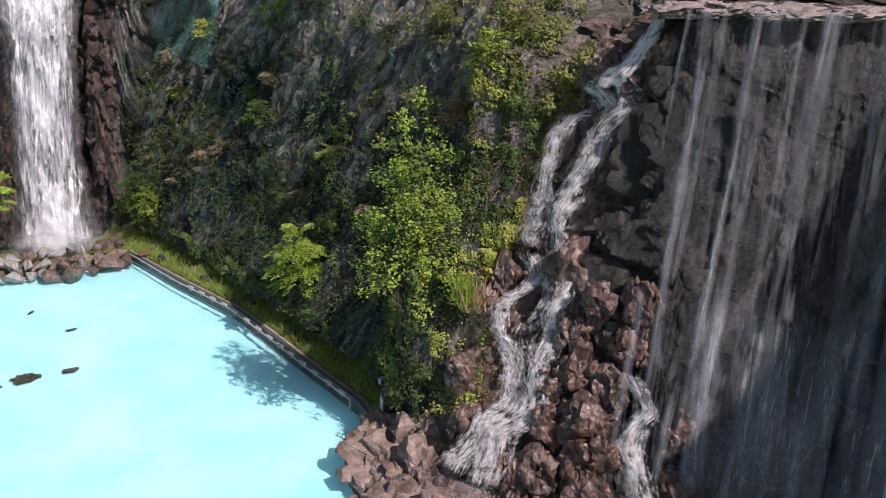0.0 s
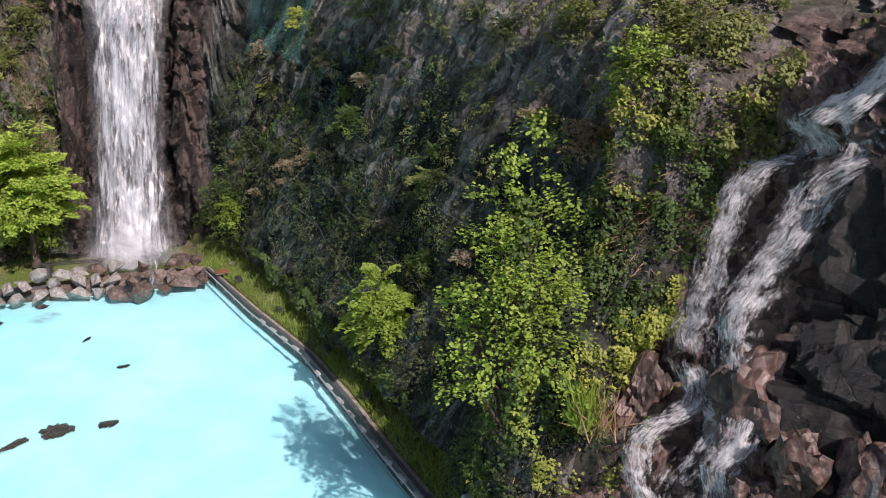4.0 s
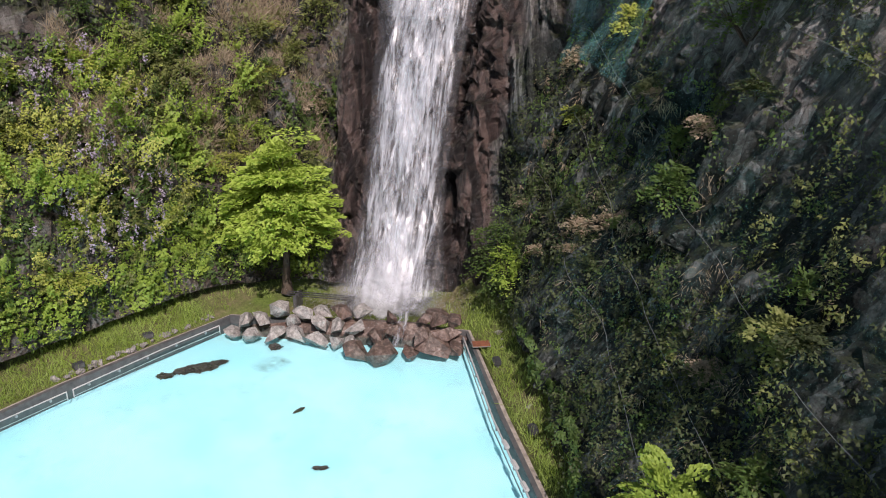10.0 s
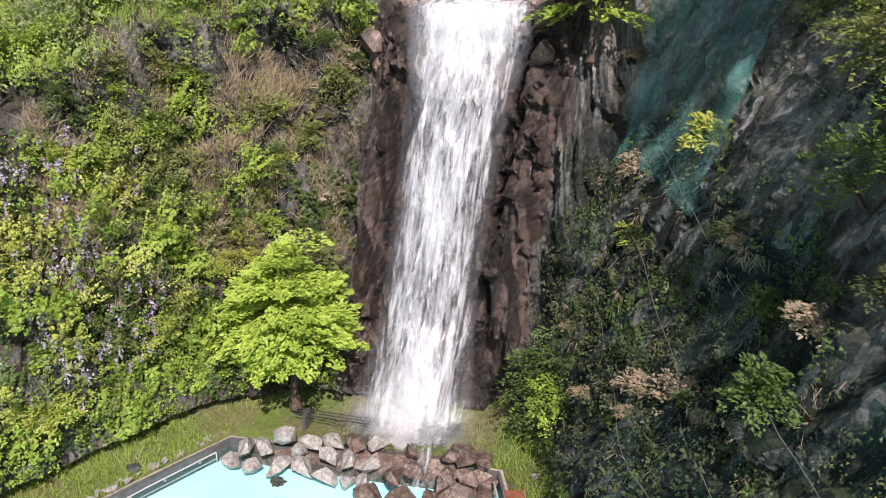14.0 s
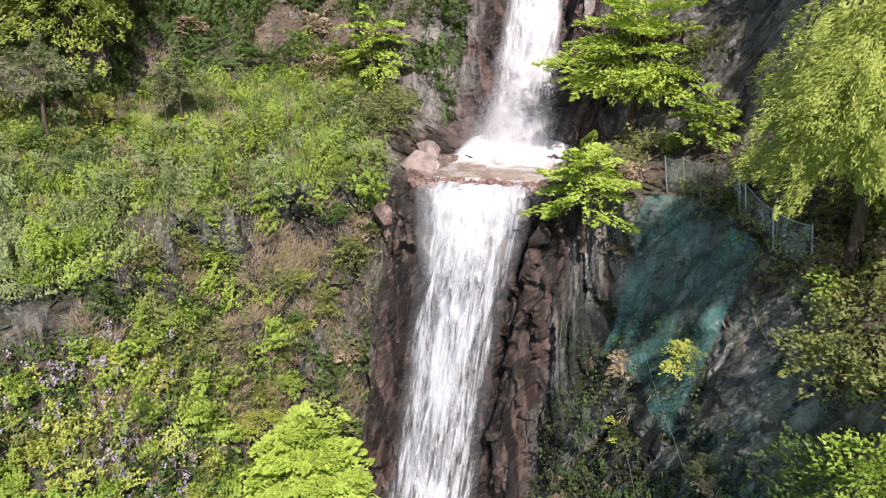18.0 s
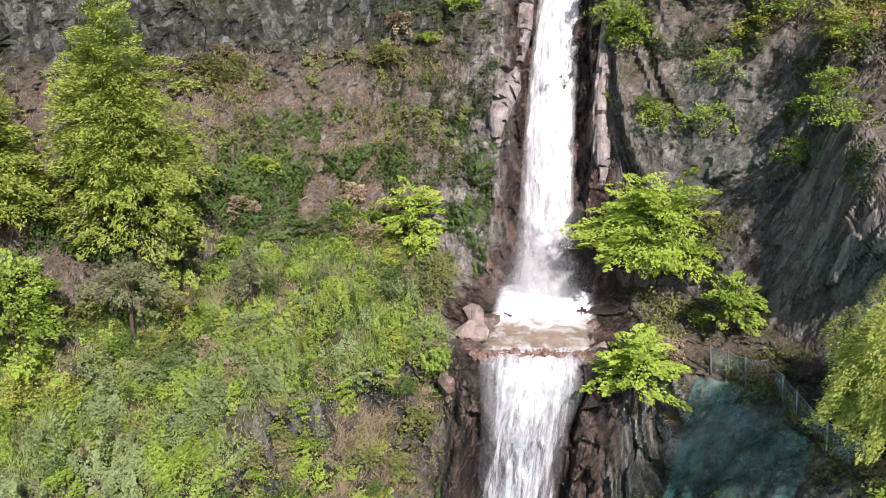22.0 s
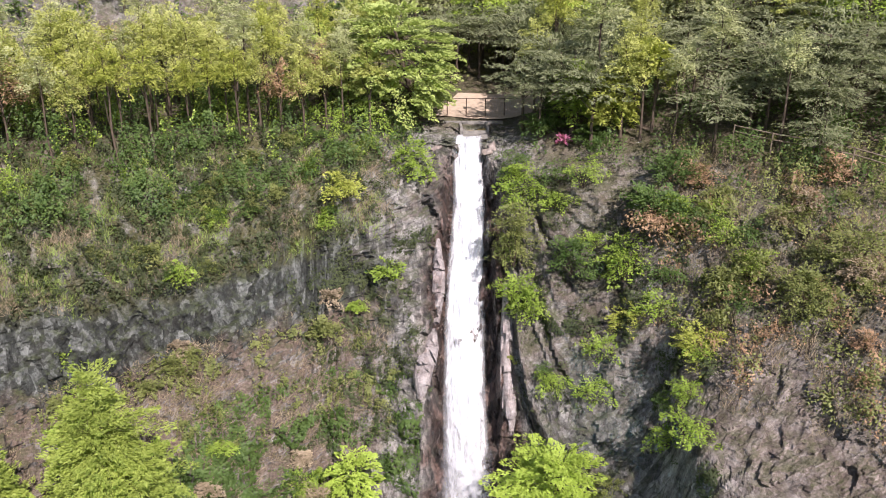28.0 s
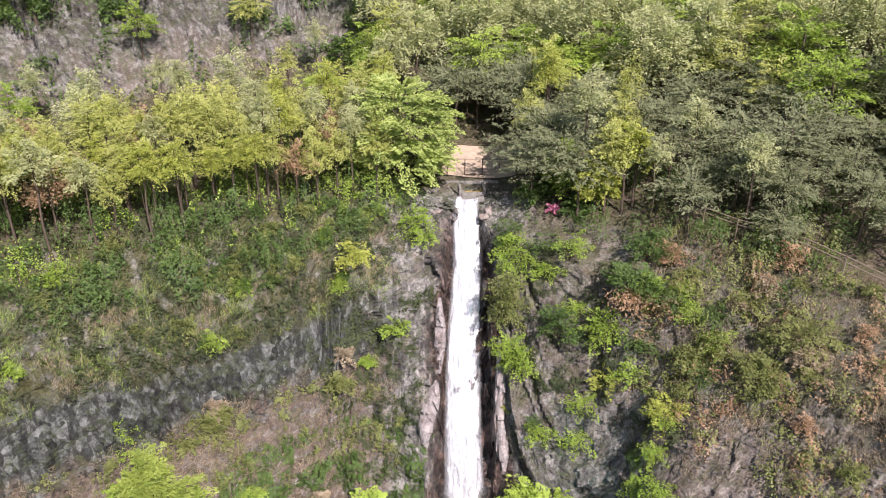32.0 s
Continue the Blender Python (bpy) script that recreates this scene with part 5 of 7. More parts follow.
def pipe_rail(name, line, z, radius, label, lamps=False):
    """A pipe along the pool wall on brackets, bent down at both ends."""
    pts = [(line[0][0], line[0][1], -0.15), (line[0][0], line[0][1], z - 0.1)] + [(x, y, z) for x, y in line] + [(line[-1][0], line[-1][1], z - 0.1), (line[-1][0], line[-1][1], -0.15)]
    root = thing(name, (line[0][0], line[0][1], 0), label, "pipe rail")
    off = np.array([line[0][0], line[0][1], 0])
    fine = []
    for a, b in zip(pts, pts[1:]):
        for k in range(4):
            fine.append(np.array(a) + (np.array(b) - a) * k / 4)
    fine.append(np.array(pts[-1]))
    part("pipe", mesh_from("pipe", *tube(np.array(fine) - off, [radius] * len(fine), 8), PIPE, True), None, root)
    low = np.array([(x, y, -0.02) for x, y in line], float) - off
    part("lower_pipe", mesh_from("lower_pipe", *tube(low, [radius * 0.6] * len(low), 6), PIPE, True), None, root)
    clip = bpy.data.meshes.new("bracket")
    bm = box(0.1, 0.14, 0.16, 0.015)
    bm.to_mesh(clip)
    bm.free()
    clip.materials.append(STEEL)
    lamp = bpy.data.meshes.new("lamp_case")
    bm = box(0.62, 0.2, 0.16, 0.05)
    bm.to_mesh(lamp)
    bm.free()
    lamp.materials.append(PIPE)
    for a, b in zip(line, line[1:]):
        d = np.array(b) - a
        length = np.linalg.norm(d)
        turn = math.degrees(math.atan2(d[1], d[0]))
        for k in range(max(1, int(length / 1.35))):
            q = np.array(a) + d * (k + 0.5) / max(1, int(length / 1.35))
            ob = part("bracket", clip, None, root)
            ob.matrix_basis = pose(q[0] - off[0], q[1] - off[1], z - 0.08, 0, 0, turn)
            if lamps and q[1] < 50.5:
                ob = part("lamp_case", lamp, None, root, "long white underwater lamp case")
                ob.matrix_basis = pose(q[0] - off[0], q[1] - off[1], z + 0.1, 0, 0, turn + 4)
    return root


pipe_rail("pipe_rail", [(-36.3, 42.2), (-36.15, 47), (-35.85, 50.6)], 0.34, 0.03, "white painted pipe along the dark pool wall")
pipe_rail("pipe_rail", [(-36.2, 22), (-36.7, 34), (-36.35, 41.9)], 0.34, 0.03, "white painted pipe along the dark pool wall")
pipe_rail("pipe_rail", [(-23.9, 56.9), (-18.6, 51.3), (-13.6, 46.5), (-10.6, 42.7), (-7.3, 38.4), (-4.7, 35.2)], 0.5, 0.045, "white pipe with lamp cases along the pool wall", True)
bars = thing("steel_beams", (-32.6, 55.4, 1.05), "pair of long steel beams laid beside the fall", "steel beam", turn=24)
for k in range(3):
    ob = part("beam", box(4.4, 0.05, 0.06, 0.01, (0, 0.2 * k, 0.03 * k)), DARK_METAL, bars)
part("support", box(0.2, 1.0, 1.2, 0.02, (-1.6, 0.3, -0.6)), CONCRETE, bars)
part("support", box(0.2, 1.0, 1.2, 0.02, (1.6, 0.3, -0.6)), CONCRETE, bars)


def spot_light(at, turn):
    root = thing("floodlight", at, "dark weathered floodlight on the grass beside the pool wall", "floodlight", "floodlights by the pool", turn=turn)
    part("housing", box(0.55, 0.34, 0.3, 0.05, (0, 0, 0.34)), DARK_METAL, root)
    part("glass", box(0.48, 0.02, 0.24, 0.005, (0, -0.18, 0.34)), CONCRETE, root, "dusty dark lamp glass")
    part("bracket", box(0.62, 0.06, 0.05, 0.01, (0, 0, 0.16)), STEEL, root)
    part("foot", box(0.16, 0.16, 0.34, 0.02, (0, 0, 0.0)), STEEL, root)


spot_light((-37.4, 47.2, 0.4), 70)
spot_light((-37.5, 43.3, 0.4), 80)
spot_light((-20.9, 55.4, 0.4), -45)
spot_light((-16.6, 51.3, 0.4), -45)
spot_light((-12.3, 47.0, 0.4), -50)
spot_light((-8.9, 42.6, 0.4), -55)
tower = thing("lamp_post", (-2.7, 33.5, 0.4), "grey pump post with two pale floodlights by the pool corner", "lamp post", turn=25)
part("cabinet", box(0.55, 0.45, 1.3, 0.04, (0, 0, 0.65)), STEEL, tower)
part("pipe", mesh_from("pipe", *tube([(0.3, 0, 0), (0.34, 0, 1.0), (0.2, 0.1, 1.5), (0, 0.1, 1.9)], [0.06] * 4, 8), STEEL, True), None, tower)
for k, (dx, z) in enumerate(((-0.12, 2.15), (0.28, 1.65))):
    head = part("lamp_head", box(0.5, 0.32, 0.3, 0.04, (dx, 0, z)), PIPE, tower, "pale boxy lamp head")
    part("lamp_glass", box(0.42, 0.02, 0.22, 0.005, (dx, -0.17, z)), DARK_METAL, head)
part("valve", box(0.3, 0.3, 0.3, 0.06, (-0.35, -0.1, 0.3)), DARK_METAL, tower)
for x, y, s, t in ((-22.6, 56.6, 0.55, 40), (-15.4, 51.2, 0.5, 44)):
    plate = thing("cover_plate", (x, y, 0.66), "square rusty steel cover plate lying in the grass", "cover plate", turn=t)
    part("plate", box(s * 1.6, s, 0.06, 0.01), RUST, plate)
    part("rim", box(s * 1.75, s * 1.15, 0.04, 0.01, (0, 0, -0.04)), PALE_CONCRETE, plate)


def debris(at, length, width, turn, seed):
    """A patch of sunken brown leaves with a ragged outline on the pool floor."""
    r = np.random.default_rng(seed)
    n = int(900 * length * width)
    p = r.normal(size=(n, 2)) * (0.26, 0.26)
    p = p[(np.linalg.norm(p, axis=1) + 0.22 * layers(np.c_[p * 5, p[:, :1] * 0 + seed], 2, seed)) < 0.48]
    p = np.c_[p * (length, width), r.uniform(0, 0.05, len(p))]
    v, f = leaf_quads(p, np.array([[0, 0, 1.0]]) + r.normal(size=(len(p), 3)) * 0.25, 0.075, r)
    ob = new("leaf_debris", mesh_from("leaf_debris", v, f, SUNKEN))
    ob.matrix_basis = pose(*at, 0, 0, turn)
    tagged(ob, "patch of sunken brown leaves on the pool floor", "leaf litter", "leaf patches in the pool", "stuff")


SUNKEN = leaf_material("sunken_brown_leaf", (0.03, 0.028, 0.02), (0.07, 0.055, 0.035), (0.13, 0.10, 0.06), 0.02, 0.1)
debris((-34.1, 47.8, -0.42), 2.7, 0.8, 62, 1)
debris((-34.9, 46.2, -0.42), 0.8, 0.4, 30, 8)
debris((-23.1, 39.0, -0.42), 1.25, 1.1, 20, 2)
debris((-24.3, 37.6, -0.42), 1.2, 0.35, 60, 3)
debris((-21.0, 39.9, -0.42), 0.9, 0.5, 30, 4)
debris((-23.3, 45.2, -0.42), 0.8, 0.11, 40, 5)
debris((-27.1, 47.9, -0.42), 0.6, 0.09, 80, 6)
debris((-32.6, 51.6, -0.42), 0.7, 0.5, 0, 7)

# ---- plants ----
UP = np.array([0, 0, 1.0])


def spray_leaves(rng, radii, sprays, per, spread, leaf, droop=0.3, shell=0.5, flat=0.12, low=-0.5, lump=0.3, long=1.5, axis_up=0.0, cone=0.0, single=False, tiers=0, tilt=0.35):
    """Leaves of a crown about the origin, in flat drooping fans that point outwards."""
    d = rng.normal(size=(sprays * 3, 3))
    d /= np.linalg.norm(d, axis=1)[:, None]
    d = d[d[:, 2] > low][:sprays]
    n = len(d)
    reach = (shell + (1 - shell) * rng.random(n) ** 0.7) * (1 + lump * smooth_noise(d * 2.3 + rng.uniform(0, 50), 3))
    mid = d * reach[:, None] * radii
    if tiers:
        step = 2 * radii[2] / tiers
        mid[:, 2] += 0.8 * (np.round(mid[:, 2] / step + 0.25 * np.sin(3 * np.arctan2(d[:, 1], d[:, 0]))) * step - mid[:, 2])
    if cone:
        mid[:, :2] *= (1 - cone * np.clip((mid[:, 2:3] / radii[2] + 1) / 2, 0, 1))
    out = d * (1, 1, 0.3) + UP * axis_up + rng.normal(size=(n, 3)) * 0.12
    out /= np.linalg.norm(out, axis=1)[:, None] + 1e-9
    side = np.cross(out, UP)
    side /= np.linalg.norm(side, axis=1)[:, None] + 1e-9
    top = np.cross(side, out)
    roll = rng.normal(size=(n, 1)) * tilt
    side, top = side * np.cos(roll) + top * np.sin(roll), top * np.cos(roll) - side * np.sin(roll)
    size = spread * rng.uniform(0.6, 1.35, n)
    k = np.repeat(np.arange(n), per)
    t = rng.random(n * per) ** 0.75
    wide = np.sin(np.clip(t * 0.92 + 0.05, 0, 1) * math.pi) * 0.62
    b, c = rng.uniform(-1, 1, n * per), rng.normal(size=n * per)
    sz = size[k][:, None]
    pos = mid[k] + out[k] * ((t - 0.55) * 1.9)[:, None] * sz + side[k] * (b * wide)[:, None] * sz + top[k] * (c * flat)[:, None] * sz
    pos[:, 2] -= droop * size[k] * (t ** 2 * 1.1 + (b * wide) ** 2 * 0.8)
    nor = top[k] * 0.9 + UP * 0.25 + rng.normal(size=(n * per, 3)) * 0.36
    return leaf_quads(pos, nor, leaf, rng, long, 0.25, out[k], single), mid


def limb_tubes(rng, base, fork, tips, thick, bow=0.15):
    """Trunk from base to fork and limbs on to the tips."""
    fork = np.asarray(fork, float)
    base = np.asarray(base, float)
    u = np.linspace(0, 1, 9)[:, None]
    wob = np.c_[smooth_noise(np.c_[u * 3, u * 0 + rng.uniform(0, 99), u * 0]), smooth_noise(np.c_[u * 3, u * 0 + rng.uniform(0, 99), u * 0 + 5]), np.zeros(9)]
    trunk = base + (fork - base) * u + wob * bow * np.linalg.norm(fork - base) * 0.3 * u
    pieces = [tube(trunk, thick * (1.25 - 0.85 * u[:, 0]) * (1 + 0.5 * np.exp(-u[:, 0] * 14)), 7)]
    for tip in tips:
        k = int(rng.integers(3, 9))
        a = trunk[k]
        v = np.linspace(0, 1, 6)[:, None]
        sag = UP * np.linalg.norm(tip - a) * 0.12 * np.sin(v * math.pi)
        line = a + (tip - a) * v + sag + rng.normal(size=(6, 3)) * 0.03 * np.linalg.norm(tip - a) * v
        pieces.append(tube(line, thick * (1.0 - 0.08 * k) * 0.5 * (1 - 0.88 * v[:, 0]), 3))
    return join(pieces)


def tree(name, at, height, radii, mat, label, seed, trunk=0.16, sprays=220, per=14, spread=0.45, leaf=0.11, crown_at=0.6, limbs=14, bark=None, lean=(0, 0), category="tree", group="", **shape):
    """A tree: trunk with limbs, and a crown of many leaves round a centre at crown_at of its height."""
    rng = np.random.default_rng(seed)
    root = thing(name, at, label, category, group)
    (v, f), mids = spray_leaves(rng, np.array(radii, float), sprays, per, spread, leaf, **shape)
    mid = np.array([lean[0], lean[1], height * crown_at])
    pick = mids[rng.permutation(len(mids))[:limbs]] * 0.85 + mid
    wood = limb_tubes(rng, (0, 0, -0.4), mid + (0, 0, radii[2] * 0.55), pick, trunk)
    part("trunk", mesh_from("trunk", *wood, bark or BARK, True), None, root)
    part("crown", mesh_from("crown", v + mid, f, mat), None, root)
    return root


def bush(name, at, radii, mat, label, seed, sprays=70, per=12, spread=0.3, leaf=0.09, category="bush", group="", **shape):
    rng = np.random.default_rng(seed)
    root = thing(name, at, label, category, group)
    shape.setdefault("low", -0.75)
    shape.setdefault("shell", 0.35)
    (v, f), mids = spray_leaves(rng, np.array(radii, float), sprays, per, spread, leaf, **shape)
    mid = np.array([0, 0, radii[2] * 0.75])
    pick = mids[rng.permutation(len(mids))[:5]] * 0.8 + mid
    stems = []
    for tip in pick:
        w = np.linspace(0, 1, 5)[:, None]
        stems.append(tube(np.array([0, 0, -0.3]) + (tip - (0, 0, -0.3)) * w + rng.normal(size=(5, 3)) * 0.04 * w, 0.035 * max(radii) * (1.1 - w[:, 0]), 4))
    part("woody_base", mesh_from("woody_base", *join(stems), BARK, True), None, root)
    part("foliage", mesh_from("foliage", v + mid, f, mat), None, root)
    return root


cell_a, cell_b, cell_c, cell_d = land[:-1, :-1], land[:-1, 1:], land[1:, 1:], land[1:, :-1]
cell_n = np.cross(cell_c - cell_a, cell_b - cell_d)
cell_area = np.linalg.norm(cell_n, axis=2) / 2
cell_n = -cell_n / (2 * cell_area[..., None] + 1e-9)
cell_n = np.where((cell_n * (inward(land[:-1, :-1].reshape(-1, 3)) + UP).reshape(cell_n.shape)).sum(2)[..., None] < 0, -cell_n, cell_n)
cell_mid = (cell_a + cell_c) / 2


def on_ground(box, count, rng, patch=2.5, cut=0.0, seed=0, flat_only=None, fade=0.25):
    """Random places on the land inside a stretch (line from, to, point from, to), in patches of the given size."""
    lv0, lv1, st0, st1 = box
    lv, st = lev_grid[:-1, :-1], st_grid[:-1, :-1]
    m = (lv >= lv0) & (lv < lv1) & (st >= st0) & (st < st1)
    idx = np.argwhere(m)
    mid = cell_mid[m]
    w = cell_area[m] * ease(layers(mid / patch, 3, seed + 300), cut - fade, cut + fade)
    edge = np.minimum(np.minimum(lv[m] - lv0, lv1 - lv[m]) / 0.12, np.minimum(st[m] - st0, st1 - st[m]) / 0.25)
    w = w * np.clip(edge + 0.25 + 0.5 * smooth_noise(mid / 0.9, seed), 0, 1)
    if flat_only:
        w = w * ease(cell_n[m][:, 2], flat_only - 0.15, flat_only + 0.15)
    pick = idx[rng.choice(len(idx), count, p=w / w.sum())]
    i, j = pick[:, 0], pick[:, 1]
    u, v = rng.random((2, count, 1))
    p = (cell_a[i, j] * (1 - u) + cell_b[i, j] * u) * (1 - v) + (cell_d[i, j] * (1 - u) + cell_c[i, j] * u) * v
    return p, cell_n[i, j]


def creepers(name, box, count, leaf, mat, label, seed, patch=2.5, cut=0.0, thick=0.35, hang=0.3, flat_only=None, long=1.3, mound=1.5):
    """Leaves that cover the rock in uneven mats and mounds."""
    rng = np.random.default_rng(seed)
    p, nor = on_ground(box, count, rng, patch, cut, seed, flat_only)
    def hump_height(q):
        return np.abs(smooth_noise(q / mound, seed + 7)) + 0.5 * np.abs(smooth_noise(q / (mound * 0.45), seed + 24))

    body = hump_height(p)
    keep = rng.random(count) < np.clip(body * 2.2 - 0.12, 0.05, 1)
    p, nor, body = p[keep], nor[keep], body[keep]
    count = len(p)
    swell = np.clip(0.05 + 1.5 * body, 0.05, 1.8)
    slope = np.stack([hump_height(p + d) - hump_height(p - d) for d in np.eye(3) * 0.12 * mound], 1) / 0.24
    p = p + (nor * 0.8 + UP * 0.35) * (rng.random((count, 1)) ** 0.4 * thick * swell[:, None])
    facing = nor * 0.6 + UP * 0.5 - slope * 0.75 + rng.normal(size=(count, 3)) * 0.36
    sizes = leaf * (0.75 + 0.5 * rng.random(count))
    v, f = leaf_quads(p, facing, sizes, rng, long, 0.25, np.repeat([[0, 0, -hang]], count, 0) + rng.normal(size=(count, 3)) * 0.6, box[2] < 9)
    return tagged(new(name, mesh_from(name, v, f, mat)), label, "undergrowth", kind="stuff")


def grasses(name, box, count, height, mat, label, seed, patch=1.8, cut=0.0, lean=0.45, flat_only=None, width=0.035, hang=0.0):
    rng = np.random.default_rng(seed)
    p, nor = on_ground(box, count, rng, patch, cut, seed, flat_only)
    v, f = blade_tris(p - nor * 0.05, height, width, rng, lean, (0, 0, 1 - 2 * hang))
    return tagged(new(name, mesh_from(name, v, f, mat)), label, "grass", kind="stuff")


# west slope beside the pool
creepers("ivy", (0.1, 1.6, 0.4, 2.6), 30000, 0.045, LEAF_OLIVE, "olive green creepers covering the west slope", 1, 2.2, 0.38, 1.3, 0.6, None, 1.3, 1.7)
creepers("ivy", (0.2, 1.62, 0.5, 2.5), 44000, 0.052, LEAF_FRESH, "fresh green sunlit creepers in mounds on the west slope", 2, 1.7, 0.47, 2.0, 0.6, None, 1.3, 1.9)
creepers("ivy", (0.3, 1.55, 0.5, 2.4), 15000, 0.048, LEAF_YELLOW, "yellow-green creepers on the west slope", 42, 1.4, 0.5, 1.9, 0.6, None, 1.3, 1.9)
# two low layers of dark leaves stand for the shade between the clumps
creepers("ivy", (0.0, 1.2, 0.3, 3.4), 40000, 0.07, LEAF_DEEP, "creepers under the lighter ones on the west slope, dark to paint shaded gaps", 3, 2.4, -0.35, 0.45, 0.6)
creepers("ivy", (1.15, 1.75, 0.3, 2.2), 13000, 0.07, LEAF_DEEP, "creepers under the lighter ones high on the west slope, dark to paint shaded gaps", 56, 2.4, -0.2, 0.45, 0.6)
creepers("ivy", (1.2, 2.0, 1.3, 3.45), 5500, 0.055, LEAF_OLIVE, "scattered olive creepers on the rock shelf", 43, 1.3, 0.35, 0.7, 0.5)
creepers("ivy", (1.75, 2.1, 2.2, 3.5), 3500, 0.055, LEAF_FRESH, "fresh creepers hanging over the terrace edge", 44, 1.2, 0.2, 0.8, 0.8)
creepers("undergrowth", (0.0, 0.42, 0.2, 3.45), 36000, 0.055, LEAF_FRESH, "lush green weeds at the foot of the west slope", 47, 1.6, -0.3, 1.0, 0.3, None, 1.3, 1.3)
grasses("dry_grass", (0.7, 1.9, 1.0, 3.3), 30000, 0.6, LEAF_DRY, "tufts of dry tan grass on the west slope", 4, 1.3, 0.3, 0.5, None, 0.03)
# terrace over the west slope
creepers("undergrowth", (1.9, 2.45, 0.3, 3.35), 52000, 0.042, LEAF_FRESH, "low fresh green shrubs along the terrace edge", 5, 2.0, 0.1, 1.7, 0.3, None, 1.5, 2.2)
creepers("undergrowth", (1.9, 2.5, 0.3, 3.35), 52000, 0.04, LEAF_SAGE, "pale sage green shrubs along the terrace edge", 6, 2.2, 0.1, 1.6, 0.3, None, 1.7, 2.0)
creepers("undergrowth", (2.4, 3.05, 0.3, 3.35), 30000, 0.045, LEAF_FRESH, "low fresh green growth at the back of the terrace", 61, 1.8, 0.2, 0.7, 0.1, None, 1.5, 2.2)
creepers("undergrowth", (2.2, 3.05, 0.3, 3.3), 20000, 0.045, LEAF_DEEP, "deep green low growth on the terrace", 62, 1.6, 0.3, 0.9, 0.1, None, 1.5, 1.8)
grasses("grass", (1.95, 3.1, 0.3, 3.2), 30000, 0.6, GRASS_LEAF, "long fresh grass on the west terrace", 7, 2.0, 0.0, 0.4)
grasses("dry_grass", (1.95, 3.0, 0.5, 3.3), 17000, 0.5, LEAF_DRY, "dry tan grass among the terrace shrubs", 55, 1.5, 0.4, 0.5, None, 0.03)
# east wall by the pool
# the low creepers take a darker leaf to paint the shade of the wall
creepers("ivy", (0.0, 1.1, 5.9, 10.2), 26000, 0.05, LEAF_MOSS, "creepers low on the east rock wall, darkened for its shade", 8, 1.7, 0.0, 0.7, 0.6)
creepers("ivy", (0.2, 1.9, 6.2, 10.0), 14000, 0.045, LEAF_MOSS, "thin dull green creepers on the east rock wall", 9, 1.2, 0.35, 0.35, 0.6)
creepers("ivy", (0.3, 1.9, 8.2, 9.9), 15000, 0.042, LEAF_OLIVE, "olive creepers hanging in strips on the dark rock wall", 57, 0.9, 0.35, 0.4, 0.8, None, 1.3, 0.9)
creepers("ivy", (0.1, 1.6, 6.4, 8.6), 12000, 0.045, LEAF_DEEP, "deep green creepers in patches on the dark rock wall", 58, 1.1, 0.35, 0.4, 0.7, None, 1.3, 1.0)
creepers("undergrowth", (0.0, 0.12, 6.0, 9.6), 9000, 0.045, LEAF_DEEP, "lush weeds along the foot of the rock wall", 59, 1.4, 0.0, 0.5, 0.2, None, 1.3, 1.1)
creepers("ivy", (0.15, 1.98, 9.5, 10.95), 19000, 0.042, LEAF_YELLOW, "bright creepers on the nose of rock by the cascade", 10, 1.1, 0.35, 0.5, 0.7, None, 1.3, 0.9)
creepers("ivy", (0.0, 1.9, 9.3, 10.7), 24000, 0.045, LEAF_DEEP, "dark creepers on the rock pillar by the cascade", 11, 1.0, 0.0, 0.45, 0.7, None, 1.3, 1.0)
creepers("ivy", (1.7, 2.6, 9.6, 11.2), 12000, 0.05, LEAF_OLIVE, "olive creepers at the top of the cascade rock", 45, 1.3, 0.25, 0.6, 0.4)
grasses("dry_grass", (0.15, 1.4, 6.3, 8.6), 26000, 0.4, LEAF_DRY, "dry hanging grass on the east wall", 12, 1.2, 0.4, 0.35, None, 0.025, 0.75)
grasses("dry_grass", (0.4, 1.9, 9.4, 10.9), 7000, 0.5, LEAF_RUST, "dry reddish stems on the nose of rock", 46, 1.0, 0.3, 0.5, None, 0.03, 0.6)
creepers("ivy", (1.9, 2.9, 5.9, 9.8), 22000, 0.06, LEAF_OLIVE, "mixed green undergrowth on the east terrace", 13, 1.8, 0.0, 0.7, 0.1)
# upper cliffs
creepers("ivy", (2.95, 3.75, 0.4, 3.6), 40000, 0.06, LEAF_DEEP, "dark ivy mats on the upper west cliff", 14, 2.6, 0.3, 0.7, 0.6, None, 1.3, 1.6)
creepers("ivy", (3.2, 4.6, 2.7, 3.9), 20000, 0.06, LEAF_MOSS, "dull green ivy beside the upper fall", 15, 1.5, 0.2, 0.4, 0.6)
creepers("ivy", (3.0, 3.8, 3.45, 3.8), 9000, 0.055, LEAF_DEEP, "dark ivy hanging beside the upper fall", 48, 1.5, -0.1, 0.4, 0.8)
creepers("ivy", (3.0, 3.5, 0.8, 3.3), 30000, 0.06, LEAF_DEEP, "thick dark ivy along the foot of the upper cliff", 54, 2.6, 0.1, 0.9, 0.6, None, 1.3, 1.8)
creepers("undergrowth", (3.4, 4.2, 0.4, 3.6), 18000, 0.055, LEAF_OLIVE, "olive weeds on the brown ledge", 49, 1.4, 0.4, 0.8, 0.2)
grasses("dry_grass", (3.0, 4.2, 0.4, 3.5), 30000, 0.5, LEAF_DRY, "dry brown stems and litter on the ledge", 16, 1.6, 0.1, 0.6, None, 0.035, 0.2)
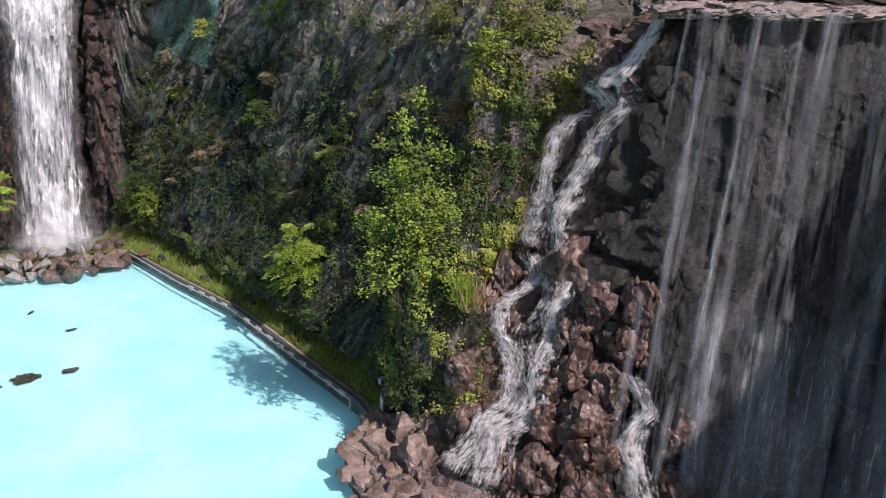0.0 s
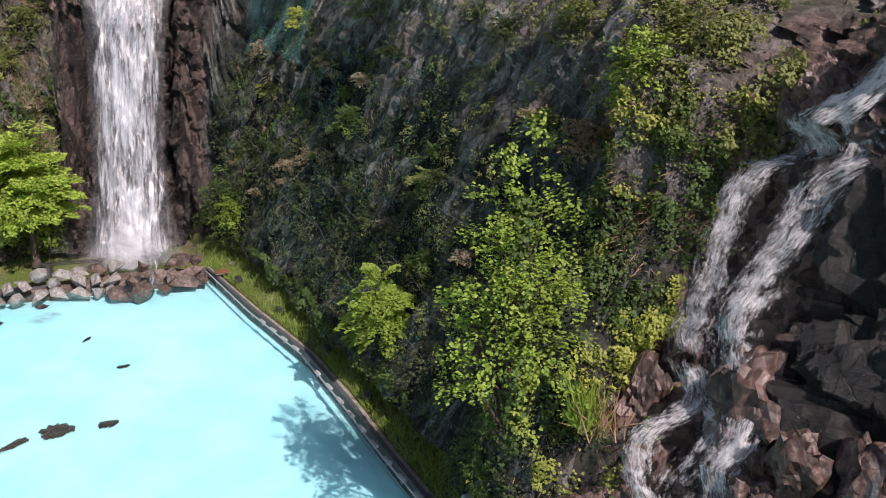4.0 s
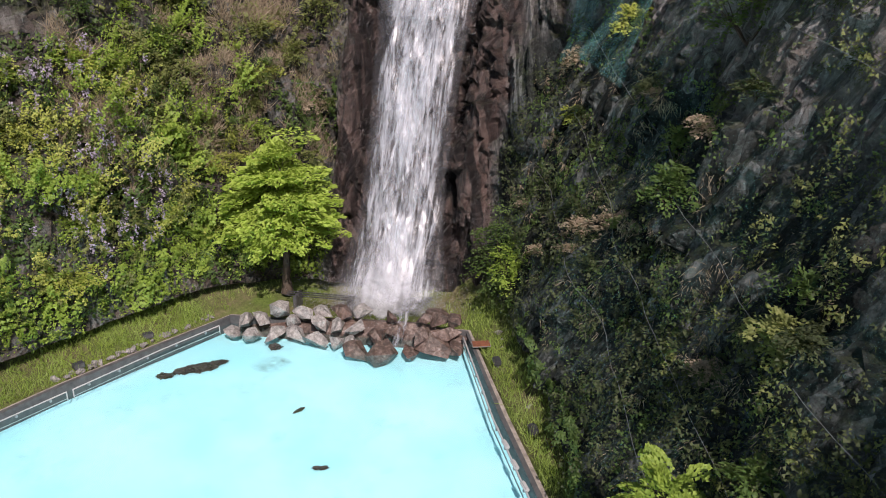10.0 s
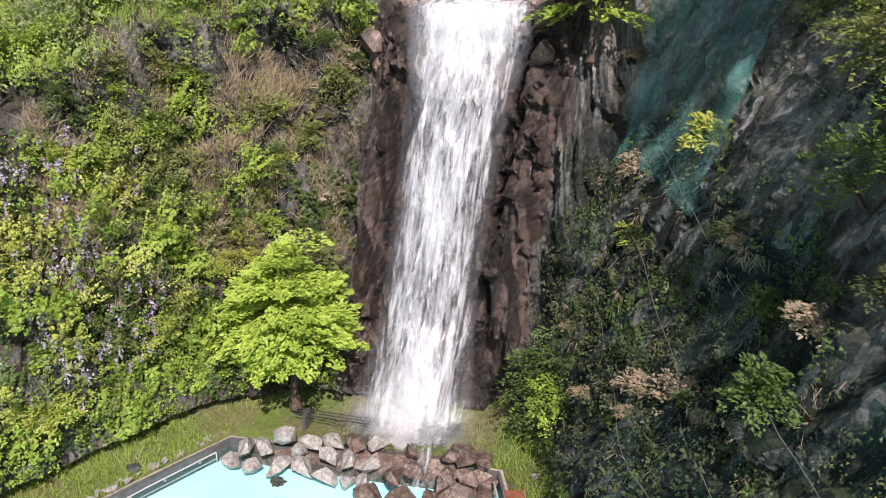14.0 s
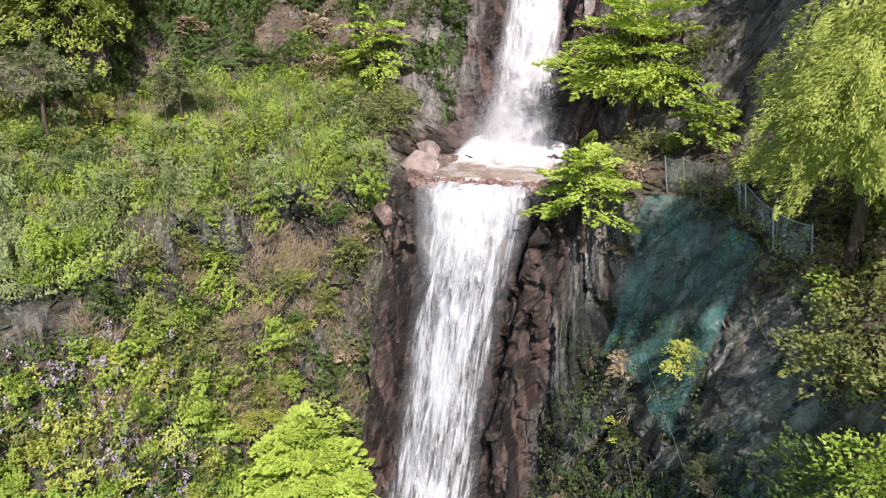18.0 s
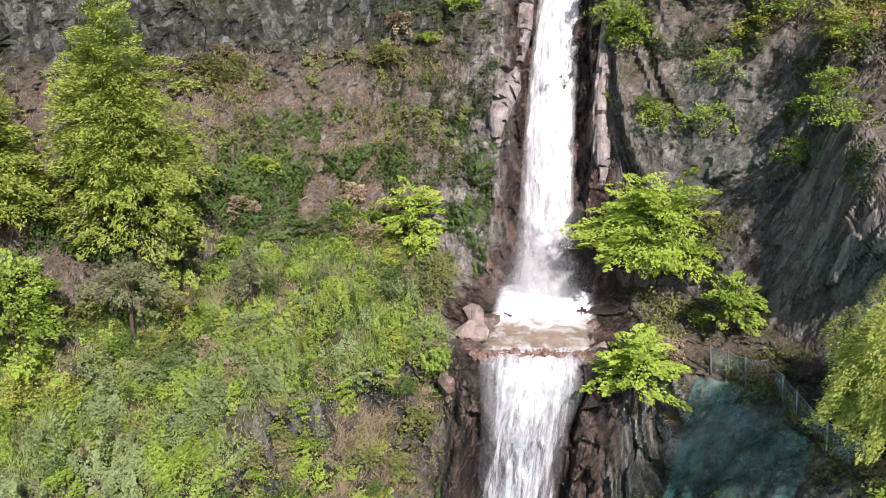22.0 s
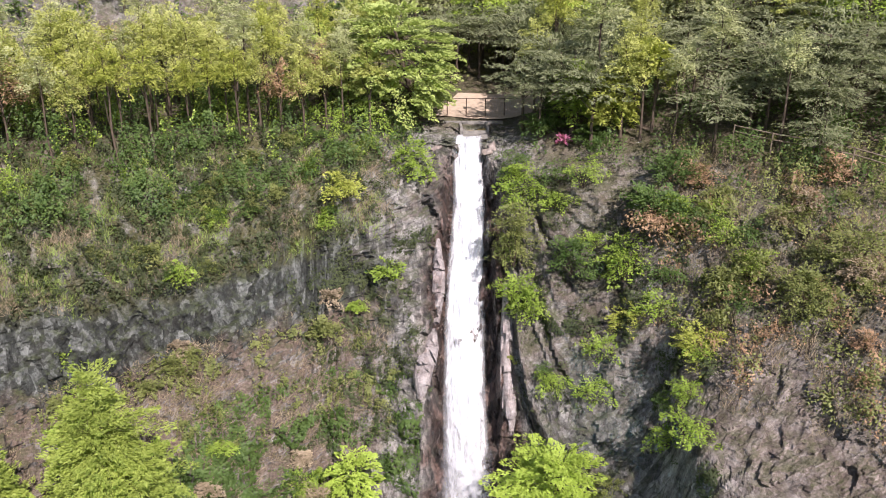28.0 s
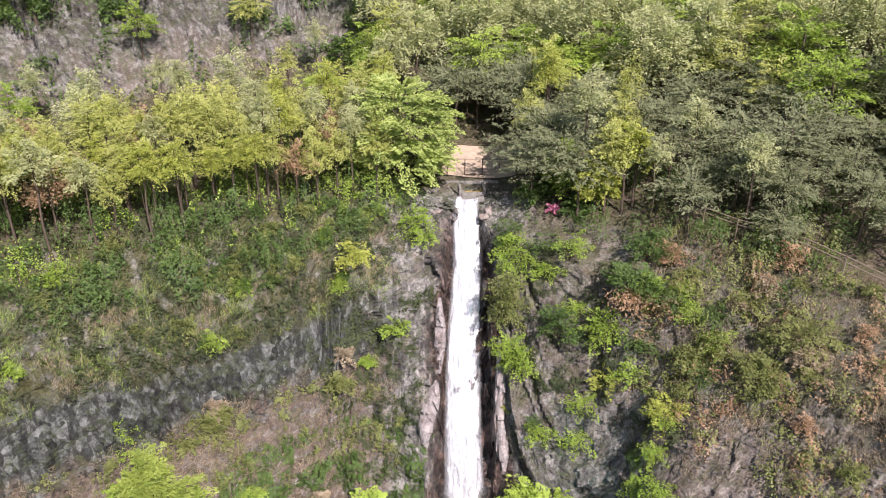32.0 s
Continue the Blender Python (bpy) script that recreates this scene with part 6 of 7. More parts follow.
creepers("undergrowth", (4.6, 6.05, 0.3, 3.6), 34000, 0.065, LEAF_MOSS, "dull green shrubs and weeds on the upper slope", 17, 1.8, 0.2, 1.0, 0.1)
creepers("undergrowth", (4.6, 5.6, 0.3, 3.6), 24000, 0.06, LEAF_MOSS, "dull green weeds along the upper cliff top", 50, 1.6, 0.3, 0.9, 0.1)
grasses("grass", (4.55, 5.9, 0.3, 3.6), 20000, 0.5, GRASS_LEAF, "green grass on the upper slope", 18, 2.0, 0.15, 0.45)
grasses("dry_grass", (4.6, 5.7, 0.3, 3.6), 16000, 0.5, LEAF_DRY, "dry brown grass on the upper slope", 51, 1.8, 0.2, 0.5, None, 0.035)
creepers("ivy", (3.7, 5.2, 5.7, 8.0), 26000, 0.06, LEAF_MOSS, "dull green weeds on the upper east cliff", 19, 1.6, 0.35, 0.5, 0.4)
creepers("undergrowth", (4.35, 6.1, 6.9, 10.2), 30000, 0.065, LEAF_OLIVE, "brownish olive scrub on the upper east slope", 20, 1.9, 0.1, 1.5, 0.1, None, 1.3, 1.9)
creepers("undergrowth", (4.3, 5.8, 7.0, 10.2), 24000, 0.06, LEAF_RUST, "reddish brown scrub on the upper east slope", 52, 1.9, 0.25, 1.2, 0.1)
grasses("dry_grass", (4.2, 6.0, 7.0, 10.0), 24000, 0.5, LEAF_DRY, "dry brown grass on the upper east slope", 21, 1.7, 0.05, 0.5, None, 0.035)
creepers("undergrowth", (5.4, 6.4, 5.7, 8.5), 30000, 0.075, LEAF_DEEP, "dark undergrowth below the pines", 22, 2.2, 0.0, 1.8, 0.1, None, 1.3, 2.4)
creepers("undergrowth", (5.1, 6.5, 0.2, 3.7), 80000, 0.075, LEAF_DEEP, "dark green undergrowth along the wood edge", 23, 2.4, -0.1, 2.2, 0.1, None, 1.3, 2.6)
creepers("undergrowth", (5.5, 6.4, 0.2, 3.7), 30000, 0.07, LEAF_FRESH, "fresh green undergrowth along the wood edge", 53, 2.0, 0.3, 2.4, 0.1, None, 1.3, 2.2)
creepers("undergrowth", (6.3, 7.05, 0.2, 12.0), 18000, 0.16, LEAF_OLIVE, "undergrowth on the floor of the wood", 24, 3.5, 0.1, 0.9, 0.0)


# grass on the bank beside the pool
def bank_grass(name, count, height, mat, label, seed):
    rng = np.random.default_rng(seed)
    n = bank_rings.shape[1]
    ring = rng.integers(1, 6, count)
    col = rng.integers(0, n, count)
    keep = (bank_rings[ring, col, 1] > 30) & ((bank_rings[ring, col, 0] < -35.4) | (bank_rings[ring, col, 0] > -24.6))
    ring, col = ring[keep], col[keep]
    u, v = rng.random((2, len(ring), 1))
    nx = (col + 1) % n
    p = (bank_rings[ring, col] * (1 - u) + bank_rings[ring, nx] * u) * (1 - v) + (bank_rings[ring + 1, col] * (1 - u) + bank_rings[ring + 1, nx] * u) * v
    p = p[layers(p / 1.3, 2, seed + 40) > -0.35]
    v, f = blade_tris(p, height, 0.026, rng, 0.5)
    tagged(new(name, mesh_from(name, v, f, mat)), label, "grass", kind="stuff")


bank_grass("grass", 70000, 0.32, GRASS_LEAF, "short green grass on the bank by the pool", 31)
bank_grass("grass", 40000, 0.4, LEAF_FRESH, "taller weeds on the bank by the pool", 32)

# single trees and bushes
tree("maple_tree", (-35.2, 55.2, 1.2), 9.4, (4.5, 3.6, 4.0), LEAF_MAPLE, "spreading bright green maple beside the lower fall", 101, 0.2, 200, 130, 1.25, 0.062, 0.52, 24, droop=0.42, shell=0.45, low=-0.5, flat=0.03, cone=0.45, tiers=7, tilt=0.12, long=2.0)
tree("young_tree", (-35.6, 57.2, 4.5), 5.0, (1.5, 1.5, 1.4), LEAF_OLIVE, "slender light green sapling above the maple", 102, 0.08, 46, 40, 0.5, 0.055, 0.75, 9)
tree("round_tree", (-8.4, 43.6, 1.2), 5.6, (1.75, 1.75, 2.3), LEAF_FRESH, "small round-headed tree standing by the rock wall", 103, 0.12, 110, 85, 0.62, 0.055, 0.62, 14, droop=0.75, flat=0.04, shell=0.55, low=-0.6, tiers=4, tilt=0.15)
near_tree = tree("broadleaf_tree", (-1.3, 32.2, 1.6), 15.2, (2.9, 2.8, 5.7), LEAF_FRESH, "tall open tree with ivy on its trunk", 104, 0.2, 250, 26, 0.5, 0.056, 0.58, 56, shell=0.3, flat=0.3, lump=0.35, cone=0.45, long=1.2)
r104 = np.random.default_rng(9)
ivy_p = np.c_[r104.normal(size=(2600, 2)) * 0.2, r104.uniform(0, 12.5, 2600)]
part("trunk_ivy", mesh_from("trunk_ivy", *leaf_quads(ivy_p, ivy_p * (1, 1, 0) + UP * 0.2, 0.07, r104), LEAF_DEEP), None, near_tree, "dark ivy climbing the trunk")
tree("ledge_tree", (-25.6, 66.6, 18.4), 5.6, (2.4, 2.2, 2.5), LEAF_MAPLE, "bright green layered tree on the rim beside the fall", 105, 0.13, 80, 90, 0.8, 0.06, 0.52, 14, droop=0.4, flat=0.03, shell=0.4, tiers=5, tilt=0.12, long=1.9)
tree("broadleaf_tree", (-27.6, 75.6, 21.8), 9.5, (4.6, 3.6, 4.0), LEAF_MAPLE, "wide spreading green tree beside the upper fall", 106, 0.22, 230, 110, 1.25, 0.062, 0.5, 22, droop=0.35, flat=0.03, shell=0.4, low=-0.5, single=True, tiers=7, tilt=0.12, long=2.0)
tree("young_tree", (-21.6, 70.8, 22.8), 3.6, (1.7, 1.6, 1.5), LEAF_FRESH, "small green tree at the foot of the grey crag", 107, 0.08, 50, 70, 0.7, 0.06, 0.6, 10, droop=0.35, flat=0.03, tiers=4, tilt=0.12, long=1.9)
tree("young_tree", (-23.6, 75.6, 24.4), 4.2, (1.9, 1.6, 1.7), LEAF_OLIVE, "small olive tree against the grey rock face", 108, 0.08, 45, 40, 0.55, 0.06, 0.6, 9)
tree("willow_tree", (-12.2, 60.8, 22.6), 9.2, (4.1, 3.8, 4.2), LEAF_LARCH, "drooping yellow-green willow on the terrace rim", 109, 0.22, 1500, 105, 0.5, 0.021, 0.55, 14, droop=0.9, flat=0.3, shell=0.4, long=3.4, axis_up=-0.6, single=True)
tree("feathery_tree", (-54.6, 56.0, 24.2), 17.0, (6.2, 5.8, 8.0), LEAF_REDWOOD, "tall feathery yellow-green conifer on the west terrace", 110, 0.24, 620, 120, 1.15, 0.05, 0.56, 40, droop=0.25, flat=0.09, shell=0.3, cone=0.72, lump=0.5, single=True, tilt=0.3, low=-0.8, long=2.2)
tree("feathery_tree", (-59.5, 50.2, 24.6), 16.0, (4.8, 4.8, 7.0), LEAF_REDWOOD, "tall feathery yellow-green conifer on the west terrace", 111, 0.22, 440, 105, 1.1, 0.05, 0.56, 30, droop=0.25, flat=0.09, shell=0.3, cone=0.68, lump=0.5, single=True, tilt=0.3, low=-0.8, long=2.2)
tree("broadleaf_tree", (-55.2, 47.6, 22.6), 6.6, (3.1, 3.0, 3.1), LEAF_FRESH, "round leafy green tree on the west terrace", 112, 0.16, 110, 70, 0.8, 0.065, 0.52, 14, droop=0.5, flat=0.1, low=-0.7)
tree("sapling", (-51.2, 52.2, 22.3), 5.6, (2.1, 2.0, 1.7), LEAF_PINE, "dark grey-green small tree with a bare lower trunk on the terrace", 113, 0.13, 90, 60, 0.6, 0.035, 0.74, 14, flat=0.12, long=2.6, lump=0.5, droop=0.3)
for k, (x, y, h) in enumerate(((-48.44, 57.85, 4.0), (-48.05, 58.67, 5.6))):
    tree("conifer_sapling", (x, y, 22.6), h, (0.95, 0.95, 0.42 * h), LEAF_PINE, "thin grey-green conifer sapling on the terrace", 114 + k, 0.08, 120, 26, 0.36, 0.03, 0.55, 16, group="pair of conifer saplings", cone=0.8, shell=0.2, flat=0.2, long=2.8)
tree("young_tree", (-43.6, 70.4, 23.4), 5.0, (2.3, 2.1, 2.3), LEAF_MAPLE, "bright layered young tree at the back of the terrace", 117, 0.1, 70, 80, 0.8, 0.06, 0.58, 12, droop=0.4, flat=0.03, tiers=5, tilt=0.14, low=-0.7, long=1.9)

# bushes: place, radii, leaf, name words
BUSHES = [
    ((-23.6, 60.9, 1.9), (2.1, 1.7, 2.8), LEAF_DEEP, "deep green bush at the foot of the rock beside the fall"),
    ((-22.6, 59.8, 2.6), (1.4, 1.2, 1.7), LEAF_FRESH, "fresh green bush at the foot of the rock beside the fall"),
    ((-20.3, 61.7, 11.4), (0.75, 0.7, 0.8), LEAF_YELLOW, "small bright yellow-green bush on the rock wall"),
    ((-17.6, 61.6, 16.2), (1.0, 0.8, 0.7), LEAF_YELLOW, "pale yellow-green shrub on the netted wall"),
    # deep leaf colour carries the shade this bush stands in
    ((-12.2, 52.5, 11.4), (1.0, 0.8, 0.8), LEAF_DEEP, "green bush growing on the rock wall, darkened for its shade"),
    ((-15.4, 56.1, 8.0), (1.3, 1.0, 0.9), LEAF_DRY, "dry tan shrub on the rock wall"),
    ((-18.2, 57.9, 6.4), (0.9, 0.7, 0.8), LEAF_DRY, "dry tan shrub on the rock wall"),
    ((-10.0, 49.9, 6.5), (0.9, 0.8, 0.7), LEAF_OLIVE, "olive shrub low on the rock wall"),
    ((-6.6, 45.6, 10.2), (0.8, 0.7, 0.7), LEAF_OLIVE, "olive shrub on the rock wall"),
    ((2.4, 37.6, 16.4), (1.3, 1.1, 1.2), LEAF_FRESH, "fresh green bush over the cascade"),
    ((0.2, 42.8, 17.2), (1.0, 1.0, 1.5), LEAF_OLIVE, "soft olive sapling on the wall top"),
    ((3.6, 38.4, 17.6), (1.0, 1.0, 1.2), LEAF_OLIVE, "loose olive shrub on the wall top"),
    ((0.6, 39.4, 13.8), (1.1, 0.9, 0.8), LEAF_RUST, "reddish brown shrub on the rock"),
    ((-47.6, 68.3, 24.2), (2.1, 1.8, 1.9), LEAF_FRESH, "green bush at the back of the terrace"),
    ((-40.4, 67.9, 22.0), (2.0, 1.8, 1.7), LEAF_OLIVE, "grey-olive bush by the upper basin"),
    ((-41.2, 70.2, 22.6), (1.0, 1.0, 1.2), LEAF_OLIVE, "grey-olive bush by the upper basin"),
    ((-46.0, 68.2, 24.4), (1.2, 1.0, 1.2), LEAF_DRY, "dry brown twiggy bush on the terrace"),
    ((-46.5, 61.5, 22.0), (1.4, 1.3, 0.9), LEAF_FRESH, "low green bush on the terrace"),
    ((-52.0, 62.6, 24.0), (1.1, 1.1, 0.9), LEAF_YELLOW, "yellow-green bush on the terrace"),
    ((-50.0, 56.0, 22.0), (1.2, 1.2, 0.8), LEAF_FRESH, "low green bush on the terrace"),
    ((-38.5, 60.0, 13.2), (1.3, 1.0, 1.0), LEAF_OLIVE, "olive bush hanging on the west slope"),
    ((-24.2, 82.6, 38.2), (1.25, 1.0, 1.2), LEAF_YELLOW, "bright green shrub on the upper rock face"),
    ((-18.2, 78.8, 39.0), (1.5, 1.3, 1.2), LEAF_YELLOW, "bright green shrub on the top of the crag"),
    ((-35.4, 88.6, 45.0), (1.6, 1.3, 2.0), LEAF_FRESH, "green bush beside the head of the fall"),
    ((-35.0, 85.4, 41.4), (1.6, 1.3, 2.6), LEAF_OLIVE, "olive hanging bush beside the upper fall"),
    ((-32.8, 83.2, 37.4), (1.6, 1.2, 1.4), LEAF_FRESH, "green bush beside the upper fall"),
    ((-29.4, 84.4, 41.8), (1.5, 1.3, 1.4), LEAF_DEEP, "deep green bush on the upper rock face"),
    ((-25.2, 84.4, 42.0), (1.6, 1.3, 1.8), LEAF_FRESH, "green bush on the upper rock face"),
    ((-50.2, 82.6, 46.2), (1.5, 1.2, 1.1), LEAF_YELLOW, "yellow-green shrub on the upper slope"),
    ((-46.2, 88.6, 47.2), (1.7, 1.4, 1.5), LEAF_FRESH, "green bush near the head of the fall"),
    ((-46.0, 82.4, 39.4), (1.1, 0.9, 0.8), LEAF_FRESH, "green shrub on the upper rock face"),
    ((-49.0, 75.8, 35.8), (1.5, 1.2, 1.0), LEAF_OLIVE, "olive shrub on the brown ledge"),
    ((-57.6, 66.4, 34.6), (1.8, 1.5, 1.7), LEAF_OLIVE, "olive shrub on the brown ledge"),
    ((-62.0, 60.6, 34.5), (1.5, 1.4, 3.0), LEAF_FRESH, "tall green bush against the upper cliff"),
    ((-22.6, 89.6, 49.0), (1.5, 1.3, 1.3), LEAF_DEEP, "round green bush below the pine wood"),
    ((-13.4, 85.8, 47.2), (1.7, 1.5, 1.2), LEAF_OLIVE, "olive scrub bush on the upper east slope"),
    ((-15.4, 82.6, 44.0), (1.6, 1.4, 1.2), LEAF_OLIVE, "olive scrub bush on the upper east slope"),
    ((-11.4, 79.8, 43.6), (1.8, 1.5, 1.4), LEAF_OLIVE, "olive scrub bush on the upper east slope"),
    ((-8.6, 82.6, 46.6), (2.0, 1.8, 1.5), LEAF_OLIVE, "olive scrub bush on the upper east slope"),
    (tuple(on_face(1.85, 7.72, 0.2)), (1.7, 1.4, 1.5), LEAF_OLIVE, "olive bush below the willow on the wall top"),
    (tuple(on_face(1.66, 7.85, 0.2)), (1.5, 1.3, 1.4), LEAF_DEEP, "deep green bush below the willow on the wall top"),
    (tuple(on_face(1.8, 8.05, 0.2)), (1.8, 1.4, 1.5), LEAF_FRESH, "green bush on the top of the rock wall"),
    (tuple(on_face(1.95, 8.3, 0.2)), (1.6, 1.4, 1.5), LEAF_OLIVE, "olive bush on the top of the rock wall"),
    ((-33.4, 81.4, 33.8), (0.6, 0.5, 0.5), LEAF_YELLOW, "tiny yellow-green tuft beside the slab"),
]
for k, (at, radii, mat, words) in enumerate(BUSHES):
    if at[2] > 36:
        at = tuple(np.array(at) + inward(np.array([at], float))[0] * 0.6)
        radii = tuple(1.35 * v for v in radii)
    size = max(radii)
    bush("bush" if mat is not LEAF_DRY else "dry_bush", at, radii, mat, words, 200 + k, int(26 * size + 12), 42, 0.42 + 0.16 * size, 0.05 if at[2] < 30 else 0.062, "bush", "", droop=0.4, flat=0.1, single=at[2] > 12)
rng = np.random.default_rng(21)
for box_at, count, mats, size, words in (
    ((0.25, 1.8, 0.8, 2.6), 44, (LEAF_FRESH, LEAF_YELLOW, LEAF_OLIVE, LEAF_DEEP), 0.85, "bush hanging among the creepers of the west slope"),
    ((1.0, 1.9, 1.6, 3.3), 26, (LEAF_OLIVE, LEAF_DRY, LEAF_DEEP), 0.7, "small bush on the rock shelf of the west slope"),
    ((1.95, 2.95, 0.5, 3.2), 84, (LEAF_FRESH, LEAF_OLIVE, LEAF_DEEP, LEAF_SAGE, LEAF_YELLOW, LEAF_SAGE, LEAF_DRY), 0.95, "low bush on the grassy terrace"),
    ((3.0, 4.3, 1.0, 3.5), 20, (LEAF_OLIVE, LEAF_FRESH, LEAF_DRY), 0.75, "bush on the brown ledges of the upper cliff"),
    ((4.7, 5.9, 0.5, 3.5), 40, (LEAF_OLIVE, LEAF_DEEP, LEAF_FRESH, LEAF_OLIVE), 1.1, "bush on the upper grassy slope"),
    ((3.7, 5.2, 5.9, 7.8), 28, (LEAF_FRESH, LEAF_DEEP, LEAF_FRESH), 1.45, "bush on the upper rock face"),
    ((4.5, 5.9, 7.2, 9.6), 34, (LEAF_OLIVE, LEAF_OLIVE, LEAF_RUST, LEAF_DRY), 1.2, "scrub bush on the upper east slope"),
    ((0.3, 1.9, 6.4, 9.6), 26, (LEAF_MOSS, LEAF_DRY, LEAF_DEEP, LEAF_DRY), 0.55, "small bush on the dark rock wall"),
    ((2.0, 2.9, 6.0, 9.0), 16, (LEAF_OLIVE, LEAF_FRESH, LEAF_DRY), 0.8, "bush on the east terrace"),
):
    stock = {}
    for k in range(count):
        mat = mats[k % len(mats)]
        at = on_face(rng.uniform(*box_at[:2]), rng.uniform(*box_at[2:]), 0.15)
        tone = {LEAF_FRESH: "fresh green", LEAF_YELLOW: "yellow-green", LEAF_OLIVE: "olive", LEAF_SAGE: "pale sage", LEAF_DEEP: "deep green", LEAF_MOSS: "dull green", LEAF_DRY: "dry tan", LEAF_RUST: "reddish brown"}[mat]
        if mat not in stock or k % 8 == 0:
            r = size * rng.uniform(0.9, 1.2)
            stock[mat] = bush("bush", at, (r, r, r * rng.uniform(0.7, 1.1)), mat, tone + " " + words, 400 + k, 26, 36 if at[2] < 24 else 50, 0.45 * size + 0.2, 0.045 if at[2] < 24 else 0.055, "bush", words, droop=0.5, flat=0.1, single=True)
        else:
            s = rng.uniform(0.55, 1.15)
            copy_thing(stock[mat], pose(*at, 0, 0, rng.uniform(0, 360)) @ Matrix.Diagonal((s, s, s * rng.uniform(0.7, 1.1), 1)))
palm = tree("sumac_tree", (-23.6, 85.4, 44.8), 4.6, (2.9, 2.4, 1.5), LEAF_DEEP, "dark layered tree with flat fans of leaves on the upper cliff", 131, 0.1, 50, 60, 1.0, 0.08, 0.75, 12, flat=0.05, droop=0.3, shell=0.4)
r131 = np.random.default_rng(77)
tips = np.c_[r131.normal(size=(700, 2)) * 0.9 + (0.4, -1.9), r131.normal(size=700) * 0.35 + 2.6]
tagged(part("dry_foliage", mesh_from("dry_foliage", *leaf_quads(tips, r131.normal(size=(700, 3)), 0.07, r131, 2.0), LEAF_RUST), None, palm, "rusty dry twigs in front of the leaves"), kind="stuff")
rng = np.random.default_rng(3)
flowers = []
for lv, st, n in ((1.55, 1.15, 26), (1.5, 1.0, 22), (1.15, 1.2, 26), (0.95, 1.15, 22), (0.75, 1.1, 18), (0.5, 1.3, 14), (1.35, 1.55, 12), (0.85, 1.6, 14), (0.6, 1.7, 12)):
    for k in range(n):
        at = on_face(lv + rng.normal() * 0.1, st + rng.normal() * 0.14, rng.uniform(0.7, 1.35))
        drop = rng.uniform(0, 0.55, 26)
        q = at + np.c_[rng.normal(size=(26, 2)) * (0.10 - 0.12 * drop[:, None]), -drop]
        flowers.append(leaf_quads(q, rng.normal(size=(26, 3)), 0.045, rng, 1.2))
tagged(new("wisteria_blossom", mesh_from("wisteria_blossom", *join(flowers), FLOWER)), "hanging pale lilac wisteria blossom among the creepers", "blossom", kind="stuff")
reeds = thing("reed_clump", (0.9, 31.0, 7.6), "clump of upright green iris leaves on the rock nose", "reed")
part("leaf_tuft", mesh_from("leaf_tuft", *blade_tris(rng.normal(size=(160, 3)) * (0.25, 0.25, 0.02), 1.2, 0.05, rng, 0.25), LEAF_FRESH), None, reeds)
part("dry_tuft", mesh_from("dry_tuft", *blade_tris(rng.normal(size=(90, 3)) * (0.3, 0.3, 0.02) + (0.5, -0.1, -0.1), 0.9, 0.04, rng, 0.5), LEAF_RUST), None, reeds, "dry reddish blades")

# ---- the hilltop: fence, weir, rail and the wood ----
fence = thing("fence", (-43.5, 98.85, 50.55), "rusty steel mesh fence across the path above the fall", "fence", turn=21.6)
FENCE_IRON = plain("rusty_brown_fence_paint", (0.10, 0.065, 0.05), 0.7, 0.3, 0.3, 9.0, 0)
post_me = mesh_from("post", *tube([(0, 0, -0.3), (0, 0, 2.0)], [0.05, 0.05], 8), FENCE_IRON, True)
for k in range(5):
    ob = part("post", post_me, None, fence)
    ob.matrix_basis = pose(-2.9 + 1.93 * k, 0, 0)
for z in (0.12, 1.95):
    part("rail", mesh_from("rail", *tube([(-3.6, 0, z), (0, 0, z), (4.9, 0, z)], [0.035] * 3, 6), FENCE_IRON, True), None, fence)
wire_me = mesh_from("wire", *tube([(0, 0, 0.1), (0, 0, 1.95)], [0.006] * 2, 4), STEEL)
for k in range(42):
    ob = part("wire", wire_me, None, fence)
    ob.matrix_basis = pose(-3.5 + 0.2 * k, 0, 0)
PATH_SAND = plain("sandy_path", (0.42, 0.33, 0.25), 0.95, 0, 0.2, 2.0, 0.05)
weir = thing("weir", (-42.75, 96.2, 49.75), "small concrete weir with a trough at the head of the fall", "weir", turn=24)
OCHRE = plain("ochre_still_water", (0.34, 0.25, 0.08), 0.4, 0, 0.3, 3.0, 0.01)
part("trough_side", box(0.25, 2.0, 0.9, 0.03, (-1.3, 0, 0.3)), PALE_CONCRETE, weir)
part("trough_side", box(0.25, 2.0, 0.9, 0.03, (1.3, 0, 0.3)), PALE_CONCRETE, weir)
part("back_wall", box(6.0, 0.3, 0.8, 0.03, (0, 1.2, 0.4)), PALE_CONCRETE, weir)
part("front_sill", box(2.4, 0.25, 0.5, 0.03, (0, -0.9, 0.1)), PALE_CONCRETE, weir)
part("apron", box(2.4, 1.4, 0.3, 0.03, (0, -1.6, -0.05)), PALE_CONCRETE, weir)
part("still_water", box(2.3, 1.8, 0.3, 0, (0, 0.1, 0.15)), OCHRE, weir, "shallow ochre water")
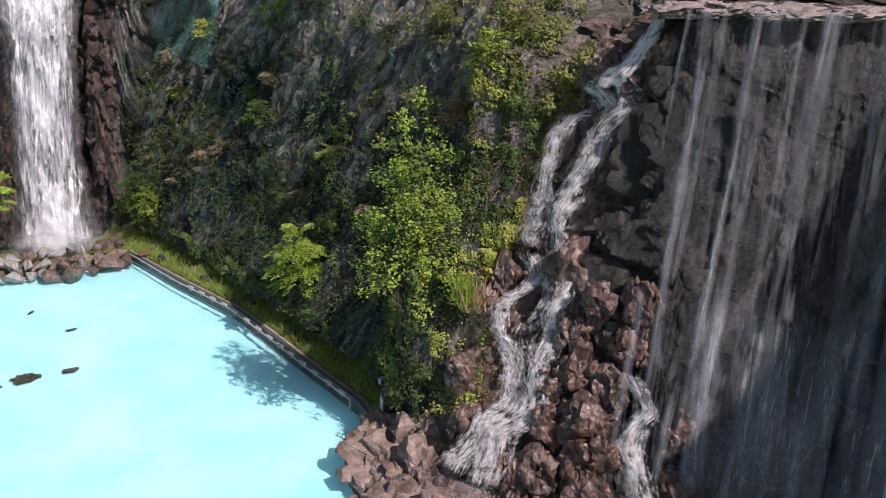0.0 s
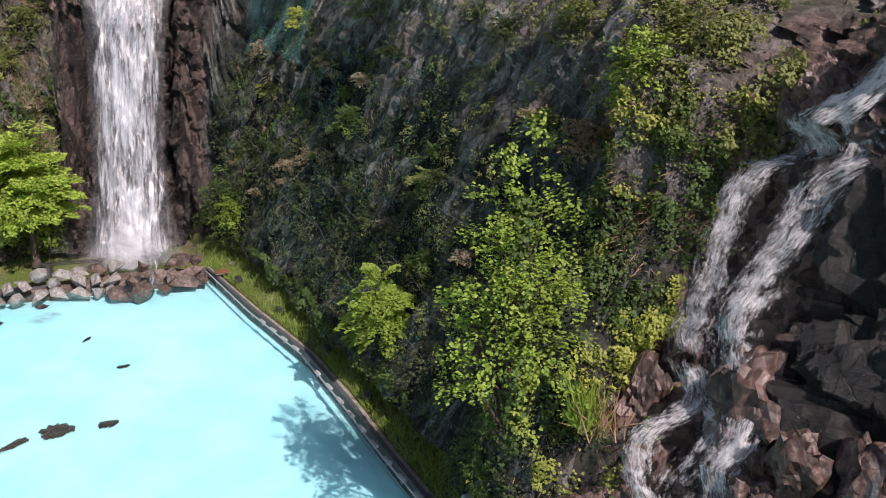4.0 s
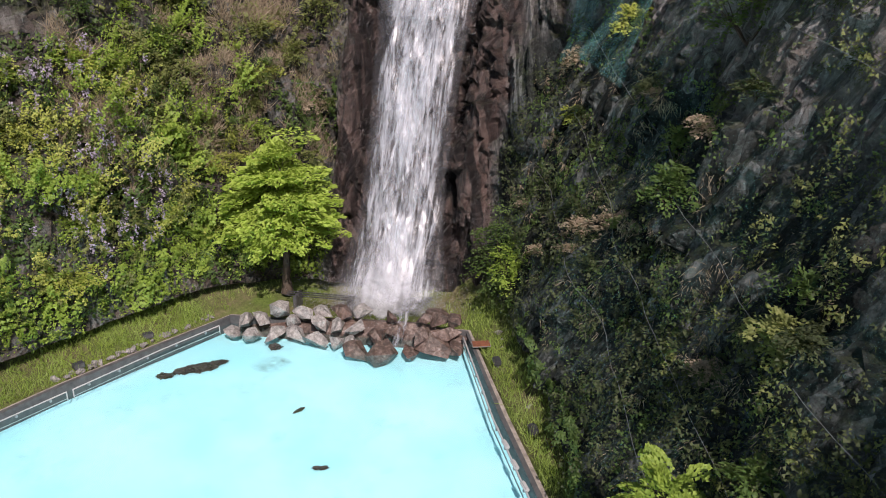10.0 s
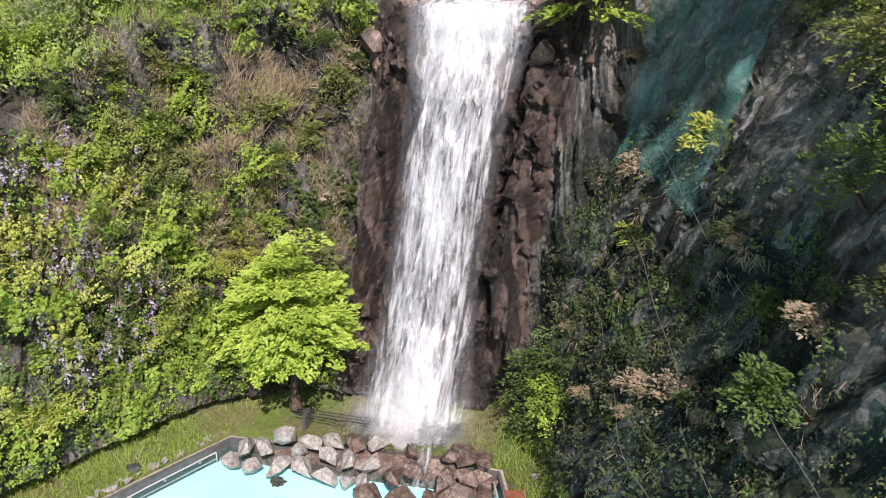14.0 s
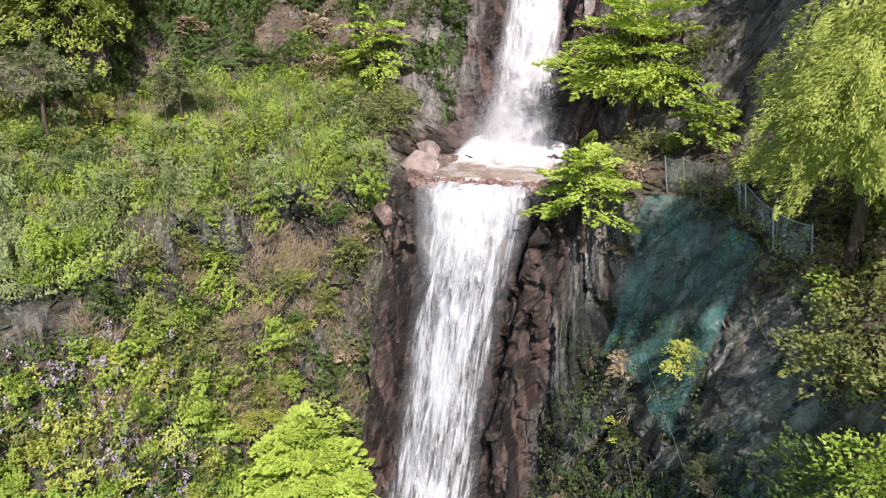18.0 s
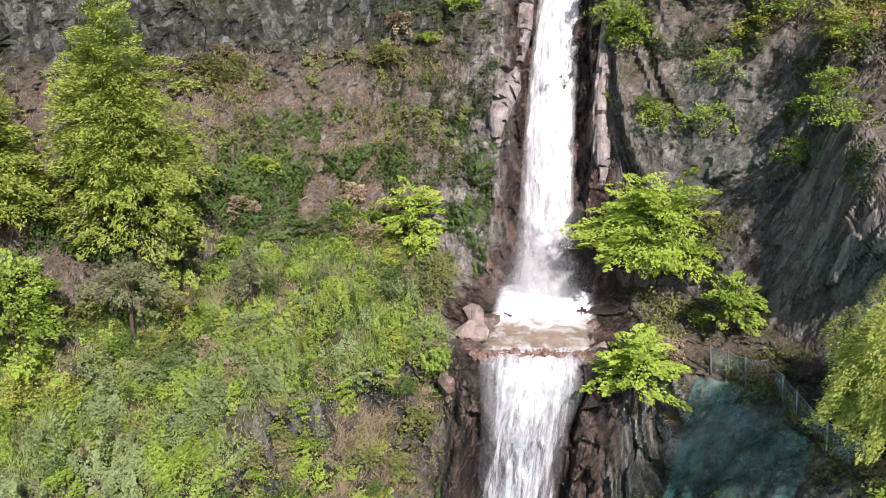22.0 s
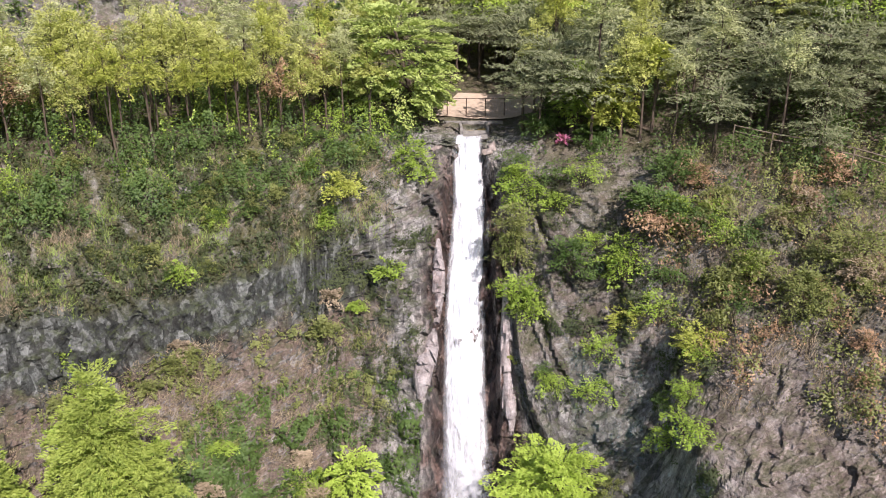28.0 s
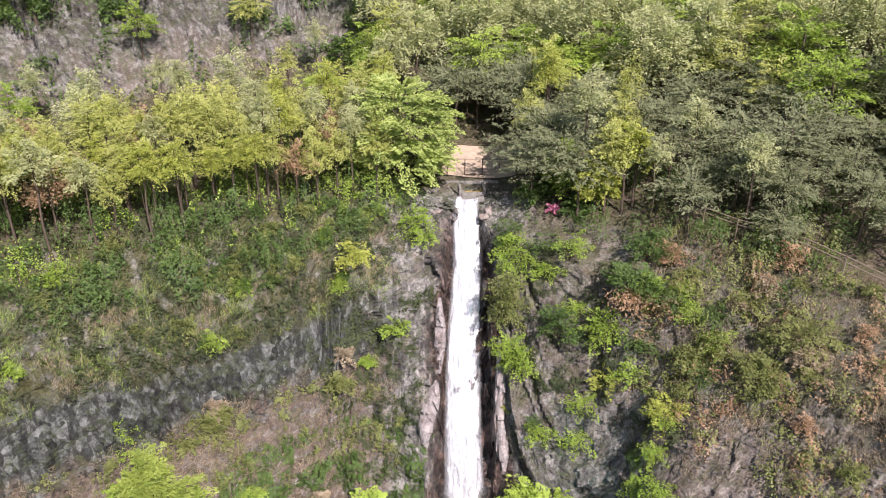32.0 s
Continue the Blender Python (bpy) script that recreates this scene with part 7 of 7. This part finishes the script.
for k, (x, y, r) in enumerate(((-45.2, 95.6, 1.0), (-44.9, 93.6, 0.9), (-39.6, 95.2, 1.0), (-39.7, 93.4, 0.9), (-40.0, 92.0, 0.7), (-45.0, 91.6, 0.8), (-36.9, 69.2, 1.0), (-37.4, 67.4, 1.0), (-36.2, 66.0, 0.8), (-29.9, 70.6, 0.8), (-29.0, 69.0, 0.7), (-38.4, 71.6, 0.9), (-38.6, 73.4, 0.8), (-31.6, 74.4, 0.8), (-30.6, 72.4, 0.7), (-37.4, 65.2, 1.3), (-36.6, 64.4, 1.1), (-28.6, 67.6, 1.0))):
    me = boulder_kinds[k % 8].copy()
    me.materials.clear()
    me.materials.append(ROCK_PINK if y > 80 else ROCK_TAN)
    z = 49.1 if y > 80 else 20.0 if y > 65.6 else 18.4
    r *= 0.72 if y > 80 else 1.0
    ob = new("rock", me)
    ob.matrix_basis = pose(x, y, z, 10 * (k % 3), -8, 47 * k) @ Matrix.Diagonal((r * 1.25, r * 1.1, r * 1.25, 1))
    tagged(ob, "pale pinkish rock at the lip of the fall" if y > 80 else "wet brown rock beside the water between the falls", "rock", "rocks at the lips of the falls")
ROCK_RED = rock_material("wet_pinkish_brown_stone", (0.05, 0.032, 0.027), (0.19, 0.125, 0.105), (0.38, 0.29, 0.26), 0.0, 0.4, 0.3, 2.0)
red_kinds = [crag_mesh(70 + k, ROCK_RED, 0.3) for k in range(4)]
for k in range(13):
    u = k / 12
    q = np.array([-35.5, 64.9, 20.28]) * (1 - u) + np.array([-29.4, 68.2, 20.28]) * u
    r = 0.34 + 0.2 * ((k * 7) % 5) / 5
    ob = new("stone", red_kinds[k % 4])
    ob.matrix_basis = pose(q[0] + 0.1 * (k % 2), q[1] - 0.25 * ((k * 3) % 4) / 3, q[2], 0, 0, 67 * k) @ Matrix.Diagonal((r * 1.2, r, r * 0.8, 1))
    tagged(ob, "pinkish brown stone washed by water on the lip of the ledge", "stone", "stones on the lip of the ledge")
for k, (x, y, z, r, mat) in enumerate(((-37.0, 66.9, 20.6, 1.15, ROCK_PINK), (-37.2, 65.6, 19.6, 0.9, ROCK_RED), (-36.4, 65.0, 18.6, 0.9, ROCK_RED), (-36.9, 64.4, 17.6, 1.0, ROCK_RED), (-28.9, 68.7, 20.9, 0.75, ROCK_PINK), (-28.7, 67.6, 19.6, 0.8, ROCK_RED), (-28.6, 67.0, 18.0, 0.9, ROCK_RED), (-37.6, 68.6, 20.9, 0.9, ROCK_PINK))):
    me = boulder_kinds[(3 * k + 1) % 8].copy()
    me.materials.clear()
    me.materials.append(mat)
    ob = new("rock", me)
    ob.matrix_basis = pose(x, y, z, 0, 0, 53 * k) @ Matrix.Diagonal((r, r, r * 1.15, 1))
    tagged(ob, "broken pinkish rock beside the ledge between the falls", "rock", "rocks at the lips of the falls")
basin_g = np.array([[(-35.4 - 2.6 * v + (6.0 - 0.6 * v) * u, 66.0 + 8.4 * v + 3.2 * u, 20.4 + 0.5 * v * v) for u in np.linspace(-0.06, 1.06, 18)] for v in np.linspace(0, 1, 18)]).reshape(-1, 3)
rim = np.repeat(np.clip(1 - np.linspace(0, 1, 18) / 0.12, 0, 1), 18)
basin_g[:, 2] -= 0.3 * rim ** 2
basin_g[:, :2] -= np.array([-0.25, 0.55]) * rim[:, None]
basin_g[:, 2] += 0.06 * layers(basin_g / 0.8, 2, 5)
basin = mesh_from("basin_water", basin_g, sheet_faces(18, 18), None, True)
ring_u, ring_v = np.meshgrid(np.abs(np.linspace(-1, 1, 18)), np.abs(np.linspace(-1, 1, 18)))
basin.attributes.new("thin", "FLOAT", "POINT").data.foreach_set("value", (np.maximum(ring_u, 0.6 * ring_v) ** 3).astype(np.float32).ravel())
basin.attributes.new("foam", "FLOAT", "POINT").data.foreach_set("value", np.repeat(np.abs(np.linspace(-0.2, 1, 18)), 18).astype(np.float32))


def basin_material():
    n = Nodes("shallow_running_water")
    p = n.coords()
    thin = n.add("Attribute")
    thin.attribute_name = "thin"
    near = n.add("Attribute")
    near.attribute_name = "foam"
    foam = n.ramp(n.math("ADD", n.math("MULTIPLY", n.noise(p, 0.9, 6, 0.6, 0.8), 0.6), n.math("MULTIPLY", near.outputs["Fac"], 0.62)), (0.34, 0.08), (0.6, 0.95))
    bed = n.principled(n.ramp(n.noise(p, 1.2, 5), (0.3, (0.10, 0.07, 0.045)), (0.7, (0.27, 0.20, 0.13))), 0.35, n.bump(n.noise(p, 3.0, 5), 0.4, 0.05), 0, 0.5)
    white = n.add("BsdfDiffuse", {0: (0.8, 0.82, 0.85, 1)}).outputs[0]
    wet = n.add("MixShader", {0: foam, 1: bed, 2: white}).outputs[0]
    body = n.ramp(n.math("SUBTRACT", n.math("ADD", n.noise(p, 4.0, 6, 0.75), 0.5), thin.outputs["Fac"]), (0.0, 0.0), (0.55, 1.0))
    return n.done(n.add("MixShader", {0: body, 1: n.add("BsdfTransparent").outputs[0], 2: wet}).outputs[0])


basin.materials.append(basin_material())
tagged(new("water_basin", basin), "shallow foaming water on the ledge between the falls", "water", kind="structure")


def splash(name, at, radii, count, seed, label):
    """Spray at the foot of a fall: many small drops of white water."""
    r = np.random.default_rng(seed)
    p = r.normal(size=(count, 3)) * (0.5, 0.5, 0.42) * radii
    p[:, 2] = np.abs(p[:, 2])
    v, f = leaf_quads(p, r.normal(size=(count, 3)), 0.02, r, 1.6, 0.3)
    ob = new(name, mesh_from(name, v, f, SPRAY))
    ob.matrix_basis = pose(*at, 0, 0, 28)
    tagged(ob, label, "spray", kind="stuff")


def spray_material():
    n = Nodes("white_spray")
    dif = n.add("BsdfDiffuse", {0: (0.9, 0.92, 0.95, 1)}).outputs[0]
    tra = n.add("BsdfTranslucent", {0: (0.9, 0.92, 0.95, 1)}).outputs[0]
    clear = n.add("BsdfTransparent").outputs[0]
    return n.done(n.add("MixShader", {0: 0.3, 1: clear, 2: n.add("MixShader", {0: 0.5, 1: dif, 2: tra}).outputs[0]}).outputs[0])


SPRAY = spray_material()
splash("spray", (-29.6, 57.2, 0.5), (4.2, 2.2, 2.0), 9000, 1, "white spray at the foot of the lower fall")
splash("spray", (-34.9, 73.2, 20.5), (3.6, 2.4, 4.0), 26000, 2, "white spray at the foot of the upper fall")
splash("spray", (2.2, 26.6, 1.5), (2.2, 1.2, 0.8), 5000, 3, "white spray at the foot of the cascade")

hill_pts = land[land_level >= 5.4].reshape(-1, 3)[::2]


def hill_height(x, y):
    """Height of the hilltop ground at a place."""
    sub = hill_pts[:, :2] - (x, y)
    return hill_pts[np.argmin((sub * sub).sum(1)), 2]


path_g = np.array([[(x, y + 0.3 * (x + 42), 0) for x in np.linspace(-47.5, -36.5, 14)] for y in np.linspace(98.7, 106.0, 12)]).reshape(-1, 3)
path_g[:, 2] = [np.mean([hill_height(x + dx, y + dy) for dx in (-0.8, 0, 0.8) for dy in (-0.8, 0, 0.8)]) + 0.16 for x, y, _ in path_g]
tagged(new("path", mesh_from("path", path_g, sheet_faces(12, 14), PATH_SAND, True)), "bare sandy path behind the fence", "path", kind="structure")
rail = thing("path_rail", (0, 0, 0), "weathered wooden rail beside the hillside path", "railing")
WOOD = bark_material("weathered_wood", (0.12, 0.09, 0.07), (0.30, 0.25, 0.2))
rail_line = [(-18.5, 92.6, 52.0), (-15.5, 91.2, 51.9), (-12.4, 90.6, 51.8), (-9.6, 89.6, 51.7), (-6.6, 88.0, 51.4), (-3.4, 86.2, 51.0), (0, 84, 50.6)]
for a, b in zip(rail_line, rail_line[1:]):
    a, b = np.array(a), np.array(b)
    for z in (0.9, 1.4):
        part("rail", mesh_from("rail", *tube([a + (0, 0, z), b + (0, 0, z)], [0.05, 0.05], 6), WOOD, True), None, rail)
    part("post", mesh_from("post", *tube([a - (0, 0, 0.6), a + (0, 0, 1.5)], [0.07, 0.06], 7), WOOD, True), None, rail)

# the wood on the hilltop: a few kinds of tree, each repeated
FAR = (0, 0, -400)
kinds = {
    "light": [tree("light_tree", FAR, 10.2 + k, (2.1, 2.1, 3.1), m, w, 301 + k, 0.12, 85, 40, 0.85, 0.066, 0.7, 12, shell=0.25, flat=0.16, lump=0.5, cone=0.25, single=True, group="light trees along the wood edge")
              for k, (m, w) in enumerate(((LEAF_SPRING, "slender pale yellow-green tree with a thin trunk"), (LEAF_SPRING, "slender pale spring-green tree with a thin trunk"), (LEAF_YELLOW, "slender yellow-green tree at the wood edge"), (LEAF_PALE, "airy pale green tree at the wood edge")))],
    "pine": [tree("pine_tree", FAR, 7.0 + 0.7 * k, (3.5, 3.5, 1.9), LEAF_PINE, "grey-green pine with flat layered branches", 311 + k, 0.15, 90, 40, 1.2, 0.055, 0.72, 10, shell=0.25, flat=0.03, droop=0.1, tiers=4, tilt=0.1, long=2.6, lump=0.45, low=-0.8, single=True, group="pines on the hilltop") for k in range(3)],
    "broad": [tree("broadleaf_tree", FAR, 9.5 + k, (3.6, 3.6, 3.4), m, w, 321 + k, 0.18, 100, 50, 1.25, 0.085, 0.6, 8, shell=0.5, flat=0.05, droop=0.4, lump=0.35, tiers=6, tilt=0.18, single=True, group="broadleaf trees of the wood")
              for k, (m, w) in enumerate(((LEAF_MAPLE, "full light green broadleaf tree in the wood"), (LEAF_FRESH, "full fresh green broadleaf tree in the wood"), (LEAF_SPRING, "full pale green broadleaf tree in the wood")))],
    "rust": [tree("reddish_tree", FAR, 8.5, (2.3, 2.3, 2.8), LEAF_RUST, "young tree with reddish brown leaves at the wood edge", 331, 0.11, 80, 24, 0.85, 0.085, 0.62, 8, shell=0.3, flat=0.3, lump=0.4, single=True, group="light trees along the wood edge")],
    "pale": [tree("poplar_tree", FAR, 12.0 + k, (2.8, 2.8, 5.0), LEAF_PALE, "tall pale grey-green poplar far in the wood", 341 + k, 0.14, 90, 44, 1.1, 0.095, 0.6, 8, shell=0.25, flat=0.3, lump=0.4, single=True, group="poplars far in the wood") for k in range(2)],
}


def plant(kind, x, y, size, turn, pick):
    src = kinds[kind][pick % len(kinds[kind])]
    copy_thing(src, pose(x, y, hill_height(x, y) - 0.1, 0, 0, turn) @ Matrix.Scale(size, 4))


rng = np.random.default_rng(44)


def grove(kinds_used, lv0, lv1, st0, st1, count, gap, size):
    """Trees at uneven distances over a stretch of the hilltop."""
    placed = []
    for _ in range(count * 30):
        if len(placed) >= count:
            break
        lv, st = rng.uniform(lv0, lv1), rng.uniform(st0, st1)
        p = on_land(lv, st)
        if any((p[0] - q[0]) ** 2 + (p[1] - q[1]) ** 2 < gap * gap for q in placed) or (abs(p[0] + 42.5) < 4.6 and p[1] < 106) or (p[0] + 49.5) ** 2 + (p[1] - 95) ** 2 < 30:
            continue
        placed.append(p)
        plant(kinds_used[int(rng.integers(len(kinds_used)))], p[0], p[1], rng.uniform(0.8, 1.15) * size, rng.uniform(0, 360), int(rng.integers(9)))


grove(["light"] * 8 + ["rust"], 5.75, 6.3, 0.2, 3.5, 92, 1.8, 0.84)
grove(["pine", "pine", "pine", "pine", "light"], 5.7, 6.45, 5.0, 6.6, 26, 2.2, 1.0)
grove(["pine", "pine", "pine", "pine", "light"], 6.05, 6.5, 6.6, 9.4, 42, 2.3, 1.0)
grove(["pine"], 6.3, 6.6, 4.0, 5.4, 10, 2.6, 1.0)
grove(["pine", "pine", "light"], 5.85, 6.1, 6.5, 8.0, 9, 2.4, 0.85)
grove(["broad", "pine"], 6.4, 6.75, 5.0, 9.5, 28, 4.0, 0.95)
grove(["broad", "pale", "pale"], 6.5, 7.12, 3.3, 10.0, 100, 3.2, 1.05)
grove(["light", "broad", "pale"], 6.4, 6.95, 0.0, 3.4, 16, 4.5, 0.7)
grove(["pale", "pale", "broad"], 7.0, 7.4, 3.5, 11, 56, 5.2, 1.45)
grove(["broad", "light"], 7.0, 7.25, 0, 3.4, 7, 9, 0.8)
tree("maple_tree", (-48.4, 95.8, 50.6), 11.5, (5.9, 5.4, 5.4), LEAF_HILL, "great round bright green maple beside the fence", 351, 0.32, 420, 90, 1.25, 0.085, 0.5, 22, lean=(-1.6, -1.8), droop=0.45, flat=0.05, shell=0.6, low=-0.75, tiers=8, tilt=0.2, long=1.8)
tree("dark_tree", (-71.5, 121.5, 53), 6.5, (3.0, 3.0, 2.8), LEAF_DEEP, "dense dark green tree behind the wood edge", 352, 0.2, 170, 20, 0.6, 0.13, 0.55, 10, flat=0.2)
tree("broadleaf_tree", (-28.9, 93.9, 51.0), 7.2, (2.4, 2.3, 3.3), LEAF_YELLOW, "full yellow-green tree at the rock edge below the pines", 353, 0.14, 150, 60, 0.75, 0.075, 0.5, 12, flat=0.1, droop=0.4, low=-0.85, lump=0.45, single=True)
tree("broadleaf_tree", (-32.3, 94.8, 50.9), 7.4, (2.1, 2.0, 3.2), LEAF_FRESH, "slim fresh green tree at the rock edge beside the azalea", 356, 0.14, 120, 60, 0.7, 0.075, 0.52, 12, flat=0.1, droop=0.4, low=-0.85, lump=0.45, single=True)
bush("bush", (-35.3, 94.4, 50.6), (1.8, 1.6, 1.9), LEAF_DEEP, "dark green bush at the rock edge beside the fence", 357, 60, 50, 0.6, 0.07, droop=0.4, flat=0.1, single=True)
bush("bush", (-30.8, 93.2, 50.4), (1.5, 1.4, 1.2), LEAF_DEEP, "deep green bush at the rock edge under the trees", 358, 50, 50, 0.55, 0.07, droop=0.4, flat=0.1, single=True)
tree("broadleaf_tree", (-25.4, 94.4, 51.0), 9.0, (2.0, 2.0, 2.6), LEAF_YELLOW, "pale yellow-green tree among the pines", 354, 0.14, 120, 20, 0.55, 0.11, 0.72, 12, flat=0.2)
bush("azalea_bush", (-33.0, 93.2, 50.0), (0.8, 0.8, 0.7), PINK, "azalea bush with pink blossom at the rock edge", 355, 30, 12, 0.3, 0.08)
for x, y, size in ((-77.5, 62.5, 1.15), (-80.0, 66.5, 1.2), (-76.5, 67.0, 1.0), (-82.5, 70.0, 1.1), (-79.0, 73.0, 0.95)):
    plant("rust", x, y, size, 40 * x, 0)
for group in kinds.values():
    for src in group:
        for o in (*src.children_recursive, src):
            bpy.data.objects.remove(o)
creepers("woods", (7.15, 8.0, 3.5, 14), 34000, 0.42, LEAF_PALE, "pale green woods covering the far hillside", 25, 9.0, -0.4, 5.0, 0.0)
creepers("woods", (7.1, 8.0, 3.5, 14), 16000, 0.4, LEAF_SPRING, "darker woods covering the far hillside", 26, 8.0, 0.0, 5.5, 0.0)
creepers("ivy", (7.0, 7.5, 0, 3.8), 60000, 0.15, LEAF_DEEP, "dark scrub on the far rocky hillside", 27, 5.0, 0.0, 2.2, 0.2, None, 1.3, 4.0)


def rock_rib(name, spots, radii, mat, label, seed):
    """A rib of rock that stands out of the face along places of it."""
    line = curve_through([on_face(l, st, 0.15) for l, st in spots], [7] * (len(spots) - 1))
    thick = np.interp(np.linspace(0, 1, len(line)), np.linspace(0, 1, len(radii)), radii)
    v, f = tube(line, thick, 14)
    v = v + inward(v) * (0.7 * blocks(v / (0.7, 0.7, 1.6), seed) * np.repeat(thick, 14))[:, None]
    tagged(new(name, mesh_from(name, v, f, mat)), label, "rock")


ROCK_SLAB = rock_material("pale_purple_grey_rock", (0.10, 0.09, 0.092), (0.26, 0.235, 0.235), (0.42, 0.385, 0.38), 0.06, 0.05, 0.2, 1.3)
rock_rib("rock_slab", [(4.36, 5.74), (4.08, 5.72), (3.83, 5.6), (3.61, 5.48), (3.5, 5.44)], [0.2, 0.6, 0.65, 0.6, 0.15], ROCK_SLAB, "tall pale grey slab of rock beside the upper fall", 5)
rock_rib("rock_buttress", [(4.5, 3.98), (4.34, 4.0), (4.2, 4.0), (4.05, 4.0)], [0.2, 0.6, 0.7, 0.3], ROCK_SLAB, "pale pinkish rock buttress beside the upper fall", 7)
rock_rib("rock_buttress", [(4.02, 3.97), (3.95, 3.92), (3.87, 3.85), (3.78, 3.82), (3.7, 3.8)], [0.3, 0.75, 0.9, 0.75, 0.3], ROCK_SLAB, "pale pinkish rock buttress beside the upper fall", 9)
# wire fence along the rim of the east terrace
rim_fence = thing("net_fence", (0, 0, 0), "low grey wire-net fence with steel posts along the terrace rim", "fence")
GREY_NET = net_material("grey_wire_net", 0.5)
GREY_NET.node_tree.nodes["Color Ramp"].color_ramp.elements[0].color = (0.22, 0.24, 0.23, 1)
GREY_NET.node_tree.nodes["Color Ramp"].color_ramp.elements[1].color = (0.42, 0.45, 0.44, 1)
feet = [on_face(2.1 + 0.04 * math.sin(3 * k), 6.64 + 0.86 * k / 7, 0.0) for k in range(8)]
for a, b in zip(feet, feet[1:]):
    lean = np.array([-0.25, -0.2, 1.5])
    g = np.array([[a + (b - a) * u + lean * v - (0, 0, 0.12 * math.sin(u * math.pi)) for u in np.linspace(0, 1, 6)] for v in np.linspace(-0.1, 1, 5)]).reshape(-1, 3)
    part("net_panel", mesh_from("net_panel", g, sheet_faces(5, 6), GREY_NET, True), None, rim_fence)
for a in feet:
    part("post", mesh_from("post", *tube([a - (0, 0, 0.5), a + (-0.25, -0.2, 1.6)], [0.045, 0.04], 7), STEEL, True), None, rim_fence)
for a, b in zip(feet, feet[1:]):
    top = np.array([-0.25, -0.2, 1.5])
    part("cable", mesh_from("cable", *tube([a + top, (a + b) / 2 + top - (0, 0, 0.1), b + top], [0.02] * 3, 5), STEEL, True), None, rim_fence)
